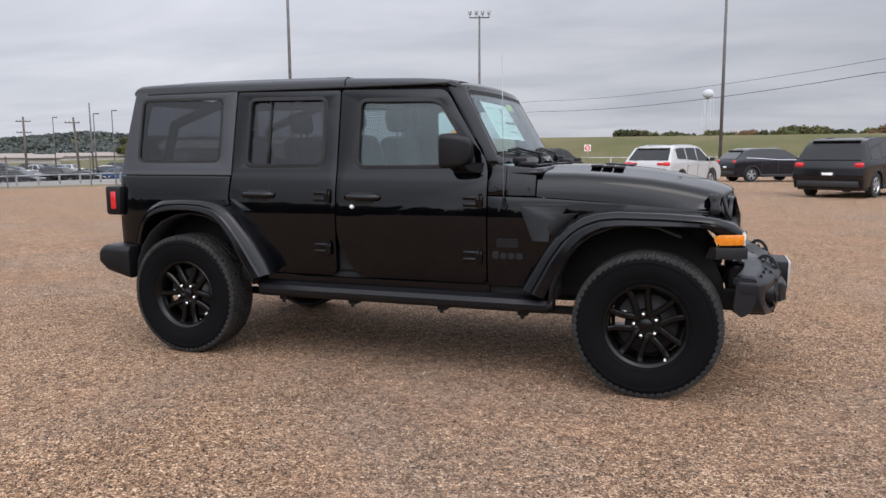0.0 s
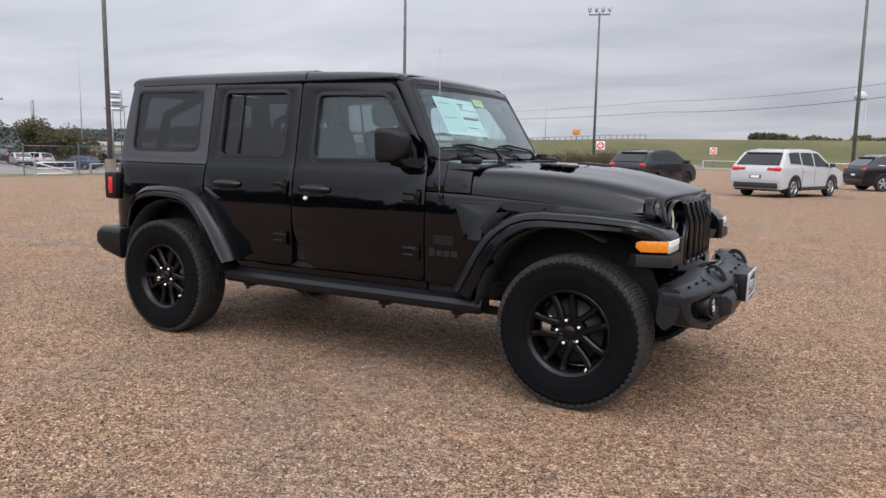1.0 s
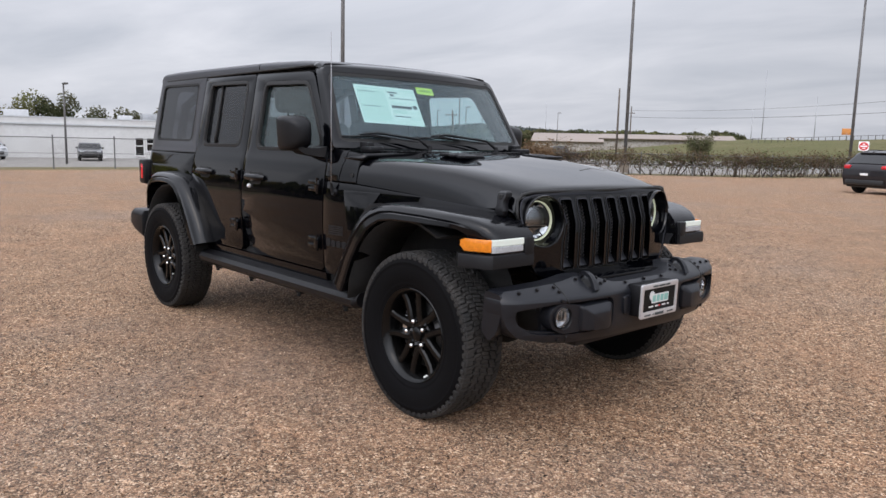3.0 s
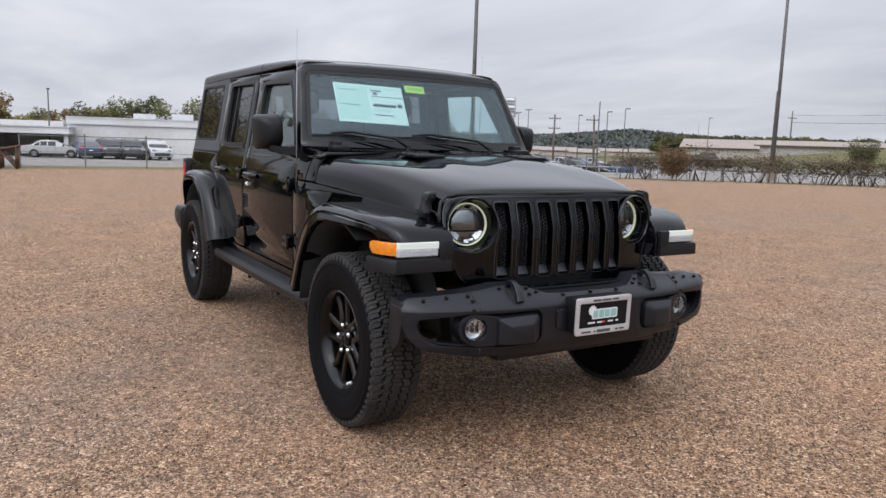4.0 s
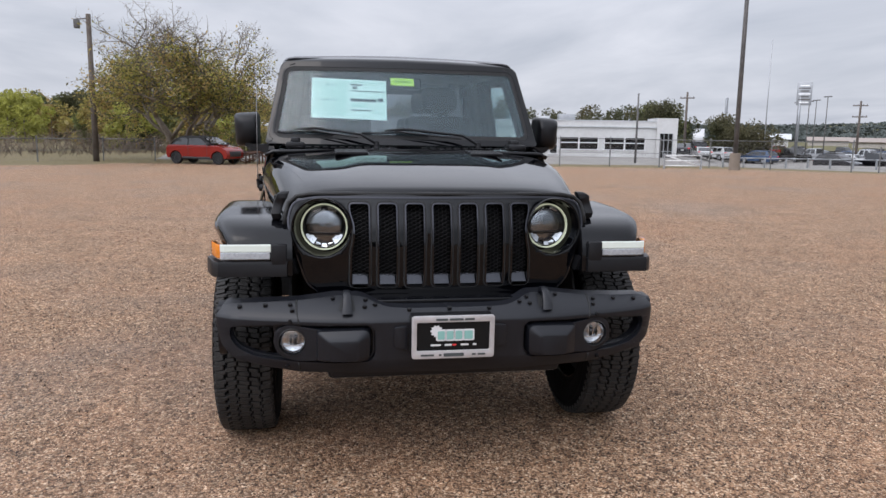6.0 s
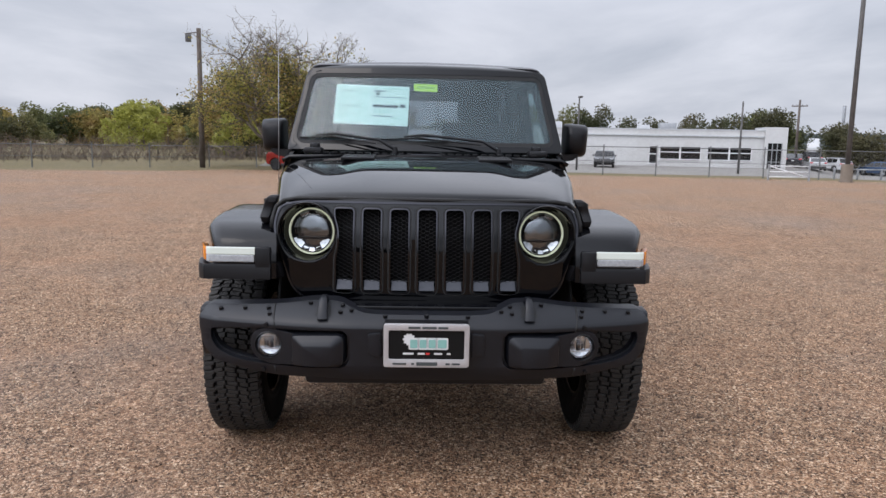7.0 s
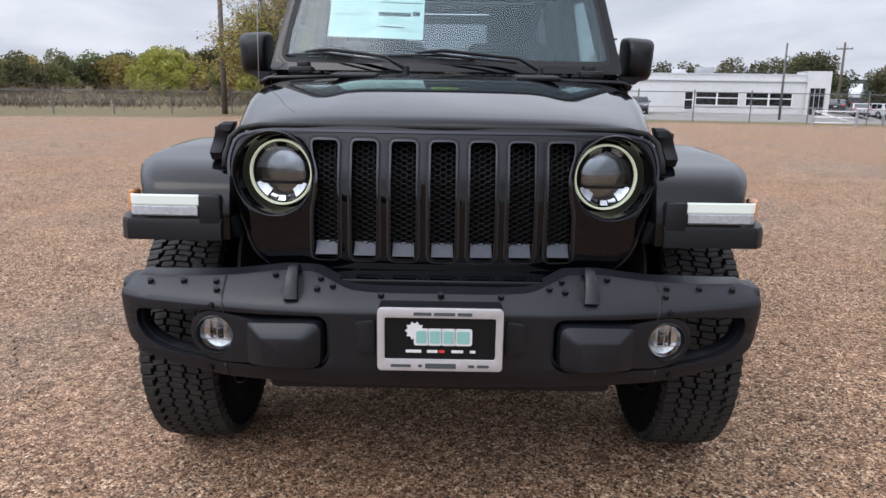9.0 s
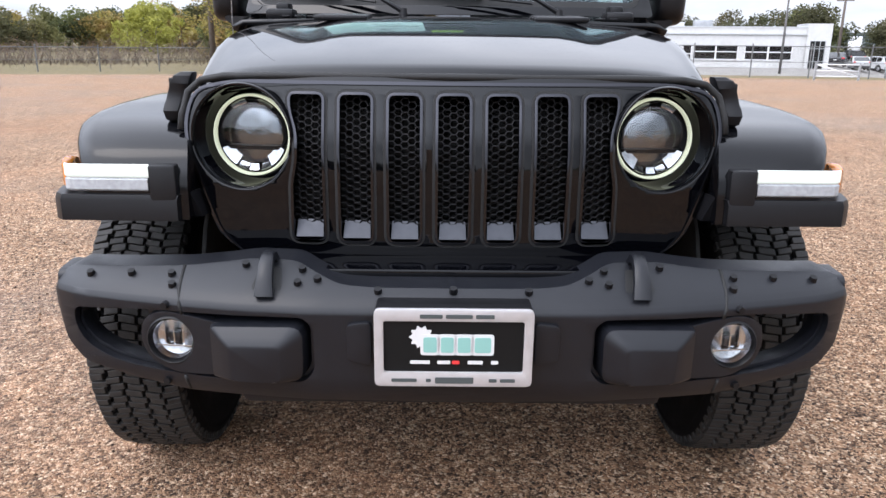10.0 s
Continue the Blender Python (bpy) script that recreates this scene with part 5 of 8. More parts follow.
def plate_surf(off):
    return lambda u, v, d: Vector((PX + off - d - 0.02 * (v - 0.607) * -1, u, v))


bm = bmesh.new()
box(bm, 2.19, 2.264, -0.155, 0.155, 0.535, 0.686, 0.008)
plate = part("plate_bracket", bm, PLASTIC, bumper)
PO = rounded([(-0.155, 0.526), (0.155, 0.526), (0.155, 0.688), (-0.155, 0.688)], 0.012)
PI = rounded([(-0.137, 0.556), (0.137, 0.556), (0.137, 0.664), (-0.137, 0.664)], 0.006)
part("plate_frame", sheet(PO, [PI], plate_surf(0.004), 0.010, (), (), 0.002), PLATEF, plate, "silver plate frame with a row of small print")
part("plate", sheet(rounded([(-0.15, 0.53), (0.15, 0.53), (0.15, 0.684), (-0.15, 0.684)], 0.01), [], plate_surf(-0.002), 0.003, (), (), 0), PLATEB, plate, "black dealer plate")


def plate_bar(name, pts, mat, off=0.0005):
    part(name, sheet(pts, [], plate_surf(off), 0.0015, (), (), 0), mat, plate)


R4 = lambda y0, y1, z0, z1, r=0.002: rounded([(y0, z0), (y1, z0), (y1, z1), (y0, z1)], r, 2)
for a, b in ((-0.066, -0.022), (-0.016, 0.036), (0.042, 0.078)):
    plate_bar("print_bar", R4(a, b, 0.6705, 0.6785), INK, 0.0055)
plate_bar("print_bar", R4(-0.036, 0.040, 0.533, 0.546), INK, 0.0055)
for a, b in ((-0.122, -0.072), (-0.054, -0.044), (0.070, 0.086), (0.092, 0.122)):
    plate_bar("print_bar", R4(a, b, 0.536, 0.543), INK, 0.0055)
flower = [(-0.063 + (0.026 if k % 2 == 0 else 0.017) * math.cos(2 * math.pi * k / 20), 0.630 + (0.026 if k % 2 == 0 else 0.017) * math.sin(2 * math.pi * k / 20)) for k in range(20)]
plate_bar("print_flower", rounded(flower, 0.004, 2), PLATEW)
for k, (a, b) in enumerate(((-0.062, -0.030), (-0.028, 0.003), (0.005, 0.036), (0.038, 0.076))):
    plate_bar("print_block", R4(a - 0.003, b + 0.003, 0.592, 0.636, 0.006), PLATEW, 0.001)
    plate_bar("print_block_face", R4(a + 0.003, b - 0.003, 0.598, 0.630, 0.004), MINT, 0.0022)
for a, b, m in ((-0.085, -0.046, PLATEW), (-0.032, -0.006, PLATEW), (-0.003, 0.012, REDP), (0.028, 0.058, PLATEW), (0.074, 0.088, PLATEW)):
    plate_bar("print_bar", R4(a, b, 0.573, 0.580), m)


# ---- wheels ----
def tyre_bm(R=0.402, W=0.128):
    bm = bmesh.new()
    prof = [(0.222, -0.098), (0.232, -0.106), (0.245, -0.108), (0.249, -0.112), (0.253, -0.1105), (0.262, -0.115), (0.30, -0.123), (0.335, -0.124), (0.348, -0.122), (0.351, -0.1245), (0.355, -0.121), (0.362, -0.120), (0.378, -0.110), (R - 0.016, -0.094), (R - 0.012, -0.05), (R - 0.0115, 0),
            (R - 0.012, 0.05), (R - 0.016, 0.094), (0.378, 0.110), (0.362, 0.120), (0.355, 0.121), (0.351, 0.1245), (0.348, 0.122), (0.335, 0.124), (0.30, 0.123), (0.262, 0.115), (0.253, 0.1105), (0.249, 0.112), (0.245, 0.108), (0.232, 0.106), (0.222, 0.098)]
    lathe(bm, prof, 72)
    return bm


def tread_bm(R=0.402):
    """Five ribs of stepped blocks; each block is two halves set off sideways, with a fine cut between."""
    bm = bmesh.new()
    N = 62
    for row, (y0, y1, off) in enumerate(((-0.109, -0.072, 0.0), (-0.064, -0.029, 0.45), (-0.0205, 0.0205, 0.1), (0.029, 0.064, 0.6), (0.072, 0.109, 0.25))):
        for k in range(2 * N):
            pitch = 2 * math.pi / (2 * N)
            a0 = pitch * (k + 2 * off)
            a1 = a0 + pitch * (0.93 if k % 2 == 0 else 0.80)
            zig = 0.0042 * (1 if k % 2 else -1) * (1 if row % 2 else -1)
            skew = 0.007 * (1 if row in (1, 2) else -1)
            pts = []
            for dr, inset in ((-0.013, 0.0), (-0.0012, 0.0002), (0.0, 0.0016)):
                for a, y, sa, sy in ((a0, y0, 1, 1), (a1, y0, -1, 1), (a1, y1, -1, -1), (a0, y1, 1, -1)):
                    yy = y + sy * inset + (0 if row in (0, 4) and abs(y) > 0.1 else zig)
                    aa = a + sa * inset / R + skew * (1 if y == y1 else -1)
                    r = R + dr - 3.6 * max(0, abs(yy) - 0.07) ** 2
                    if row in (0, 4) and dr < -0.01 and abs(y) > 0.1:
                        r -= 0.012
                        yy *= 1.035
                    pts.append(bm.verts.new((r * math.cos(aa), r * math.sin(aa), yy)))
            for q in ((8, 9, 10, 11), (0, 1, 5, 4), (1, 2, 6, 5), (2, 3, 7, 6), (3, 0, 4, 7), (4, 5, 9, 8), (5, 6, 10, 9), (6, 7, 11, 10), (7, 4, 8, 11)):
                bm.faces.new([pts[i] for i in q])
    # shoulder lugs
    for h in (-1, 1):
        for k in range(N):
            a = 2 * math.pi * (k + (0.35 if h > 0 else 0.75)) / N
            box(bm, 0.366, 0.387, -0.011, 0.011, h * 0.106, h * 0.1165, 0.002, Matrix.Rotation(a, 4, "Z"), 1)
    bmesh.ops.recalc_face_normals(bm, faces=bm.faces[:])
    return bm


def rim_bm():
    """Alloy rim; its outer face towards +z."""
    bm = bmesh.new()
    lathe(bm, [(0.222, -0.10), (0.232, -0.104), (0.226, -0.09), (0.205, -0.07), (0.198, 0.0), (0.203, 0.06), (0.212, 0.082), (0.222, 0.092), (0.232, 0.103), (0.227, 0.108), (0.216, 0.102), (0.206, 0.088), (0.200, 0.070)], 60)
    for k in range(5):
        A = 2 * math.pi * k / 5
        for t in (-1, 1):
            # a spoke bends outwards from the hub, then forks to the rim
            pts = [(0.036, t * 0.030, 0.060), (0.075, t * 0.033, 0.070), (0.12, t * 0.036, 0.069), (0.165, t * 0.043, 0.070), (0.190, t * 0.052, 0.074), (0.212, t * 0.062, 0.082)]
            rows = []
            for i, (r, o, z) in enumerate(pts):
                w = (0.017, 0.0185, 0.0175, 0.0175, 0.0185, 0.022)[i]
                rows.append([(r, o - w, z - 0.035), (r, o - w, z - 0.004), (r, o - w * 0.55, z + 0.004), (r, o + w * 0.55, z + 0.004), (r, o + w, z - 0.004), (r, o + w, z - 0.035)])
            before = set(bm.verts)
            grid(bm, rows, close_u=True, cap=True)
            bmesh.ops.rotate(bm, verts=[v for v in bm.verts if v not in before], cent=(0, 0, 0), matrix=Matrix.Rotation(A, 3, "Z"))
    lathe(bm, [(0.001, 0.078), (0.028, 0.077), (0.034, 0.072), (0.036, 0.060), (0.080, 0.058), (0.086, 0.05), (0.086, 0.02)], 40)
    bmesh.ops.recalc_face_normals(bm, faces=bm.faces[:])
    return bm


def wheel(x, s, spin):
    M = Matrix.Translation((x, s * 0.798, 0.400)) @ Matrix.Rotation(radians(-90 * s), 4, "X") @ Matrix.Rotation(radians(spin), 4, "Z")
    bm = bmesh.new()
    lathe(bm, [(0.001, -0.02), (0.075, -0.02), (0.08, -0.005), (0.165, -0.005), (0.165, 0.018), (0.08, 0.018), (0.075, 0.05), (0.001, 0.05)], 40)
    w = part("wheel", bm, DISC, suv, "black alloy wheel with an all-terrain tyre")
    w.matrix_basis = M
    # dark disc added to keep the wheel's inside black behind the spokes
    bm = bmesh.new()
    lathe(bm, [(0.001, -0.035), (0.198, -0.035), (0.198, -0.045), (0.001, -0.045)], 32)
    part("dark_backing", bm, DARK, w)
    return w


first = None
for x in (1.504, -1.504):
    for s in (-1, 1):
        w = wheel(x, s, 31 if x > 0 else 54)
        if first is None:
            first = (part("tyre", tyre_bm(), RUBBER, w, "black rubber tyre"), part("tread", tread_bm(), TREADM, w, "chunky all-terrain tread blocks", 20), part("rim", rim_bm(), RIMM, w, "gloss black rim"))
            bm = bmesh.new()
            cyl(bm, (0, 0, 0.055), (0, 0, 1), 0.0135, 0.024, 6, 0.012)
            bmesh.ops.create_uvsphere(bm, u_segments=10, v_segments=6, radius=0.0118, matrix=Matrix.Translation((0, 0, 0.079)))
            nut = part("lug_nut", bm, CHROME, w, "bright chrome lug nut")
            bm = bmesh.new()
            box(bm, -0.05, 0.05, 0.11, 0.175, -0.02, 0.04, 0.012, Matrix.Rotation(radians(50), 4, "Z"))
            cal = part("brake_caliper", bm, CHROME, w)
            bm = bmesh.new()
            cyl(bm, (0, -0.204, 0.088), (0, -0.2, 1), 0.005, 0.022, 8)
            valve = part("valve_cap", bm, WHITE, w)
            meshes = [o.data for o in first]
        else:
            for o in first + (cal, valve):
                c = o.copy()
                scene.collection.objects.link(c)
                c.parent = w
        for k in range(5):
            o = nut if (k == 0 and nut.parent == w and nut.matrix_basis.translation.length < 1e-6) else nut.copy()
            if o is not nut:
                scene.collection.objects.link(o)
                o.parent = w
            a = 2 * math.pi * k / 5
            o.matrix_basis = pose(0.0635 * math.cos(a), 0.0635 * math.sin(a), 0)

# ---- mirrors, wipers, antenna, stickers ----
for s in (-1, 1):
    bm = bmesh.new()
    rows = []
    for x, g in ((0.345, 0.0), (0.36, 0.006), (0.42, 0.004), (0.47, -0.004), (0.505, -0.022), (0.52, -0.05)):
        pts = rounded([(0.822 - g * 0.3, 1.262 - g), (0.952 + g, 1.262 - g), (0.962 + g, 1.442 + g), (0.826 - g * 0.3, 1.452 + g)], 0.03, 4)
        rows.append([(x, s * y, z) for y, z in pts])
    grid(bm, rows, close_u=True, cap=True)
    bmesh.ops.recalc_face_normals(bm, faces=bm.faces[:])
    mir = part("door_mirror", bm, PLASTIC, suv, "black door mirror", 45)
    bm = bmesh.new()
    box(bm, 0.345, 0.347, s * 0.835, s * 0.945, 1.278, 1.432)
    part("mirror_glass", bm, CHROME, mir)
    bm = bmesh.new()
    rows = [[(x0, s * y, z0), (x1, s * y, z0), (x1, s * y, z1), (x0, s * y, z1)] for y, x0, x1, z0, z1 in ((0.755, 0.40, 0.56, 1.222, 1.285), (0.80, 0.40, 0.53, 1.228, 1.272), (0.87, 0.40, 0.50, 1.240, 1.275), (0.90, 0.40, 0.49, 1.262, 1.285))]
    grid(bm, rows, close_u=True, cap=True)
    bmesh.ops.recalc_face_normals(bm, faces=bm.faces[:])
    part("mirror_arm", bm, PLASTIC, mir)


def on_screen(y, z, off=0.02):
    p = screen_surf(y, z, 0)
    return p + Vector((off, 0, off * 0.4))


for y0, y1, yp in ((-0.71, -0.41, -0.17), (-0.25, 0.12, 0.40)):
    bm = bmesh.new()
    tube(bm, [on_screen(y0, 1.342, 0.004), on_screen((y0 + y1) / 2, 1.346, 0.006), on_screen(y1, 1.336, 0.004)], 0.0055, 6)
    bl = part("wiper", bm, PLASTIC, suv)
    bm = bmesh.new()
    mid = y0 + 0.45 * (y1 - y0)
    tube(bm, [on_screen(mid - 0.04, 1.350, 0.02), on_screen(mid + 0.07, 1.356, 0.03), on_screen(yp - 0.09, 1.318, 0.05), (0.765, yp, 1.288)], [0.006, 0.008, 0.007, 0.010], 8)
    tube(bm, [on_screen(mid + 0.02, 1.35, 0.02), on_screen(mid + 0.12, 1.33, 0.035), on_screen(yp - 0.1, 1.30, 0.05)], 0.005, 6)
    cyl(bm, (0.765, yp, 1.255), (0, 0, 1), 0.018, 0.045, 12, 0.012)
    part("wiper_arm", bm, PLASTIC, bl)

bm = bmesh.new()
a0 = side_surf(-1)(0.692, 1.035, 0)
cyl(bm, a0 + Vector((0, 0.01, 0)), (0, -1, 0.15), 0.026, 0.022, 16, 0.018)
cyl(bm, a0 + Vector((0, -0.012, 0.002)), (0, -0.2, 1), 0.011, 0.05, 12, 0.006)
ant = part("antenna", bm, PLASTIC, suv)
bm = bmesh.new()
tube(bm, [a0 + Vector((0, -0.02, 0.04)), a0 + Vector((-0.006, -0.018, 0.4)), a0 + Vector((-0.014, -0.014, 0.86))], [0.0028, 0.0022, 0.0016], 6)
part("mast", bm, MAST, ant, "thin metal mast")


def sticker(name, y0, y1, z0, z1, mat, off, tilt=0.0, parent=None, label=""):
    z0, z1 = z0 + 0.014, z1 + 0.014
    pts = [(y0 - tilt * (z1 - z0), z0), (y1 - tilt * (z1 - z0), z0 - 0.03 * (y1 - y0)), (y1, z1 - 0.03 * (y1 - y0)), (y0, z1)]
    return part(name, sheet(pts, [], lambda u, v, d: screen_surf(u, v, d + off), 0.0008, UC, (), 0), mat, parent or suv, label)


st = sticker("price_sheet", -0.520, -0.098, 1.414, 1.640, PAPER, 0.022, 0.03, None, "large pale mint price sheet behind the windscreen")
rng = random.Random(7)
sticker("sheet_panel", -0.510, -0.325, 1.43, 1.615, PAPER2, 0.0205, 0.03, st)
sticker("sheet_bar", -0.508, -0.11, 1.619, 1.628, PAPER2, 0.0205, 0.0, st)
for k in range(17):
    z = 1.602 - 0.0098 * k
    sticker("print_bar", -0.50, -0.50 + rng.uniform(0.09, 0.155), z, z + 0.0035, PAPER2 if k % 3 else INK if k in (0, 9) else PAPER, 0.0198, 0.0, st)
for y0, y1, z0, z1, m in ((-0.305, -0.235, 1.598, 1.606, INK), (-0.29, -0.265, 1.578, 1.592, INK), (-0.305, -0.11, 1.566, 1.570, INK), (-0.305, -0.16, 1.507, 1.524, INK), (-0.15, -0.12, 1.505, 1.526, INK), (-0.305, -0.19, 1.455, 1.461, INK), (-0.305, -0.11, 1.538, 1.541, PAPER2), (-0.20, -0.11, 1.480, 1.483, PAPER2), (-0.20, -0.12, 1.440, 1.448, PAPER2), (-0.305, -0.205, 1.475, 1.497, PAPER2)):
    sticker("print_bar", y0, y1, z0, z1, m, 0.0198, 0.0, st)
ys = sticker("stock_sticker", -0.072, 0.062, 1.605, 1.648, YELLOW, 0.022, 0.0, None, "small yellow-green stock sticker")
sticker("print_bar", -0.055, 0.045, 1.620, 1.634, material("olive_ink", (0.20, 0.34, 0.04), 0.8), 0.0205, 0.0, ys)

# ---- cabin ----
for s in (-1, 1):
    bm = bmesh.new()
    tube(bm, [(0.615, s * 0.735, 1.26), (0.55, s * 0.715, 1.40), (0.455, s * 0.69, 1.56), (0.36, s * 0.655, 1.72)], 0.030, 8)
    part("pillar_trim", bm, SEATM, suv)
bm = bmesh.new()
rows = []
for x, z in ((0.66, 1.235), (0.56, 1.265), (0.30, 1.27), (0.16, 1.25), (0.12, 1.16), (0.14, 0.9)):
    rows.append([(x, y, z - 0.02 * (y / 0.7) ** 2) for y in (-0.70, -0.4, 0, 0.4, 0.70)])
grid(bm, rows)
solid(bm, 0.02)
part("dashboard", bm, SEATM, suv)
bm = bmesh.new()
box(bm, 0.06, 0.12, 0.20, 0.52, 1.14, 1.22, 0.02)
pts = [Vector((0.02, 0.37, 1.13)) + Vector((-0.07 * math.sin(a), 0.185 * math.cos(a), 0.17 * math.sin(a))) for a in [2 * math.pi * k / 24 for k in range(24)]]
tube(bm, pts, 0.015, 8, True)
tube(bm, [pts[0], (0.03, 0.37, 1.13), pts[12]], 0.012, 6)
part("steering_wheel", bm, SEATM, suv)


def seat(x, y, w=0.25):
    bm = bmesh.new()
    box(bm, x - 0.05, x + 0.45, y - w, y + w, 0.78, 0.92, 0.05, None, 3)
    st = part("seat", bm, SEATM, suv)
    bm = bmesh.new()
    box(bm, -0.065, 0.065, -w, w, 0.0, 0.60, 0.05, pose(x - 0.02, y, 0.88, 0, -14, 0), 3)
    part("backrest", bm, SEATM, st)
    bm = bmesh.new()
    box(bm, -0.05, 0.05, -0.13, 0.13, 0.0, 0.17, 0.045, pose(x - 0.16, y, 1.50, 0, -10, 0), 3)
    cyl(bm, (x - 0.15, y - 0.05, 1.42), (0, 0, 1), 0.008, 0.1, 8)
    cyl(bm, (x - 0.15, y + 0.05, 1.42), (0, 0, 1), 0.008, 0.1, 8)
    part("headrest", bm, SEATM, st)


for x, y in ((-0.30, -0.37), (-0.30, 0.37), (-1.15, -0.40), (-1.15, 0.40)):
    seat(x, y)
bm = bmesh.new()
for s in (-1, 1):
    tube(bm, [(0.42, s * 0.62, 1.70), (0.1, s * 0.61, 1.73), (-0.45, s * 0.61, 1.735), (-1.2, s * 0.60, 1.74), (-1.75, s * 0.60, 1.55), (-1.85, s * 0.62, 1.2)], 0.035, 8)
    tube(bm, [(-0.47, s * 0.60, 1.73), (-0.50, s * 0.66, 1.3), (-0.50, s * 0.68, 0.8)], 0.035, 8)
tube(bm, [(-0.47, -0.60, 1.73), (-0.47, 0.60, 1.73)], 0.035, 8)
tube(bm, [(-1.25, -0.60, 1.735), (-1.25, 0.60, 1.735)], 0.035, 8)
part("roll_bar", bm, SEATM, suv)
bm = bmesh.new()
box(bm, 0.385, 0.40, -0.12, 0.12, 1.60, 1.67, 0.02)
part("rear_view_mirror", bm, PLASTIC, suv)

# the sprung body sits a little low on its wheels
for o in suv.children:
    if not o.name.startswith("wheel.") and o.name != "wheel":
        o.location.z -= 0.008

# ---- surroundings ----
GALV = material("galvanised_steel", (0.33, 0.34, 0.35), 0.45, metal=0.5, var=0.15, scale=15)
POLEM = material("weathered_pole_steel", (0.085, 0.083, 0.082), 0.6, metal=0.3, var=0.2, scale=8, second=(0.12, 0.112, 0.105), second_scale=1.2)
WOODP = material("weathered_wood_pole", (0.075, 0.058, 0.047), 0.9, var=0.25, scale=20, second=(0.115, 0.098, 0.083), second_scale=2)
CONC = material("concrete", (0.42, 0.39, 0.35), 0.9, var=0.15, scale=12, second=(0.30, 0.27, 0.24), second_scale=2, bump=0.2, bump_scale=60)
RUST = material("rusty_steel", (0.050, 0.030, 0.024), 0.8, metal=0.3, var=0.35, scale=18, second=(0.15, 0.075, 0.045), second_scale=3)
WALLW = material("white_rendered_wall", (0.54, 0.54, 0.53), 0.85, var=0.05, scale=3, second=(0.47, 0.46, 0.445), second_scale=0.25)
ROOFM = material("pale_roof_edge", (0.47, 0.48, 0.49), 0.7, var=0.08, scale=2)
DGLASS = material("dark_window_glass", (0.006, 0.007, 0.008), 0.05, spec=0.45)
MULL = material("white_window_frame", (0.66, 0.66, 0.66), 0.5)
TYREB = material("far_tyre", (0.012, 0.012, 0.012), 0.8)
ALLOY = material("far_alloy", (0.45, 0.46, 0.48), 0.3, metal=0.9)
CARTRIM = material("car_trim", (0.014, 0.014, 0.015), 0.5)
WIRE = material("black_cable", (0.03, 0.03, 0.03), 0.7)
BARK = material("grey_brown_bark", (0.17, 0.140, 0.112), 0.95, var=0.3, scale=25, second=(0.16, 0.135, 0.11), second_scale=4)
TWIG = material("dry_brush_twigs", (0.135, 0.100, 0.076), 0.95, rand=0.4, var=0.2, scale=4)
LEAF_Y = material("autumn_leaf", (0.27, 0.235, 0.062), 0.7, rand=0.55, var=0.2, scale=0.8, second=(0.33, 0.22, 0.08), second_scale=0.5)
LEAF_G = material("green_leaf", (0.095, 0.108, 0.038), 0.7, rand=0.5, var=0.2, scale=0.6, second=(0.135, 0.125, 0.050), second_scale=0.12)
LEAF_L = material("lime_leaf", (0.30, 0.30, 0.065), 0.7, rand=0.4, var=0.2, scale=0.6)
LEAF_D = material("dark_leaf", (0.070, 0.085, 0.034), 0.75, rand=0.5, var=0.2, scale=0.6, second=(0.125, 0.108, 0.052), second_scale=0.1)
LEAF_B = material("brown_leaf", (0.175, 0.112, 0.060), 0.8, rand=0.5, var=0.2, scale=0.8)



def translucent(m):
    """Leaves let part of the light through."""
    nt = m.node_tree
    b, out = nt.nodes["Principled BSDF"], nt.nodes["Material Output"]
    tl, mx = nt.nodes.new("ShaderNodeBsdfTranslucent"), nt.nodes.new("ShaderNodeMixShader")
    mx.inputs[0].default_value = 0.45
    nt.links.new(b.inputs["Base Color"].links[0].from_socket, tl.inputs[0])
    nt.links.new(b.outputs[0], mx.inputs[1])
    nt.links.new(tl.outputs[0], mx.inputs[2])
    nt.links.new(mx.outputs[0], out.inputs[0])


for m in (LEAF_Y, LEAF_G, LEAF_L, LEAF_D, LEAF_B):
    translucent(m)


def paint(name, c, rough=0.12):
    return material(name, c, rough, spec=0.45, var=0.03, scale=2)


P_BLACK, P_WHITE, P_GREY = paint("car_black", (0.004, 0.004, 0.005)), paint("car_white", (0.42, 0.425, 0.425)), paint("car_dark_grey", (0.018, 0.017, 0.020))
P_RED, P_SILVER, P_BLUE, P_NAVY = paint("car_red", (0.20, 0.017, 0.013)), paint("car_silver", (0.36, 0.37, 0.38)), paint("car_blue", (0.03, 0.06, 0.12)), paint("car_navy", (0.005, 0.006, 0.010))


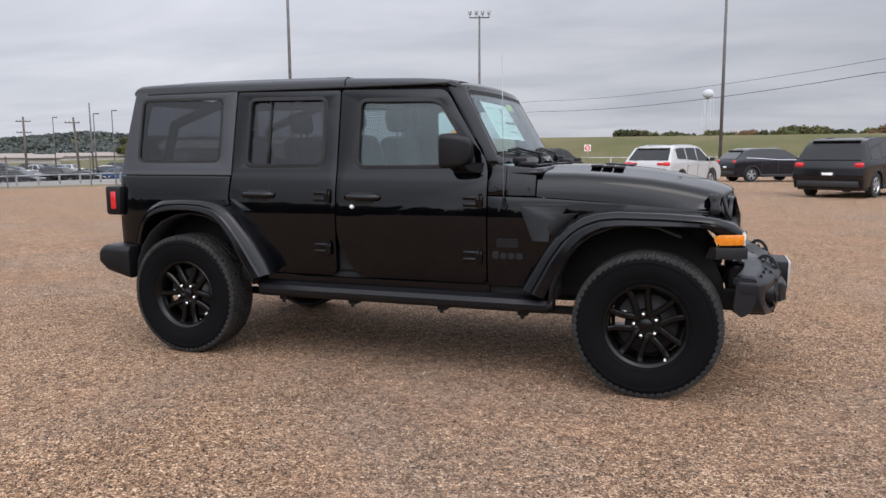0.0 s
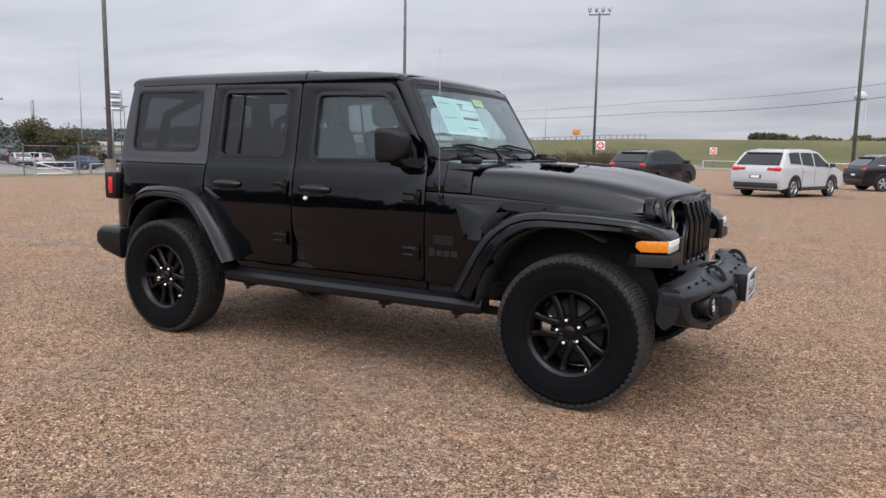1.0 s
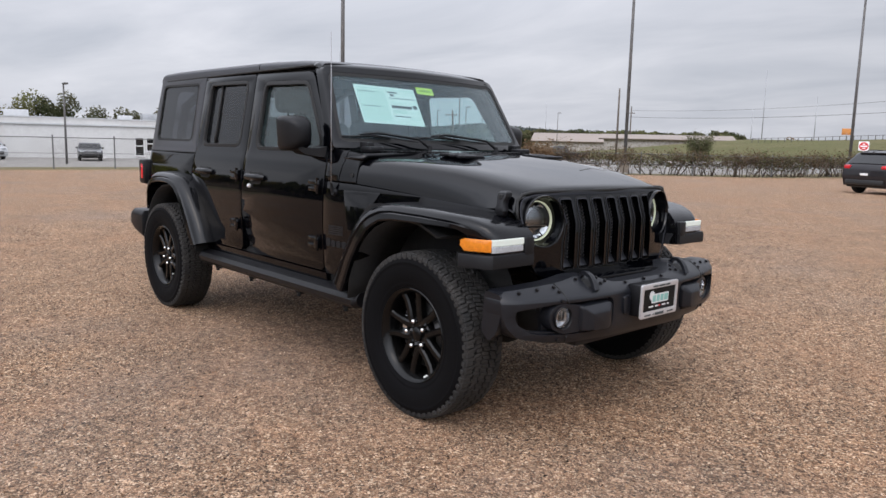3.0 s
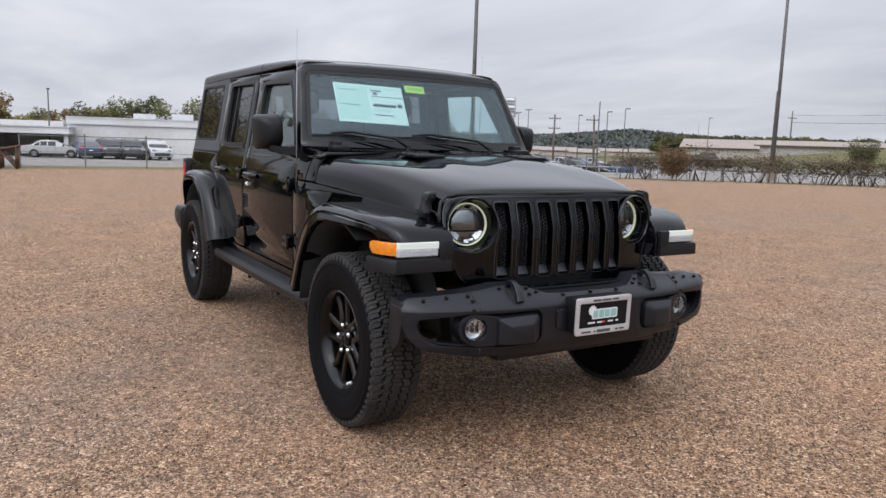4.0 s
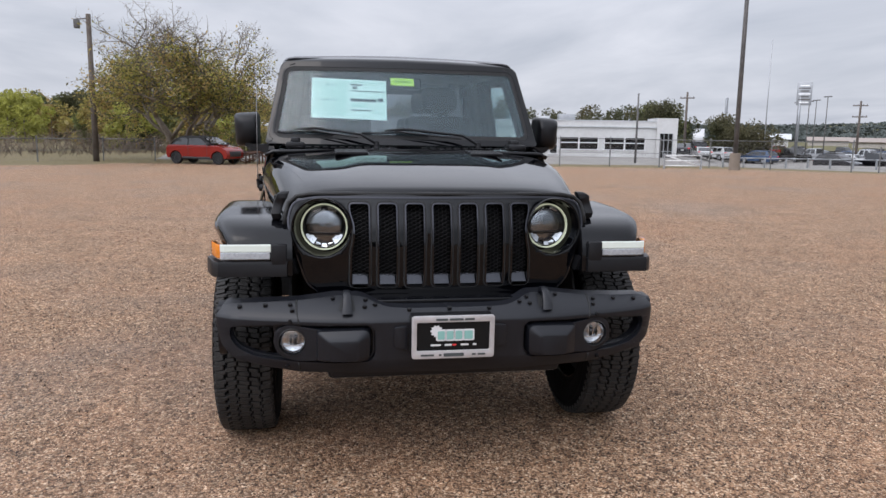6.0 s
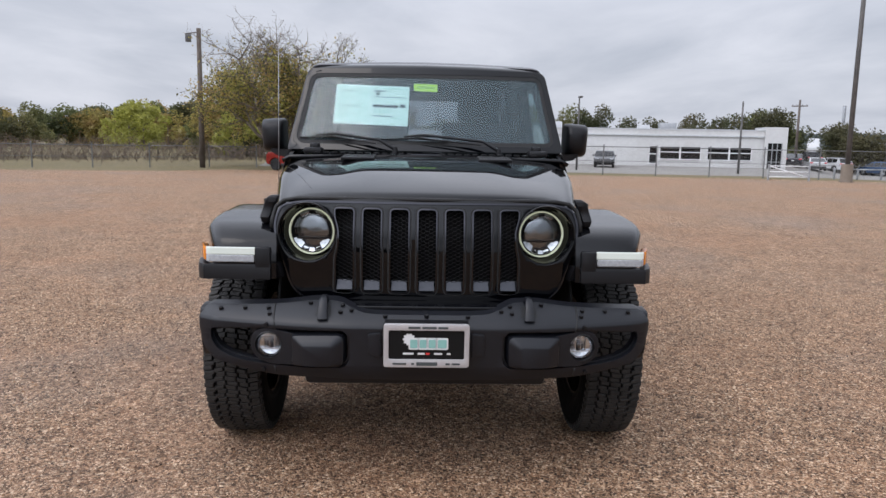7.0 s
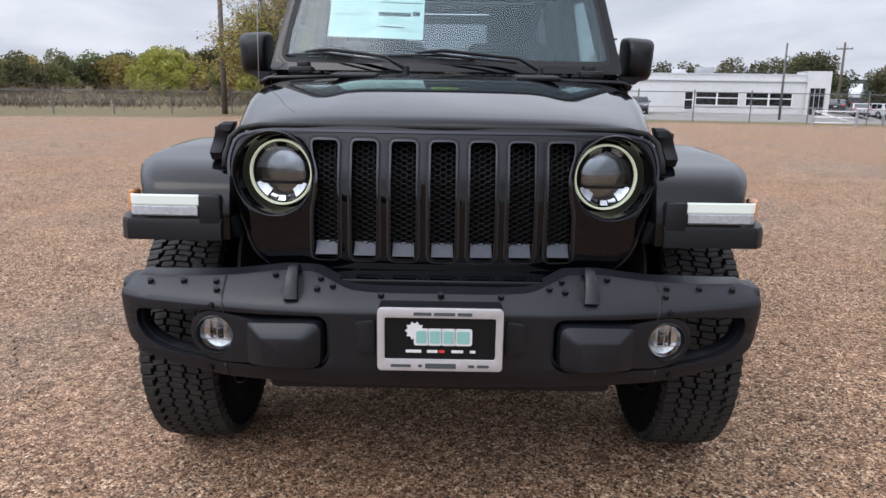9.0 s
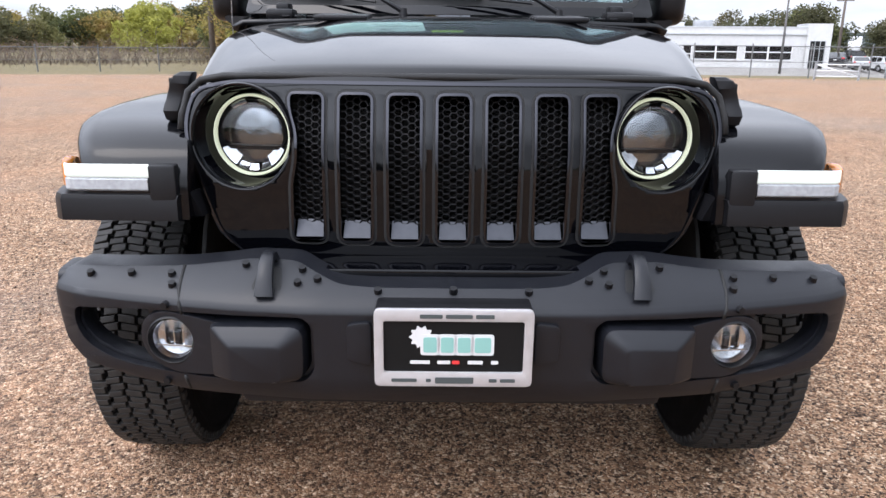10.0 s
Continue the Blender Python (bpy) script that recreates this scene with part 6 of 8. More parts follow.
def car_profile(kind, L, H):
    """Side outline of a car, from the rear bumper over the roof to the front, nose towards +x."""
    h = L / 2
    if kind == "suv":
        return [(-h + 0.06, 0.40), (-h, 0.60), (-h + 0.02, 0.90), (-h + 0.09, 1.07), (-h + 0.40, H - 0.27), (-h + 0.56, H - 0.12), (-h + 0.95, H - 0.035), (-h + 1.6, H), (0.15, H - 0.025), (0.50, H - 0.10), (1.20, 1.13), (1.40, 1.07), (h - 0.45, 0.98), (h - 0.16, 0.84), (h - 0.03, 0.62), (h - 0.06, 0.36)], 1.02
    if kind == "pickup":
        return [(-h + 0.03, 0.55), (-h, 0.75), (-h + 0.02, 1.12), (-0.75, 1.14), (-0.72, 1.2), (-0.62, H - 0.05), (-0.4, H), (0.45, H - 0.02), (0.62, H - 0.08), (1.12, 1.22), (1.3, 1.18), (h - 0.15, 1.08), (h - 0.03, 0.9), (h, 0.6), (h - 0.04, 0.45)], 1.14
    if kind == "sedan":
        return [(-h + 0.05, 0.40), (-h, 0.60), (-h + 0.03, 0.90), (-h + 0.25, 0.99), (-h + 0.75, 1.03), (-h + 1.35, H - 0.06), (-h + 1.7, H), (0.1, H - 0.01), (0.4, H - 0.08), (1.05, 0.99), (1.25, 0.95), (h - 0.3, 0.80), (h - 0.06, 0.66), (h, 0.5), (h - 0.04, 0.33)], 0.95
    # small car with a cloth roof
    return [(-h + 0.05, 0.36), (-h, 0.52), (-h + 0.03, 0.80), (-h + 0.12, 0.93), (-h + 0.30, 0.98), (-h + 0.70, H - 0.06), (-h + 1.05, H), (0.18, H - 0.03), (0.34, H - 0.08), (0.78, 0.98), (0.95, 0.95), (h - 0.28, 0.86), (h - 0.08, 0.72), (h, 0.52), (h - 0.04, 0.32)], 0.92


CARS = {}


def build_car(name, kind, L, W, H, wb, R, mat, label, group, at, heading, rim=ALLOY, roof=None, rail_mat=None):
    """A parked car with body, panes, wheels, lamps and bumpers; repeats share the meshes."""
    key = (kind, mat.name, L)
    M = pose(*at, 0, 0, heading)
    if key in CARS:
        c = copy_thing(CARS[key], M)
        return tagged(c, label)
    car = thing(name, label, "car", group)
    prof, belt = car_profile(kind, L, H)
    bottom = []
    for cx in (wb / 2, -wb / 2):
        for k in range(9):
            a = math.pi * k / 8
            bottom.append((cx + (R + 0.05) * math.cos(a), max(0.30, R + (R + 0.05) * math.sin(a))))
    outl = prof + [(L / 2 - 0.06, 0.30)] + bottom + [(-L / 2 + 0.08, 0.30)]

    def surf(u, v, d):
        y = W / 2 - d
        t = max(0, v - belt)
        k = 1 - 0.34 * t - 0.05 * max(0, 0.55 - v) - 0.10 * max(0, abs(u) / (L / 2) - 0.72) ** 1.2
        return Vector((u, y * k, v))

    low = outl if roof is None else [(x, min(z, belt + 0.03)) for x, z in outl]
    bm = sheet(low, [], surf, W, (-L * 0.42, -L * 0.36, 0, L * 0.36, L * 0.42), (0.5, 0.7, 0.85, belt, belt + 0.08, belt + 0.3), 0)
    es = [e for e in bm.edges if e.calc_face_angle(0) > 0.8]
    bmesh.ops.bevel(bm, geom=es, offset=0.075, segments=3, affect="EDGES", profile=0.5, clamp_overlap=True)
    part("body", bm, mat, car)
    # panes: the outline above the belt, drawn in
    top = [p for p in prof if p[1] > belt + 0.03]
    cx = sum(p[0] for p in top) / len(top)
    side = [(p[0] + (0.12 if p[0] < cx else -0.12), min(p[1], H - 0.09)) for p in top]
    side = [p for p in side if p[1] > belt + 0.05]
    x0, x1 = min(p[0] for p in side), max(p[0] for p in side)
    z0 = belt + 0.04
    posts = [x0 - 0.02, (x0 + x1) / 2 - 0.12, x1 + 0.02] if kind in ("small", "pickup") else [x0 + 0.10, x0 + (x1 - x0) * 0.32, x0 + (x1 - x0) * 0.63, x1 + 0.02]
    ztop = lambda x: lerp(x, sorted(side))
    for s in (-1, 1):
        for a, b in zip(posts, posts[1:]):
            xs = [a + 0.04 + (b - a - 0.08) * k / 6 for k in range(7)]
            rise = 0.10 if kind == "suv" else 0.0
            poly = [(x, z0 + rise * max(0.0, (0.4 - x) / (0.4 - x0))) for x in xs] + [(x, max(z0 + rise + 0.04, ztop(x) - 0.02)) for x in xs[::-1]]
            bm = sheet(poly, [], lambda u, v, d: Vector((surf(u, v, 0).x, s * (surf(u, v, 0).y + 0.004 - d), v)), 0.01, (), (belt + 0.08, belt + 0.3), 0)
            part("side_window", bm, DGLASS, car)
    for pa, pb, sg, nm in ((next(p for p in prof if p[1] >= belt - 0.01), [p for p in prof if p[0] < cx and p[1] > H - 0.20][0], -1, "rear_screen"),
                           ([p for p in prof if p[0] > cx and p[1] > belt][-1], [p for p in prof if p[0] > cx and p[1] > H - 0.1][-1], 1, "windscreen")):
        bm = bmesh.new()
        rows = []
        for t in (0.08, 0.4, 0.7, 0.97):
            x, z = pa[0] + (pb[0] - pa[0]) * t + sg * 0.020, pa[1] + (pb[1] - pa[1]) * t + 0.012
            w = abs(surf(x, z, 0).y) - 0.10
            rows.append([(x, -w, z), (x, -w / 2, z + 0.004), (x, w / 2, z + 0.004), (x, w, z)])
        grid(bm, rows)
        solid(bm, 0.01)
        part(nm, bm, DGLASS, car)
    if roof is not None:
        tp = [p for p in prof if p[1] > belt + 0.03]
        bm = sheet(tp + [(tp[-1][0] + 0.04, belt), (tp[0][0] - 0.04, belt)], [], surf, W, (), (belt + 0.08, belt + 0.3), 0)
        bmesh.ops.bevel(bm, geom=[e for e in bm.edges if e.calc_face_angle(0) > 0.8], offset=0.04, segments=2, affect="EDGES", profile=0.5, clamp_overlap=True)
        part("cloth_roof", bm, roof, car, "black cloth roof")
    if kind == "suv":
        bm = bmesh.new()
        box(bm, -L / 2 + 0.46, -L / 2 + 0.72, -W * 0.33, W * 0.33, H - 0.13, H - 0.075, 0.022)
        part("spoiler", bm, mat, car)
    zl = {"small": 0.70, "suv": 0.90}.get(kind, 0.80)
    for s in (-1, 1):
        bm = bmesh.new()
        if kind == "suv":
            box(bm, -L / 2 + 0.0, -L / 2 + 0.30, s * (W / 2 - 0.30), s * (W / 2 - 0.035), zl + 0.01, zl + 0.15, 0.05)
            if mat is P_WHITE:
                box(bm, -L / 2 + 0.0, -L / 2 + 0.10, s * (W / 2 - 0.52), s * (W / 2 - 0.28), zl + 0.045, zl + 0.13, 0.02)
        else:
            box(bm, -L / 2 + 0.015, -L / 2 + 0.26, s * (W / 2 - 0.34), s * (W / 2 - 0.045), zl, zl + 0.17, 0.05)
        part("tail_lamp", bm, REDL, car, "red tail lamp")
        bm = bmesh.new()
        box(bm, L / 2 - 0.28, L / 2 - 0.10, s * (W / 2 - 0.42), s * (W / 2 - 0.13), zl - 0.10, zl + 0.03, 0.03)
        part("head_lamp", bm, DRLGREY, car)
        bm = bmesh.new()
        xm = [p for p in prof if p[0] > cx and p[1] > belt][-1][0] - 0.22
        box(bm, xm - 0.06, xm + 0.06, s * (W / 2 - 0.02), s * (W / 2 + 0.15), belt + 0.03, belt + 0.17, 0.03)
        part("door_mirror", bm, CARTRIM, car)
        bm = bmesh.new()
        box(bm, -wb / 2 + R + 0.08, wb / 2 - R - 0.08, s * (W / 2 - 0.06), s * (W / 2 + 0.012), 0.26, 0.38, 0.02)
        part("sill", bm, CARTRIM, car)
        flank = lambda u, v, d, s=s: Vector((u, s * (surf(u, v, 0).y + 0.006 - d), v))
        for x in posts[1:-1] + [posts[-1] - 0.05]:
            bm = sheet([(x - 0.007, 0.42), (x + 0.007, 0.42), (x + 0.007, belt + 0.03), (x - 0.007, belt + 0.03)], [], flank, 0.012, (), (0.5, 0.7, 0.85), 0)
            part("door_seam", bm, CARTRIM, car)
        for x in posts[1:-1]:
            y = surf(x + 0.16, belt - 0.10, 0).y
            bm = bmesh.new()
            box(bm, x + 0.05, x + 0.24, s * (y - 0.01), s * (y + 0.03), belt - 0.125, belt - 0.09, 0.012)
            part("door_handle", bm, mat, car)
        if kind == "suv":
            for x in (wb / 2, -wb / 2):
                arc = [(math.cos(math.pi * k / 14), math.sin(math.pi * k / 14)) for k in range(15)]
                ring = [(x + (R + 0.10) * c, R + (R + 0.10) * q) for c, q in arc] + [(x + (R + 0.045) * c, R + (R + 0.045) * q) for c, q in arc[::-1]]
                bm = sheet(ring, [], lambda u, v, d, s=s: Vector((u, s * (surf(u, v, 0).y + 0.014 - d), v)), 0.03, (), (), 0)
                part("arch_trim", bm, CARTRIM, car)
            rail = [(x, s * (abs(surf(x, H, 0).y) - 0.20), H - 0.03 + (0.035 if abs(x + 0.45) < 0.85 else -0.02)) for x in (-1.45, -1.2, -0.5, 0.1, 0.35)]
            bm = bmesh.new()
            tube(bm, rail, 0.016, 6)
            part("roof_rail", bm, rail_mat or CARTRIM, car)
            line = [(x, z) for x, z in ((posts[0] - 0.02, z0 + 0.09), (posts[1], z0 + 0.055), (posts[2], z0 - 0.01), (posts[3], z0 - 0.02))]
            bm = sheet(line + [(x, z + 0.022) for x, z in line[::-1]], [], flank, 0.012, (), (), 0)
            part("window_line", bm, rail_mat or CARTRIM, car)
        for x in (wb / 2, -wb / 2):
            wm = pose(x, s * (W / 2 - 0.12), R, -90 * s, 0, 0)
            bm = bmesh.new()
            lathe(bm, [(0.62 * R, 0.085), (0.72 * R, 0.10), (0.94 * R, 0.095), (R, 0.07), (R, -0.09), (0.9 * R, -0.11), (0.6 * R, -0.10)], 24, wm)
            wh = part("wheel", bm, TYREB, car, "car wheel")
            bm = bmesh.new()
            lathe(bm, [(0.66 * R, 0.085), (0.62 * R, 0.095), (0.58 * R, 0.06)], 20, wm)
            for k in range(5):
                box(bm, -0.035, 0.035, 0.02, 0.62 * R, 0.055, 0.085, 0.008, wm @ Matrix.Rotation(2 * math.pi * k / 5, 4, "Z"), 1)
            lathe(bm, [(0.16 * R, 0.095), (0.16 * R, 0.05)], 10, wm)
            part("rim", bm, rim, wh)
            bm = bmesh.new()
            lathe(bm, [(0.60 * R, 0.04), (0.001, 0.04)], 16, wm)
            part("brake", bm, CARTRIM, wh)
    bm = bmesh.new()
    box(bm, -L / 2 - 0.015, -L / 2 + 0.12, -W / 2 + 0.14, W / 2 - 0.14, 0.34, 0.52, 0.03)
    part("rear_bumper", bm, CARTRIM, car)
    bm = bmesh.new()
    box(bm, -L / 2 - 0.012, -L / 2 + 0.05, -0.20, 0.20, 0.66, 0.78, 0.01)
    part("plate_recess", bm, CARTRIM, car)
    bm = bmesh.new()
    box(bm, -L / 2 - 0.020, -L / 2, -0.15, 0.15, 0.68, 0.76, 0.004)
    part("plate", bm, WHITE, car)
    bm = bmesh.new()
    box(bm, L / 2 - 0.10, L / 2 + 0.01, -W / 2 + 0.30, W / 2 - 0.30, 0.40, 0.66, 0.03)
    part("front_grille", bm, CARTRIM, car)
    bm = bmesh.new()
    box(bm, -L / 2 + 0.15, L / 2 - 0.15, -W / 2 + 0.10, W / 2 - 0.10, 0.24, 0.55, 0.02)
    part("floor_pan", bm, CARTRIM, car)
    car.matrix_basis = M
    CARS[key] = car
    return car


LOTCARS = "cars parked on the gravel lot"
build_car("white_crossover", "suv", 4.65, 1.84, 1.66, 2.72, 0.35, P_WHITE, "white compact crossover parked on the gravel", LOTCARS, (0.12, 25.0, ground_z(0.12, 25.0)), 68.5, rail_mat=ALLOY)
build_car("grey_crossover", "suv", 4.25, 1.80, 1.60, 2.57, 0.34, P_GREY, "dark grey small crossover parked on the gravel", LOTCARS, (-5.55, 28.2, ground_z(-5.55, 28.2)), 73, rim=CARTRIM)
build_car("black_suv", "suv", 5.02, 2.0, 1.78, 2.86, 0.38, P_BLACK, "black three-row SUV parked on the gravel", LOTCARS, (5.9, 21.55, ground_z(5.9, 21.55)), 62)
build_car("black_crossover", "suv", 4.35, 1.82, 1.60, 2.57, 0.35, P_NAVY, "black crossover parked near the road bank", LOTCARS, (3.85, 34.9, ground_z(3.85, 34.9)), 30, rail_mat=ALLOY)
build_car("red_convertible", "small", 3.52, 1.60, 1.41, 2.40, 0.31, P_RED, "red small convertible with a black cloth roof", LOTCARS, (-34.6, -6.85, ground_z(-34.6, -6.85)), 65, rim=CARTRIM, roof=SEATM)

# ---- light poles ----


BASEM = material("stained_concrete", (0.19, 0.155, 0.122), 0.9, var=0.15, scale=6, bump=0.2, bump_scale=60)


def light_pole(x, y, h, base, heads, r=0.11, name="light_pole", label="tall weathered steel light pole on a concrete base", z=None):
    z0 = ground_z(x, y)
    if z is not None:
        h += z - z0
    z = z0
    p = thing(name, label, "light pole", "light poles round the lot", (x, y, z))
    bm = bmesh.new()
    tube(bm, [(0, 0, 0.02), (0, 0, h * 0.5), (0, 0, h)], [r, r * 0.85, r * 0.65], 10)
    part("pole", bm, POLEM, p)
    if base:
        bm = bmesh.new()
        cyl(bm, (0, 0, -0.05), (0, 0, 1), 0.30, 0.95, 16, 0.27)
        part("base", bm, BASEM, p, "round concrete base")
    if heads == 4:
        bm = bmesh.new()
        tube(bm, [(-0.75, -0.25, h - 0.15), (0.75, 0.25, h - 0.15)], 0.05, 6)
        part("crossarm", bm, POLEM, p)
        for k in (-0.72, -0.24, 0.24, 0.72):
            bm = bmesh.new()
            tube(bm, [(k, k / 3, h - 0.15), (k, k / 3, h + 0.12)], 0.04, 6)
            box(bm, k - 0.11, k + 0.11, k / 3 - 0.13, k / 3 + 0.13, h + 0.08, h + 0.44, 0.05)
            part("floodlight", bm, GALV, p)
    elif heads:
        bm = bmesh.new()
        for s in ((-1, 1) if heads == 2 else (1,)):
            box(bm, s * 0.1, s * 0.75, -0.12, 0.12, h - 0.08, h + 0.04, 0.03)
        part("lamp_head", bm, POLEM, p)
    return p


light_pole(-32.2, 20.8, 15.0, True, 0, 0.13)
light_pole(-25.0, 38.1, 15.0, True, 0, 0.12)
light_pole(-16.8, 53.3, 12.3, True, 4)
light_pole(1.7, 43.0, 13.0, True, 0)


def place(az, d, eye=(4.8, -1.3)):
    a = radians(az)
    return eye[0] - d * math.sin(a), eye[1] + d * math.cos(a)


# lamp posts of the far lots, each (bearing, distance, height)
for az, d, h, hd in ((66.2, 52, 4.3, 0), (77.7, 56, 4.8, 1), (88.6, 74, 5.2, 1), (56.0, 118, 6.5, 2), (55.3, 112, 6.4, 2), (54.9, 122, 7.0, 2), (54.2, 112, 7.0, 2), (50.4, 112, 6.4, 1), (48.4, 92, 6.0, 1), (47.1, 96, 6.6, 1), (41.0, 150, 8.0, 1)):
    x, y = place(az, d)
    light_pole(x, y, h + 0.8, False, hd, 0.08, "lamp_post", "slim dark lamp post in a far car lot", -1.0)
light_pole(-55.1, 50.6, 7.2, False, 0, 0.09, "lamp_post", "slim dark lamp post in a far car lot", -1.0)


def utility_pole(x, y, h, arms, mat=WOODP, lean=0.0, z=-0.5):
    z0 = ground_z(x, y)
    h, arms, z = h + z - z0, [a + z - z0 for a in arms], z0
    p = thing("utility_pole", "weathered wooden utility pole with a crossarm", "utility pole", "utility poles", (x, y, z))
    bm = bmesh.new()
    tube(bm, [(0, 0, 0), (lean * 0.5, 0, h / 2), (lean, 0, h)], [0.17, 0.15, 0.11], 10)
    part("pole", bm, mat, p)
    for k, zz in enumerate(arms):
        bm = bmesh.new()
        box(bm, lean - 0.85, lean + 0.85, -0.06, 0.06, zz - 0.06, zz + 0.06, 0.01, Matrix.Rotation(radians(52), 4, "Z"))
        for q in (-0.75, -0.3, 0.3, 0.75):
            cyl(bm, Matrix.Rotation(radians(52), 4, "Z") @ Vector((lean + q, 0, zz + 0.05)), (0, 0, 1), 0.035, 0.14, 8)
        part("crossarm", bm, mat, p)
    return p


utility_pole(-81.5, 65.6, 7.6, (7.0, 5.6), z=-1.5)
utility_pole(-73.5, 66.4, 7.4, (6.7,), lean=-0.5, z=-1.5)
utility_pole(-60.3, 85.8, 10.6, (), z=-1.0)
px, py = place(63.2, 96)
utility_pole(px, py, 7.6, (6.9,), z=-1.0)
# bare pole with a bracket beside the tree
tp = thing("utility_pole", "bare wooden pole with a small bracket at its top", "utility pole", "utility poles", (-36.2, -12.6, ground_z(-36.2, -12.6)))
bm = bmesh.new()
tube(bm, [(0, 0, 0), (0.02, 0, 3.7), (0.03, 0, 7.4)], [0.16, 0.14, 0.12], 10)
part("pole", bm, WOODP, tp)
bm = bmesh.new()
tube(bm, [(0, 0, 7.2), (0.1, -0.7, 7.1)], 0.033, 6)
box(bm, -0.05, 0.14, -0.7, -0.42, 6.68, 7.1, 0.03)
part("bracket", bm, POLEM, tp)


def cable(pts, r, label):
    c = bmesh.new()
    out = []
    for a, b in zip(pts, pts[1:]):
        a, b = Vector(a), Vector(b)
        for k in range(10):
            t = k / 10
            out.append(a.lerp(b, t) - Vector((0, 0, 4 * t * (1 - t) * 0.012 * (b - a).length)))
    out.append(Vector(pts[-1]))
    tube(c, out, r, 5)
    return tagged(part("overhead_cable", c, WIRE), label, "cable", "overhead cables")


cable([(48, 28, 10.4), (14.5, 72, 9.2), (-28, 119, 9.6), (-93, 136, 9.4)], 0.022, "thin black overhead power cable")
cable([(46, 24, 8.4), (13.9, 68, 7.7), (-28, 121, 8.0), (-88, 128, 7.6)], 0.03, "thicker black overhead cable below it")
utility_pole(48.5, 26.5, 11.0, (10.2,), z=0)
utility_pole(-90.5, 132, 11.0, (9.6,), z=-1.0)


# ---- chain-link fence ----
FPOST = material("dull_galvanised_pipe", (0.15, 0.15, 0.148), 0.55, metal=0.4, var=0.15, scale=15)
FWIRE = material("dull_fence_wire", (0.15, 0.145, 0.14), 0.6, metal=0.4)


def fence_run(y0, y1, step_m, h, label, mid=0.012):
    f = thing("chain_link_fence", label, "fence", "fences round the lot")
    ys = np.arange(y0, y1 + 0.01, step_m)
    pts = [Vector((lerp(y, FENCE), y, 0)) for y in ys]
    for p in pts:
        p.z = ground_z(p.x, p.y)
        bm = bmesh.new()
        cyl(bm, p - Vector((0, 0, 0.05)), (0, 0, 1), 0.035, h + 0.14, 8)
        cyl(bm, p + Vector((0, 0, h + 0.09)), (0, 0, 1), 0.045, 0.04, 8, 0.02)
        part("post", bm, FPOST, f)
    for a, b in zip(pts, pts[1:]):
        for zz in (h, h * 0.5):
            bm = bmesh.new()
            tube(bm, [a + Vector((0, 0, zz)), b + Vector((0, 0, zz))], 0.024 if zz == h else mid, 6)
            part("rail", bm, FPOST, f)
        # diagonal wires of one bay
        bm = bmesh.new()
        d = b - a
        ln = d.length
        u = d / ln
        n = int((ln + h) / 0.11)
        for sg in (-1, 1):
            for k in range(n):
                s0 = -h + k * 0.11
                q = []
                for zz in (0.04, h):
                    along = s0 + zz if sg > 0 else s0 + h - zz
                    q.append((along, zz))
                (s1, z1), (s2, z2) = q
                def clip(s, z, so, zo):
                    if 0 <= s <= ln:
                        return s, z
                    c = 0.0 if s < 0 else ln
                    return c, z + (zo - z) * (c - s) / (so - s)
                if max(s1, s2) <= 0 or min(s1, s2) >= ln:
                    continue
                A, B = clip(s1, z1, s2, z2), clip(s2, z2, s1, z1)
                pa, pb = a + u * A[0] + Vector((0, 0, A[1])), a + u * B[0] + Vector((0, 0, B[1]))
                w = Vector((0, 0, 0.0025))
                vs = [bm.verts.new(p) for p in (pa - w, pb - w, pb + w, pa + w)]
                bm.faces.new(vs)
        tagged(part("wire_mesh", bm, FWIRE, f), kind="stuff")
    return f


fence_run(-2.0, 27.0, 2.85, 1.55, "galvanised chain-link fence with two rails on grass")
fence_run(27.5, 56.0, 2.6, 1.25, "chain-link fence overgrown with dry brush", 0.026)
fence_run(-40.0, -9.0, 2.5, 1.16, "grey chain-link fence before scrub and trees")


# ---- plants ----
def leaf_card(bm, p, size, rng):
    """One leaf: a bent diamond of two triangles."""
    a = Vector((rng.gauss(0, 1), rng.gauss(0, 1), rng.gauss(0, 0.7))).normalized()
    b = a.cross(Vector((rng.gauss(0, 1), rng.gauss(0, 1), rng.gauss(0, 1)))).normalized()
    v = [bm.verts.new(q) for q in (p - a * size, p + b * size * 0.5, p + a * size, p - b * size * 0.5)]
    bm.faces.new(v)


def limb(bm, p, d, ln, r, depth, rng, tips, spread=0.55, up=0.10):
    q = p + d * ln * 0.5 + Vector((rng.gauss(0, 0.05), rng.gauss(0, 0.05), 0)) * ln
    e = p + d * ln
    tube(bm, [p, q, e], [r, r * 0.8, r * 0.62], 5 if depth < 3 else 3)
    tips.append((q, depth)); tips.append((e, depth))
    if depth >= 5:
        return
    for k in range(3 if depth < 4 else 2):
        nd = (d + Vector((rng.gauss(0, spread), rng.gauss(0, spread), rng.gauss(up, spread * 0.7)))).normalized()
        limb(bm, e if k < 2 else q, nd, ln * rng.uniform(0.62, 0.82), r * 0.60, depth + 1, rng, tips, spread, up)


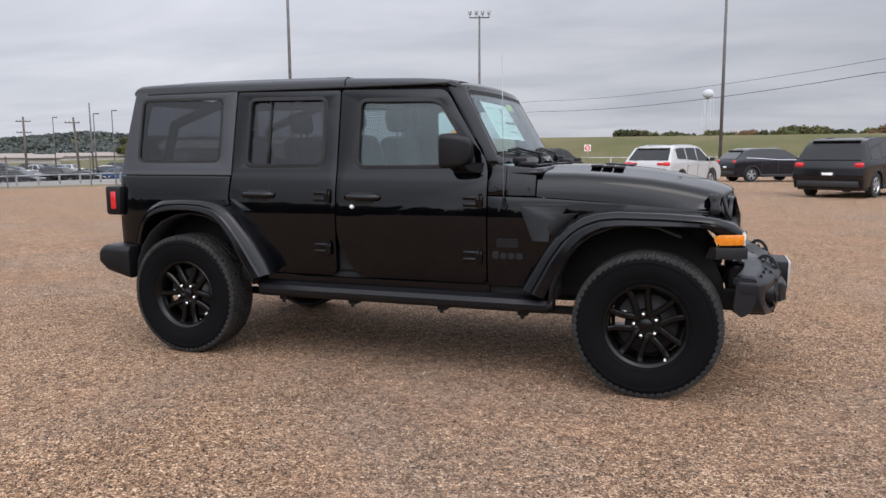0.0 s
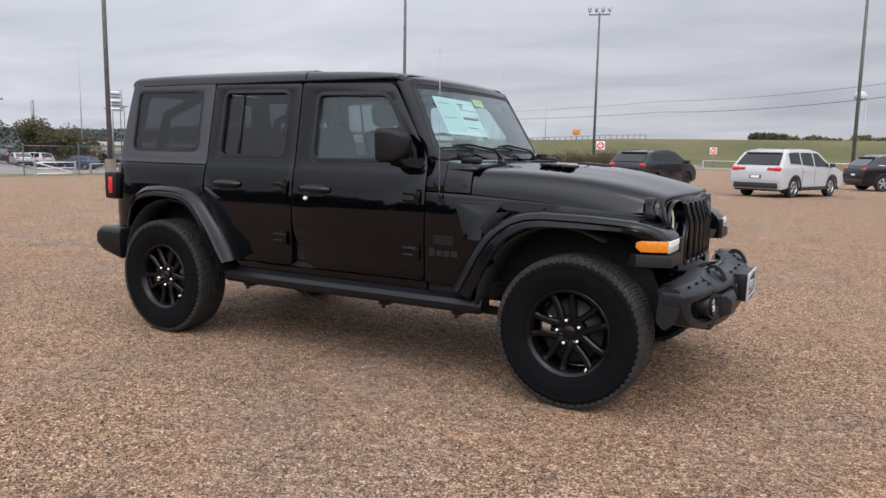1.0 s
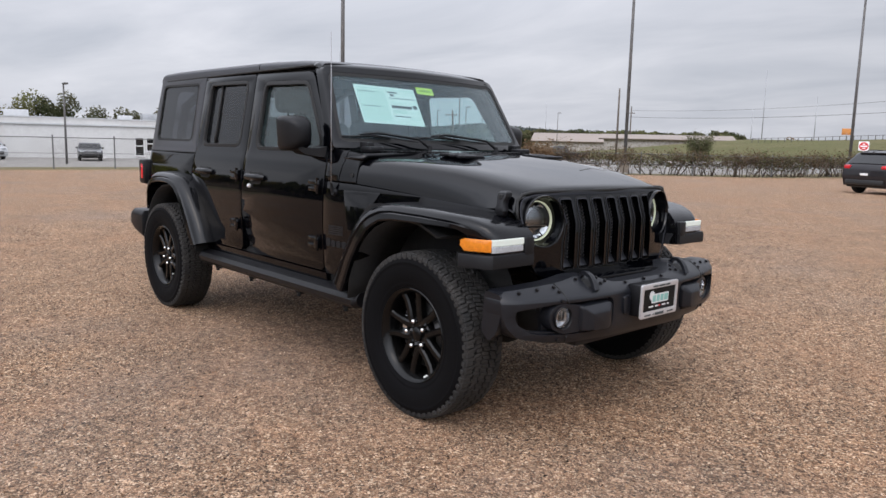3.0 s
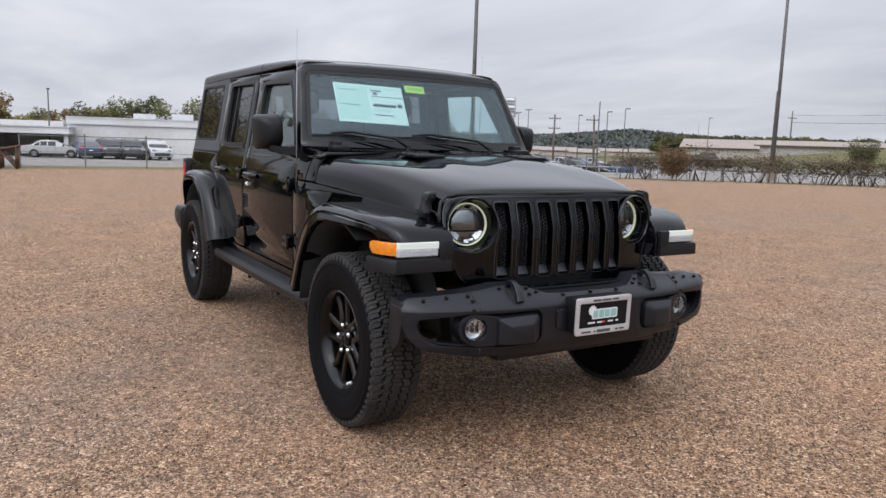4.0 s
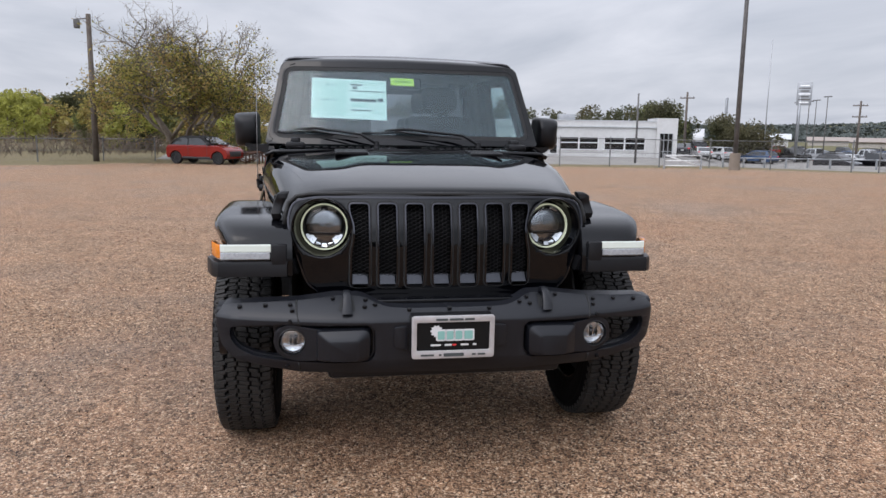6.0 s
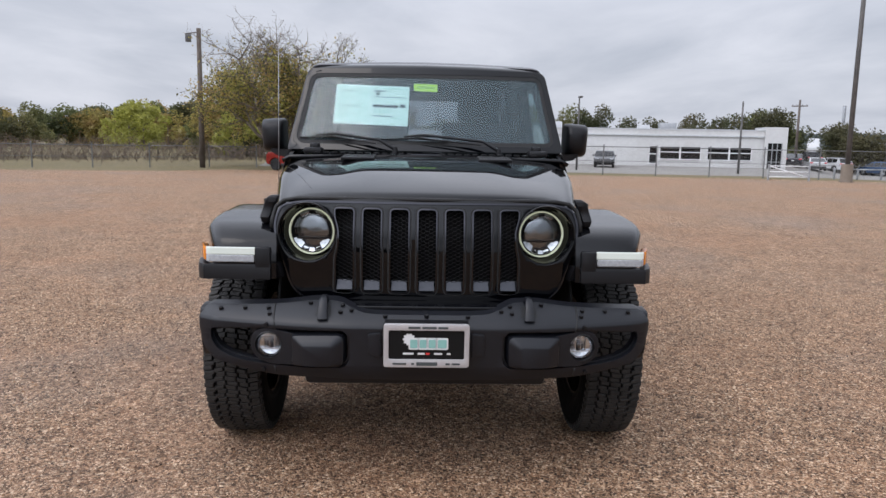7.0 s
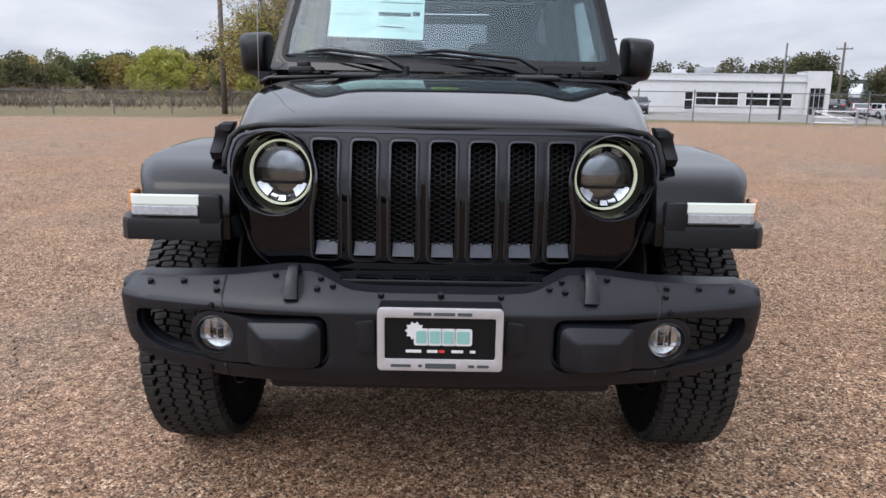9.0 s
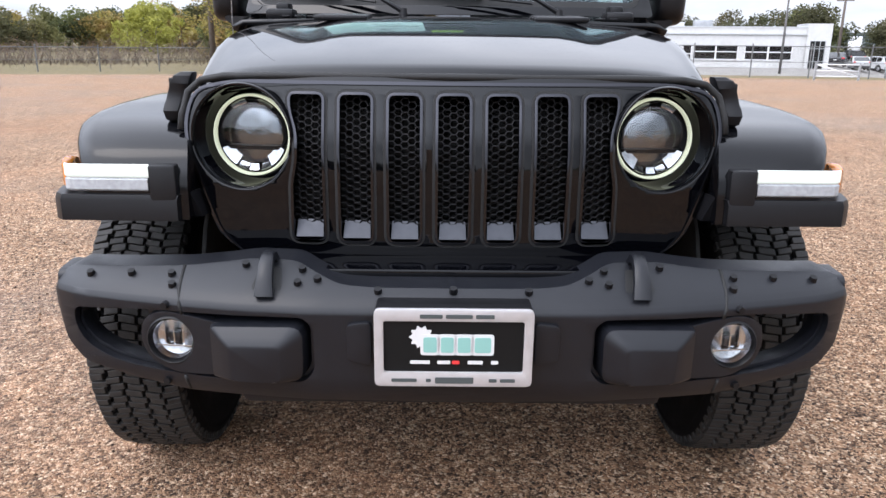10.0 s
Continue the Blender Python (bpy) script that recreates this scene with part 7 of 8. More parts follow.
def big_tree():
    rng = random.Random(12)
    t = thing("roadside_tree", "large half-bare autumn tree with yellow-green leaves and bare top twigs", "tree", at=(-38.6, -8.6, ground_z(-38.6, -8.6)))
    bm = bmesh.new()
    tips = []
    for k in range(5):
        a = 2 * math.pi * k / 5 + 0.5
        limb(bm, Vector((0.15 * math.cos(a), 0.15 * math.sin(a), 0)), Vector((math.cos(a) * 0.55, math.sin(a) * 0.55, 1)).normalized(), 2.1 + 0.3 * rng.random(), 0.15, 0, rng, tips, 0.55, 0.12)
    # spread the boughs to the crown's true width and height
    wide = sorted(abs(q.y) for q, d in tips)[int(len(tips) * 0.97)]
    high = max(q.z for q, d in tips)
    for v in bm.verts:
        v.co = Vector((v.co.x * 4.9 / wide, v.co.y * 4.9 / wide, v.co.z * 9.2 / high))
    tips = [(Vector((q.x * 4.9 / wide, q.y * 4.9 / wide, q.z * 9.2 / high)), d) for q, d in tips]
    part("trunk", bm, BARK, t)
    tw = bmesh.new()
    bms = [bmesh.new() for _ in range(3)]
    for q, d in tips:
        if d < 3:
            continue
        hfrac = q.z / 8.7
        for k in range(2 if d >= 4 else 1):
            e = q + Vector((rng.gauss(0, 0.35), rng.gauss(0, 0.35), rng.gauss(0.22, 0.25)))
            tube(tw, [q, q.lerp(e, 0.5) + Vector((rng.gauss(0, 0.05), rng.gauss(0, 0.05), 0)), e], [0.010, 0.007, 0.004], 3)
        n = int(max(0, lerp(hfrac, [(0.10, 30), (0.5, 27), (0.66, 12), (0.80, 3.5), (1.0, 0.5)]) + rng.random()))
        side = 0.6 + 0.8 * max(0.0, noise.noise(q * 0.45) + 0.35)
        for k in range(int(n * side)):
            p = q + Vector((rng.gauss(0, 0.34), rng.gauss(0, 0.34), rng.gauss(-0.12, 0.28)))
            if p.z > 0.9:
                leaf_card(bms[rng.choice((0, 0, 0, 1, 1, 2))], p, rng.uniform(0.05, 0.11), rng)
    part("twig_crown", tw, TWIG, t, "bare grey-brown twigs")
    for bm, m, lab in zip(bms, (LEAF_Y, LEAF_G, LEAF_L), ("yellow-green autumn leaves", "green leaves", "lime leaves")):
        tagged(part("crown", bm, m, t, lab), kind="stuff")
    t.scale = (0.9, 0.9, 0.9)
    return t


big_tree()


def wood(name, label, spots, mats, rng, leaf=0.30, fill=1.0):
    """A stand of far trees: each a ragged clump of leaves over a few stems, one object for each leaf colour."""
    bms = [bmesh.new() for _ in mats]
    stems = bmesh.new()
    for x, y, z, h, w, k in spots:
        bm = bms[k]
        nb = int(4 + 2 * w)
        tube(stems, [(x, y, z), (x, y, z + h * 0.5)], [0.12, 0.06], 4)
        for b in range(nb):
            c = Vector((x + rng.gauss(0, w * 0.30), y + rng.gauss(0, w * 0.30), z + h * rng.uniform(0.08, 0.88)))
            r = w * rng.uniform(0.20, 0.36)
            for q in range(int(fill * (46 * r * r + 26))):
                d = Vector((rng.gauss(0, 1), rng.gauss(0, 1), rng.gauss(0, 0.8))).normalized() * r * rng.uniform(0.55, 1.05)
                leaf_card(bm, c + d, leaf * rng.uniform(0.6, 1.3), rng)
    objs = []
    for bm, m in zip(bms, mats):
        if len(bm.verts):
            objs.append(tagged(part(name, bm, m), label, "trees", kind="stuff"))
        else:
            bm.free()
    tagged(part("far_tree_stems", stems, BARK), "thin grey stems of the far trees", "trees", kind="stuff")
    return objs


rng = random.Random(5)
spots = []
for k in range(120):
    az = rng.uniform(84, 126)
    d = rng.uniform(100, 135)
    x, y = place(az, d)
    h = lerp(az, [(84, 7.0), (92, 7.5), (104, 7.0), (110, 7.0), (114, 6.0), (118, 5.0), (126, 4.5)]) * rng.uniform(0.62, 0.90)
    spots.append((x, y, -0.8 if az < 97 else 0, h, rng.uniform(3.0, 5.0), rng.choice((0, 1, 1, 1, 0, 2, 3))))
x, y = place(111.2, 92)
spots += [(x, y, 0, 5.4, 4.0, 4), (x + 1, y + 2, 0, 4.4, 3.2, 4), (x - 1, y - 2, 0, 3.8, 2.8, 4)]
for k in range(26):
    az = rng.uniform(95, 107)
    x, y = place(az, rng.uniform(62, 80))
    spots.append((x, y, 0, rng.uniform(2.2, 4.2), rng.uniform(2.2, 3.4), rng.choice((1, 4, 0, 2))))
wood("woodland", "mixed green and brown autumn woodland", spots, (LEAF_G, LEAF_D, LEAF_Y, LEAF_B, LEAF_L), rng, 0.20, 2.4)
spots = []
for az, h in ((80, 6.5), (78, 7.4), (76.5, 6.8), (74.5, 5.8), (72.6, 6.6), (71, 6.2), (69.4, 5.6), (68, 6.4), (66.9, 6.0), (65.9, 6.6), (65.0, 7.6), (64.6, 7.8), (63.7, 4.6), (60.9, 5.2), (60.2, 4.4), (59.2, 3.4), (82, 7.0), (84, 7.2)):
    x, y = place(az, 108 + rng.uniform(-5, 8))
    spots.append((x, y, -0.8, h * rng.uniform(0.95, 1.08), rng.uniform(3.6, 5.2), rng.choice((0, 1, 1))))
wood("treetops_behind_building", "dark green treetops behind the white building", spots, (LEAF_G, LEAF_D), rng, 0.20, 2.4)
# trees behind the camera's way, which the paint mirrors
spots = []
for k in range(90):
    az = rng.uniform(125, 275)
    x, y = place(az, rng.uniform(58, 74), (1, 0))
    spots.append((x, y, 0, rng.uniform(2.2, 3.6), rng.uniform(4.0, 6.0), rng.choice((0, 1, 1))))
wood("south_trees", "low belt of dark green trees beyond the lot", spots, (LEAF_G, LEAF_D), rng, 0.6)
# low trees along the crest of the bank
spots = []
for k in range(80):
    x, y = place(28 + 0.2 * k, rng.uniform(380, 430), (4, -3.5))
    spots.append((x, y, ground_z(x, y), 8.4 * rng.uniform(0.9, 1.12) - ground_z(x, y), rng.uniform(6, 9), rng.choice((0, 1, 1))))
for k in range(70):
    az = rng.uniform(-14, 7) if k < 50 else rng.uniform(22, 40)
    d = rng.uniform(230, 330)
    x, y = place(az, d, (2, -5))
    spots.append((x, y, ground_z(x, y), rng.uniform(1.6, 3.4) * (1.2 if az < -5 else 0.9), rng.uniform(4, 7), rng.choice((0, 1, 1, 2))))
wood("crest_trees", "low dark trees along the crest of the bank", spots, (LEAF_G, LEAF_D, LEAF_B), rng, 0.6)


def brush(name, label, line, n, h, rng, leafy=0.5, wide=0.9, hang=0.0, back=0.3):
    """A tangle of dry twigs and vine leaves along a line; with hang, vines that hang on the fence from that height up."""
    bm, lv, lg = bmesh.new(), bmesh.new(), bmesh.new()
    for k in range(n):
        t = rng.random()
        y = line[0] + (line[1] - line[0]) * t
        x = lerp(y, FENCE) + rng.gauss(-back, wide * 0.4)
        clump = 0.5 + noise.noise(Vector((y * 0.5, 0.3, 7.7)))
        hh = h * (0.55 + 0.45 * (clump - 0.5)) * rng.uniform(0.5, 1.15) + 0.25
        p = Vector((x, y, ground_z(x, y)))
        d = Vector((rng.gauss(0, 0.35), rng.gauss(0, 0.45), 1)).normalized()
        w = 0.016
        if hang and k % 9:
            p = Vector((lerp(y, FENCE) + rng.gauss(-0.05, 0.12), y, p.z + hang * rng.uniform(0.75, 1.6)))
            hh *= 0.25 + 0.55 * max(0.0, min(1.0, clump))
            d = Vector((rng.gauss(-0.2, 0.5), rng.gauss(0, 0.9), rng.uniform(-0.1, 1.0))).normalized()
        elif hang:
            w = rng.uniform(0.02, 0.045)
        e = p + d * hh
        g = e + Vector((rng.gauss(0, 0.35), rng.gauss(0, 0.5), rng.gauss(-0.15, 0.2)))
        tube(bm, [p, p.lerp(e, 0.5) + Vector((rng.gauss(0, 0.1), rng.gauss(0, 0.1), 0)), e, g], [w, w * 0.75, w * 0.5, 0.004], 3)
        for q in range(int(rng.random() * 14 * leafy)):
            leaf_card(lg if rng.random() < (0.5 if clump < 0.45 else 0.15) else lv, e.lerp(g, rng.uniform(-0.8, 1.0)) + Vector((rng.gauss(0, 0.12), rng.gauss(0, 0.15), rng.gauss(0, 0.12))), rng.uniform(0.03, 0.075), rng)
    tagged(part(name, bm, TWIG), label, "brush", kind="stuff")
    tagged(part(name + "_leaves", lv, LEAF_B), "brown leaves in the dry brush", "brush", kind="stuff")
    tagged(part(name + "_greenery", lg, LEAF_G), "olive green leaves in the dry brush", "brush", kind="stuff")


brush("fence_brush", "brown leafless vines and brush on the fence", (29.0, 54.0), 1900, 1.75, rng, 1.6, 0.9, 0.72)
brush("scrub", "grey scrub behind the far fence", (-52.0, -9.5), 2400, 1.9, rng, 0.25, 8.0, 0.0, 16.0)
for x, y, h in ((-29.4, 54.8, 2.9), (-25.6, 30.2, 1.9)):
    bm, lv = bmesh.new(), bmesh.new()
    for k in range(110):
        a = rng.uniform(0, 6.28)
        d = Vector((math.cos(a) * 0.42, math.sin(a) * 0.42, 1.0)).normalized()
        e = d * h * rng.uniform(0.5, 1)
        tube(bm, [(0, 0, 0), (0, 0, h * 0.22), e * 0.6 + Vector((rng.gauss(0, .1), rng.gauss(0, .1), 0)), e], [0.03, 0.024, 0.014, 0.005], 3)
        for q in range(52):
            leaf_card(lv, e * rng.uniform(0.5, 1.0) + Vector((rng.gauss(0, .22), rng.gauss(0, .22), rng.gauss(0, .2))), rng.uniform(0.04, 0.08), rng)
    b = thing("roadside_bush", "rounded bush of brown autumn leaves" if x > -26 else "rounded bush of green leaves", "bush", at=(x, y, ground_z(x, y)))
    part("trunk", bm, TWIG, b)
    tagged(part("leaves", lv, LEAF_B if x > -26 else LEAF_G, b), kind="stuff")


# ---- white building ----
def house_frame(p0, p1, z):
    """Axes along a wall from p0 to p1, seen from outside."""
    a, b = Vector((*p0, z)), Vector((*p1, z))
    u = (b - a).normalized()
    return Matrix.Translation(a) @ Matrix(((u.x, -u.y, 0, 0), (u.y, u.x, 0, 0), (0, 0, 1, 0), (0, 0, 0, 1))), (b - a).length


def building():
    b = thing("white_building", "long low white commercial building with dark windows and flat roof", "building")
    M, ln = house_frame((-65.6, 33.4), (-71.5, 2.0), -1.08)
    # local x runs along the front from the corner tower, local -y is towards the lot
    M = M @ Matrix.Diagonal((1, -1, 1, 1))

    def bx(name, mat, x0, x1, y0, y1, z0, z1, par=None, bev=0.0, label=""):
        bm = bmesh.new()
        box(bm, x0, x1, y0, y1, z0, z1, bev, M)
        bmesh.ops.recalc_face_normals(bm, faces=bm.faces[:])
        return part(name, bm, mat, par or b, label)

    # front wall as plates round the openings
    S = lambda u, v, d: M @ Vector((u, d, v))
    outl = [(1.85, 0), (ln, 0), (ln, 3.3), (1.85, 3.3)]
    holes = [[(2.9, 1.0), (7.0, 1.0), (7.0, 2.15), (2.9, 2.15)], [(7.55, 1.0), (11.45, 1.0), (11.45, 2.15), (7.55, 2.15)], [(11.62, 0.55), (12.45, 0.55), (12.45, 2.15), (11.62, 2.15)]]
    part("front_wall", sheet(outl, holes, S, 0.3, (), (), 0), WALLW, b)
    for h0, n in zip(holes, (2, 2, 1)):
        x0, x1, z0, z1 = h0[0][0], h0[1][0], h0[0][1], h0[2][1]
        w = bx("window", DGLASS, x0, x1, 0.14, 0.16, z0, z1)
        for k in range(n + 1):
            xx = x0 + (x1 - x0) * k / n
            bx("mullion", MULL, xx - 0.07, xx + 0.07, 0.02, 0.13, z0, z1, w)
        bx("transom", MULL, x0, x1, 0.02, 0.13, z0 + 0.52 * (z1 - z0), z0 + 0.52 * (z1 - z0) + 0.09, w)
        bx("sill", MULL, x0 - 0.1, x1 + 0.1, -0.08, 0.1, z0 - 0.09, z0, w)
    bx("side_wall", WALLW, 0.1, 0.4, 0.3, 14, 0, 3.3)
    bx("back_wall", WALLW, 0.1, ln, 14, 14.3, 0, 3.3)
    bx("end_wall", WALLW, ln - 0.3, ln, 0.3, 14, 0, 3.3)
    roof = bx("roof", ROOFM, 1.9, ln + 0.05, 0.05, 14.3, 3.3, 3.36)
    bx("parapet", WALLW, 1.9, ln + 0.05, -0.07, 0.28, 3.30, 3.86)
    bx("roof_edge", ROOFM, 1.86, ln + 0.05, -0.16, -0.06, 3.18, 3.30)
    bx("roof_edge", ROOFM, 1.86, ln + 0.05, -0.12, -0.06, 3.78, 3.88)
    # corner tower with the glazed entrance
    tw = sheet([(-0.1, 0), (1.88, 0), (1.88, 4.15), (-0.1, 4.15)], [[(0.30, 0.05), (1.62, 0.05), (1.62, 2.65), (0.30, 2.65)]], lambda u, v, d: M @ Vector((u, -0.45 + d, v)), 0.3, (), (), 0)
    tower = part("corner_tower", tw, WALLW, b)
    bx("tower_side", WALLW, -0.1, 0.2, -0.15, 4.0, 0, 4.15, tower)
    bx("tower_side", WALLW, 1.58, 1.88, -0.15, 4.0, 3.2, 4.15, tower)
    bx("tower_roof", ROOFM, -0.1, 1.88, -0.3, 4.0, 4.0, 4.1, tower)
    dg = bx("entrance_glass", DGLASS, 0.30, 1.62, -0.30, -0.28, 0.05, 2.65)
    for xx in (0.32, 0.74, 1.18, 1.60):
        bx("mullion", GALV, xx - 0.03, xx + 0.03, -0.36, -0.30, 0.05, 2.65, dg)
    for zz in (0.9, 2.0):
        bx("transom", GALV, 0.32, 1.60, -0.35, -0.30, zz - 0.03, zz + 0.03, dg)
    # plant on the roof
    for x0, w, h, m in ((9.6, 1.65, 0.62, GALV), (12.2, 1.15, 0.40, ROOFM), (21.0, 2.0, 0.6, ROOFM), (24.5, 2.0, 0.5, ROOFM)):
        bx("roof_unit", m, x0, x0 + w, 3.0, 4.6, 3.36, 3.9 + h, roof, 0.04)
    # canopy over the forecourt
    ca = bx("canopy_roof", WALLW, ln - 0.6, ln + 19.4, -3.4, 3.0, 2.32, 2.80, None, 0, "flat white forecourt canopy")
    bx("canopy_edge", ROOFM, ln - 0.7, ln + 19.5, -3.5, 3.1, 2.80, 2.90, ca)
    bx("canopy_edge", ROOFM, ln - 0.7, ln + 19.5, -3.5, 3.1, 2.24, 2.32, ca)
    for xx in (ln - 0.3, ln + 5.2, ln + 12.2, ln + 19.0):
        bx("column", WALLW, xx - 0.16, xx + 0.16, -3.2, -2.88, 0, 2.24, ca)
    bx("service_wall", CONC, ln + 0.2, ln + 9.0, 3.0, 3.2, 0.3, 2.3)
    bx("upper_roof", WALLW, ln + 0.4, ln + 15.4, 1.0, 9.0, 2.90, 3.40)
    bx("service_wall", WALLW, ln, ln + 10.8, 3.25, 3.5, 0.0, 2.95)
    # kerb before the front
    bx("kerb", CONC, 0, ln + 6, -2.2, -1.9, -0.1, 0.14)
    return b


building()

# ---- rusty ramp frame ----
rk = thing("ramp_frame", "rusty steel loading ramp frame standing on gravel", "ramp", at=(-35.6, -5.5, ground_z(-35.6, -5.5)), rz=86)
rk.scale = (1.27, 1.2, 1.12)


def strut(a, b, r=0.04):
    bm = bmesh.new()
    tube(bm, [a, b], r, 4)
    part("strut", bm, RUST, rk)


for yy in (-0.85, 0.0, 0.85):
    strut((0.0, yy, 0.30), (2.75, yy, 0.92), 0.05)
    strut((0.0, yy, 0.52), (1.9, yy, 0.50), 0.04)
    for k in range(6):
        x = 0.05 + 0.53 * k
        z = 0.30 + 0.225 * x
        strut((x, yy, 0), (x, yy, z), 0.035)
        if k < 5:
            strut((x, yy, 0.05 if k % 2 else z), (x + 0.53, yy, z + 0.12 if k % 2 else 0.05), 0.028)
for k in range(6):
    x = 0.05 + 0.53 * k
    strut((x, -0.85, 0.33 + 0.225 * x), (x, 0.85, 0.33 + 0.225 * x), 0.035)

# ---- white pipe gate ----
gate = thing("pipe_gate", "low white pipe gate beside the light pole", "gate", at=(-33.2, 17.3, ground_z(-33.2, 17.3)), rz=83)
for x in (0.0, 2.0):
    bm = bmesh.new()
    cyl(bm, (x, 0, 0), (0, 0, 1), 0.055, 0.82, 10)
    part("post", bm, GALV, gate)
for a, b in (((0, 0, 0.74), (2.0, 0, 0.74)), ((0, 0, 0.18), (2.0, 0, 0.18)), ((0, 0, 0.74), (2.0, 0, 0.18)), ((0, 0, 0.45), (2.0, 0, 0.45))):
    bm = bmesh.new()
    tube(bm, [a, b], 0.026, 8)
    part("rail", bm, MULL, gate)

# ---- signs ----


def no_entry(x, y, rz, zc=2.35):
    s = thing("no_entry_sign", "red and white square no-entry sign on a thin post", "traffic sign", "no-entry signs", (x, y, ground_z(x, y)), rz)
    zc -= ground_z(x, y)
    bm = bmesh.new()
    tube(bm, [(0, 0.04, 0), (0, 0.04, zc + 0.4)], 0.03, 6)
    part("post", bm, GALV, s)
    bm = bmesh.new()
    box(bm, -0.38, 0.38, -0.012, 0.012, zc - 0.38, zc + 0.38, 0.01)
    part("panel", bm, WHITE, s)
    bm = bmesh.new()
    cyl(bm, (0, -0.012, zc), (0, -1, 0), 0.34, 0.008, 32)
    part("disc", bm, REDP, s)
    bm = bmesh.new()
    box(bm, -0.24, 0.24, -0.026, -0.018, zc - 0.05, zc + 0.05)
    part("bar", bm, WHITE, s)
    for zz, w in ((0.16, 0.18), (-0.16, 0.22)):
        bm = bmesh.new()
        box(bm, -w / 2, w / 2, -0.026, -0.018, zc + zz - 0.037, zc + zz + 0.037)
        part("print_bar", bm, WHITE, s)


no_entry(-19.6, 63.5, 20, 1.9)
no_entry(-13.5, 85.9, 12, 1.65)
x, y = place(55.65, 110)
sg = thing("roadside_sign", "tall grey dealer sign board on a steel post", "sign", at=(x, y, -1.0), rz=57)
bm = bmesh.new()
tube(bm, [(-0.45, 0, 0), (-0.45, 0, 9.4)], 0.17, 8)
part("post", bm, GALV, sg)
bm = bmesh.new()
box(bm, -0.9, 0.9, -0.15, 0.15, 6.6, 9.5, 0.04)
part("board", bm, GALV, sg)
for k in range(7):
    bm = bmesh.new()
    w = 0.7 if k % 2 else 0.55
    box(bm, -w, w, -0.165, -0.15, 9.05 - 0.36 * k, 9.22 - 0.36 * k)
    part("print_bar", bm, POLEM if k % 3 else WHITE, sg)
x, y = place(57.9, 106)
fp = thing("flagpole", "tall bare pale grey flagpole on paving", "flagpole", at=(x, y, -1.0))
bm = bmesh.new()
tube(bm, [(0, 0, 0), (0, 0, 7), (0, 0, 14.6)], [0.085, 0.065, 0.035], 8)
part("pole", bm, GALV, fp)
x, y = place(60.6, 118)
py_ = thing("pylon_sign", "slim pale grey pylon sign on a post", "sign", at=(x, y, -1.0), rz=20)
bm = bmesh.new()
tube(bm, [(0, 0, 0), (0, 0, 7.9)], 0.12, 8)
part("post", bm, GALV, py_)
bm = bmesh.new()
box(bm, -0.17, 0.17, -0.14, 0.14, 1.4, 8.0, 0.03)
part("panel", bm, GALV, py_)
x, y = place(20.4, 150, (3.5, -3.8))
og = thing("orange_sign", "small orange roadworks board on the bank", "sign", at=(x, y, ground_z(x, y)), rz=15)
bm = bmesh.new()
tube(bm, [(0, 0, 0), (0, 0, 1.3)], 0.06, 6)
part("post", bm, GALV, og)
bm = bmesh.new()
box(bm, -0.75, 0.75, -0.05, 0.05, 0.9, 2.0, 0.02)
part("panel", bm, material("orange_board", (0.52, 0.20, 0.045), 0.6, var=0.1, scale=4), og)

# ---- water tower, masts ----
wt = thing("water_tower", "pale water tower far behind the bank", "water tower", at=(-10.9, 647, 0))
bm = bmesh.new()
prof = [(0.1, 50.2), (2.2, 49.8), (3.7, 48.6), (4.4, 46.8), (4.3, 45.0), (3.2, 43.6), (1.3, 42.7), (0.1, 42.5)]
lathe(bm, prof, 32)
part("tank", bm, ROOFM, wt)
bm = bmesh.new()
cyl(bm, (0, 0, 0), (0, 0, 1), 0.55, 42.8, 12)
part("riser", bm, ROOFM, wt)
for k in range(6):
    a = math.pi * k / 3
    bm = bmesh.new()
    tube(bm, [(4.9 * math.cos(a), 4.9 * math.sin(a), 0), (4.2 * math.cos(a), 4.2 * math.sin(a), 45.5)], 0.16, 6)
    part("leg", bm, ROOFM, wt)
for az, d, h in ((25.9, 330, 34), (22.6, 340, 24), (26.6, 320, 18), (41.2, 420, 26)):
    x, y = place(az, d, (3.9, -3.5))
    ms = thing("radio_mast", "thin distant lattice mast", "mast", "radio masts", (x, y, ground_z(x, y)))
    bm = bmesh.new()
    tube(bm, [(0, 0, 0), (0, 0, h)], [0.22, 0.10], 4)
    part("mast", bm, GALV, ms)

# ---- guard rail along the north edge and low pipe rail by the far lot ----


def pipe_rail(name, label, pts, h, mat):
    f = thing(name, label, "barrier")
    for a in pts:
        bm = bmesh.new()
        box(bm, a[0] - 0.045, a[0] + 0.045, a[1] - 0.045, a[1] + 0.045, a[2] - 0.1, a[2] + h + 0.05, 0.01)
        part("post", bm, mat, f)
    for a, b in zip(pts, pts[1:]):
        bm = bmesh.new()
        tube(bm, [Vector(a) + Vector((0, 0, h)), Vector(b) + Vector((0, 0, h))], 0.04, 6)
        part("rail", bm, mat, f)


pipe_rail("pipe_barrier", "pale pipe barrier along the lot's far edge", [(-12 + 3.2 * k, 72.5 - 0.25 * k, 0) for k in range(14)], 0.62, ROOFM)
pr = []
for k in range(12):
    x, y = place(60 - 1.35 * k, 47 + 0.6 * k)
    pr.append((x, y, ground_z(x, y)))
pipe_rail("pipe_barrier", "pale grey pipe barrier before the far car lot", pr, 0.55, GALV)

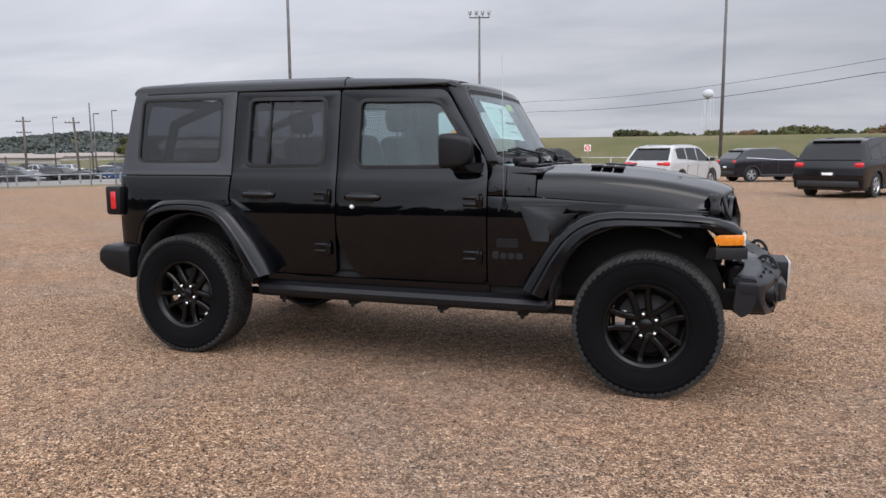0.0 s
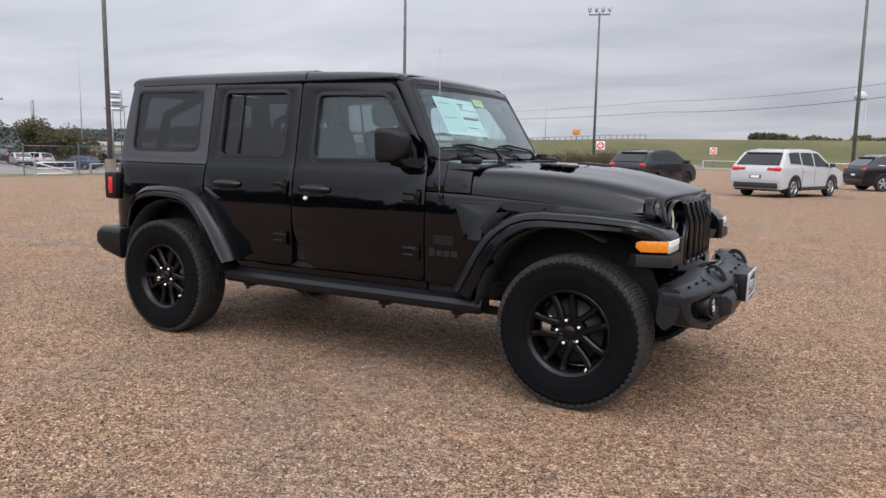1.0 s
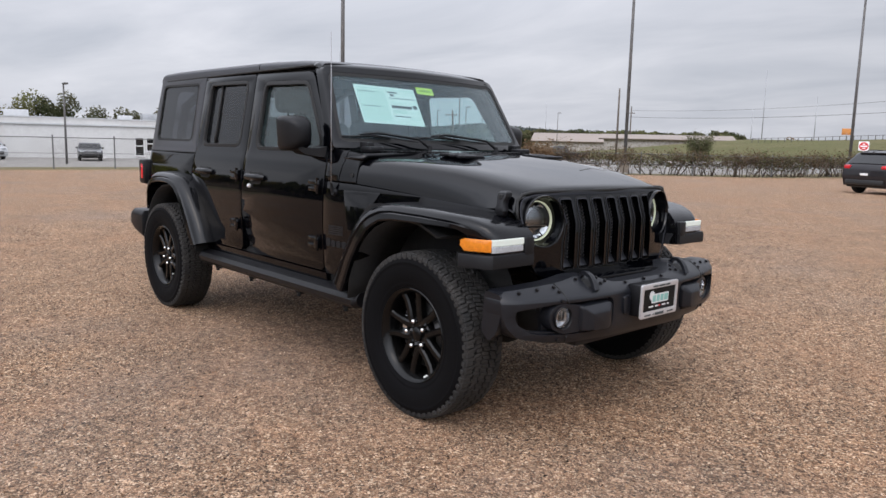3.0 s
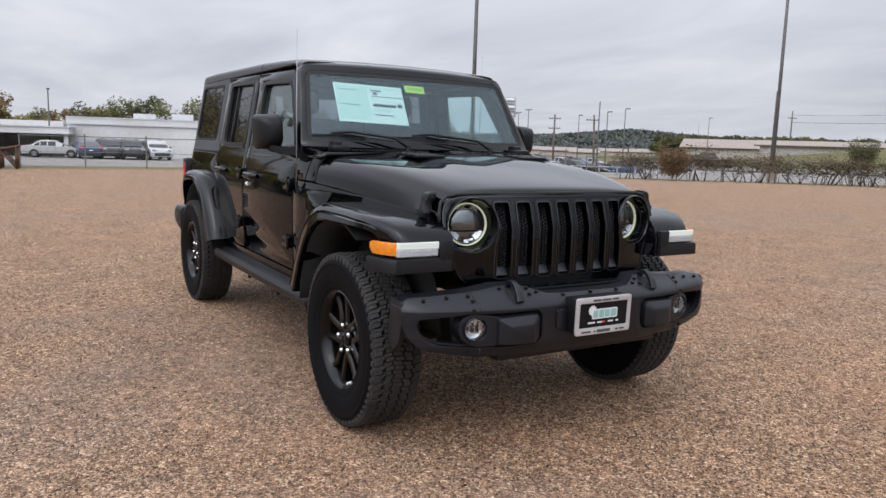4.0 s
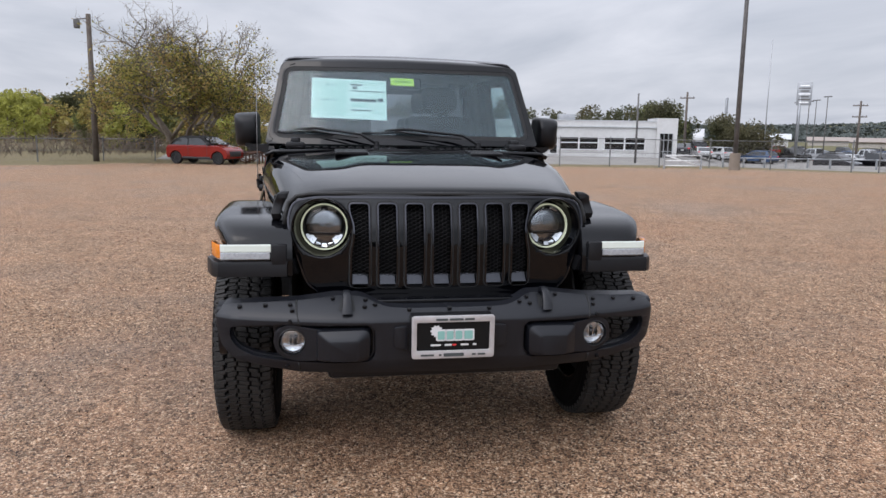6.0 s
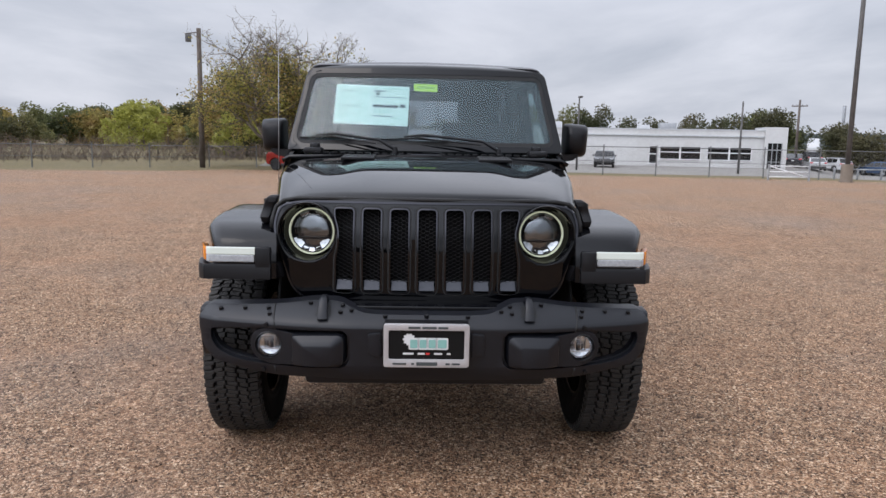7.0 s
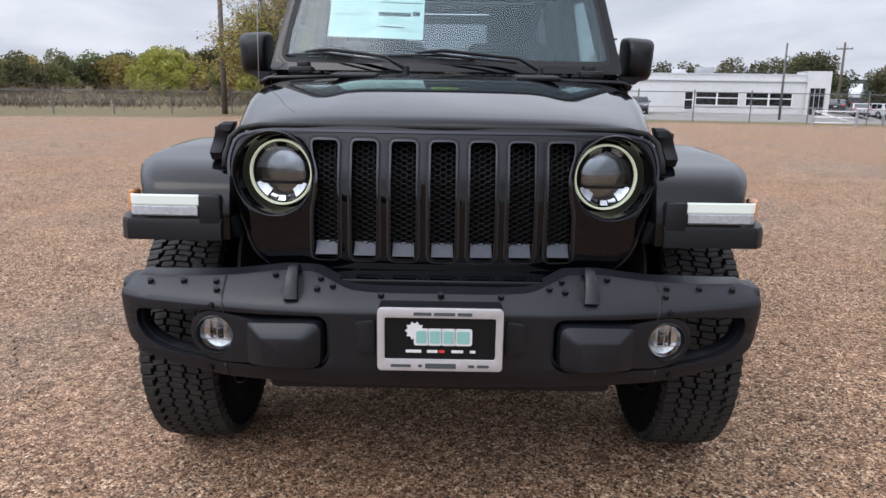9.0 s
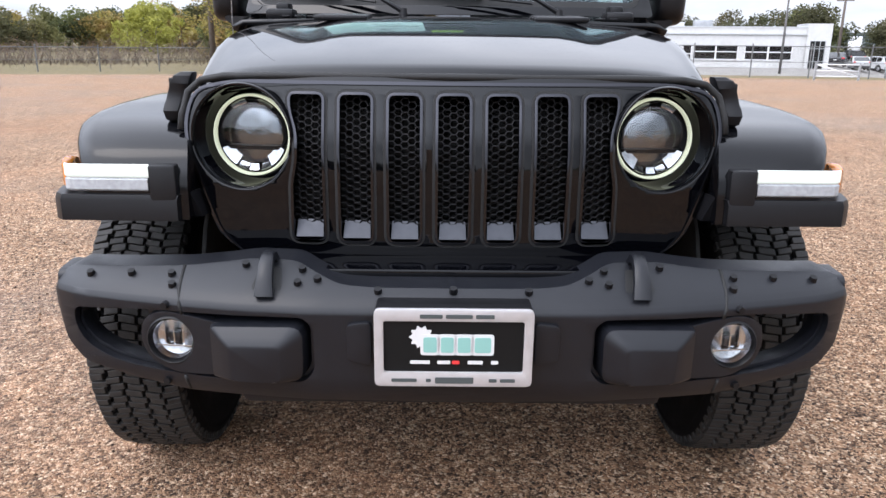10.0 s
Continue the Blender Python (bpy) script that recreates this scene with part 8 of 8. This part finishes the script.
# ---- far car lots ----
FAR = "cars in the far lots"
kinds = [("suv", 4.7, 1.86, 1.72, 2.75, 0.36), ("pickup", 5.7, 2.0, 1.88, 3.6, 0.40), ("sedan", 4.7, 1.82, 1.46, 2.75, 0.33)]
paints = [(P_WHITE, "white"), (P_BLACK, "black"), (P_SILVER, "silver"), (P_BLUE, "dark blue"), (P_GREY, "dark grey"), (P_RED, "red")]
rng = random.Random(21)


def far_car(az, d, ki=None, pi=None, hd=None):
    k = kinds[rng.randrange(3) if ki is None else ki]
    p = paints[rng.choice((0, 1, 1, 4, 2, 3, 4, 1, 4, 5)) if pi is None else pi]
    x, y = place(az, d)
    nm = {"suv": "parked_suv", "pickup": "parked_pickup", "sedan": "parked_sedan"}[k[0]]
    words = {"suv": "SUV", "pickup": "pickup truck", "sedan": "sedan"}[k[0]]
    build_car(nm, *k, p[0], p[1] + " " + words + " parked in a far lot", FAR, (x, y, ground_z(x, y)), rng.choice((20, 200)) + rng.uniform(-6, 6) if hd is None else hd)


for row, (d, a0, a1, st) in enumerate(((90, 41.0, 54.5, 2.0), (101, 41.0, 56.5, 1.8), (114, 41.2, 58.0, 1.6), (128, 41.0, 59.0, 1.5), (143, 42.0, 60.0, 1.35))):
    a = a0 + 0.4 * row
    while a < a1:
        if rng.random() < 0.86:
            far_car(a + rng.uniform(-0.2, 0.2), d + rng.uniform(-1, 1))
        a += st
for az, d, ki, pi, hd in ((63.2, 92, 2, 4, 150), (61.9, 96, 2, 0, 160), (60.9, 104, 0, 0, 190), (62.4, 108, 0, 1, 170), (59.8, 110, 1, 0, 180), (58.2, 104, 0, 3, 200), (75.9, 69, 2, 1, -14),
                          (88.4, 71.5, 2, 0, 80), (86.4, 71, 2, 3, 184), (85.0, 71, 0, 4, 4), (83.6, 70.5, 0, 4, 2), (82.0, 70.5, 0, 2, 6)):
    far_car(az, d, ki, pi, hd)

# lorry tractor beyond the building
x, y = -143.2, 75.9
tr = thing("lorry_tractor", "white lorry tractor unit parked beyond the building", "lorry", at=(x, y, ground_z(x, y)), rz=-30)
bm = bmesh.new()
grid(bm, [[(-1.6, s * 1.15, 1.0), (-1.6, s * 1.15, 3.5), (-0.9, s * 1.10, 3.7), (0.3, s * 1.10, 3.0), (0.75, s * 1.10, 2.1), (2.3, s * 1.0, 1.85), (2.45, s * 1.0, 0.8), (-1.6, s * 1.15, 0.8)] for s in (-1, 1)], close_u=True, cap=True)
bmesh.ops.recalc_face_normals(bm, faces=bm.faces[:])
part("cab", bm, P_WHITE, tr)
for s in (-1, 1):
    bm = bmesh.new()
    box(bm, -0.5, 0.35, s * 1.10, s * 1.13, 2.1, 2.8, 0.02)
    part("side_window", bm, DGLASS, tr)
    for x in (1.6, -2.4, -3.5):
        bm = bmesh.new()
        lathe(bm, [(0.01, 0.12), (0.25, 0.12), (0.5, 0.10), (0.5, -0.15), (0.01, -0.15)], 20, pose(x, s * 1.0, 0.5, -90 * s, 0, 0))
        part("wheel", bm, TYREB, tr)
bm = bmesh.new()
box(bm, -4.2, 1.8, -0.45, 0.45, 0.6, 0.95, 0.03)
part("chassis", bm, CARTRIM, tr)

TANR = material("tan_metal_roof", (0.24, 0.195, 0.165), 0.6, var=0.1, scale=1)
# long pale sheds beyond the field and on the ridge
for az, d, w, h, lab in ((36.0, 190, 42, 5.4, "long low pale shed beyond the field"), (33.0, 160, 24, 2.6, "long low pale shed beyond the field"), (51.5, 330, 14, 4.2, "tan warehouse at the foot of the ridge"), (54.2, 380, 16, 4.4, "tan warehouse at the foot of the ridge"), (57.8, 300, 12, 5.2, "white warehouse behind the car lots"), (47.5, 420, 14, 4.4, "tan warehouse at the foot of the ridge"), (49.6, 300, 10, 3.8, "tan warehouse at the foot of the ridge"), (45.0, 400, 16, 4.6, "tan warehouse at the foot of the ridge")):
    x, y = place(az, d)
    sh = thing("warehouse", lab, "warehouse", "distant sheds", (x, y, ground_z(x, y) - 0.5), az)
    bm = bmesh.new()
    box(bm, -w / 2, w / 2, -7, 7, 0, h * 0.62)
    part("wall", bm, WALLW if lab.startswith("white") else CONC, sh)
    bm = bmesh.new()
    grid(bm, [[(-w / 2 - 1, -7.8, h * 0.62), (-w / 2 - 1, 0, h), (-w / 2 - 1, 7.8, h * 0.62)], [(w / 2 + 1, -7.8, h * 0.62), (w / 2 + 1, 0, h), (w / 2 + 1, 7.8, h * 0.62)]])
    solid(bm, 0.25)
    part("roof", bm, ROOFM if lab.startswith("white") else TANR, sh)
# dark woods on the ridge, distance haze mixed into their leaf colour
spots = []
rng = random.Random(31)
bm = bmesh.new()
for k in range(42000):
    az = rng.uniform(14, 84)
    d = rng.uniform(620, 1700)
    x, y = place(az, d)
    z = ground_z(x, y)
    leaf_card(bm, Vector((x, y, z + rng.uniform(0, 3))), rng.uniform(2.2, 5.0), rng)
HAZED_WOODS = material("hazed_leaf", (0.060, 0.072, 0.066), 0.9, rand=0.3, var=0.15, scale=0.05)
tagged(part("ridge_woods", bm, HAZED_WOODS), "grey-green woods on the far ridge, haze put into their colour", "trees", kind="stuff")

pr = []
for k in range(27):
    x, y = place(15.5 + 0.42 * k, 146, (3.9, -3.5))
    pr.append((x, y, ground_z(x, y)))
pipe_rail("road_guard_rail", "dark guard rail along the raised road", pr, 0.75, POLEM)

# the lot's surroundings stand about a degree askew to the car
PIVOT = Matrix.Translation((3.5, -2.5, 0))
TURN = PIVOT @ Matrix.Rotation(radians(-0.95), 4, "Z") @ PIVOT.inverted()
for o in list(scene.objects):
    if o.parent is None and o not in (suv, sun, cam):
        o.matrix_basis = TURN @ o.matrix_basis
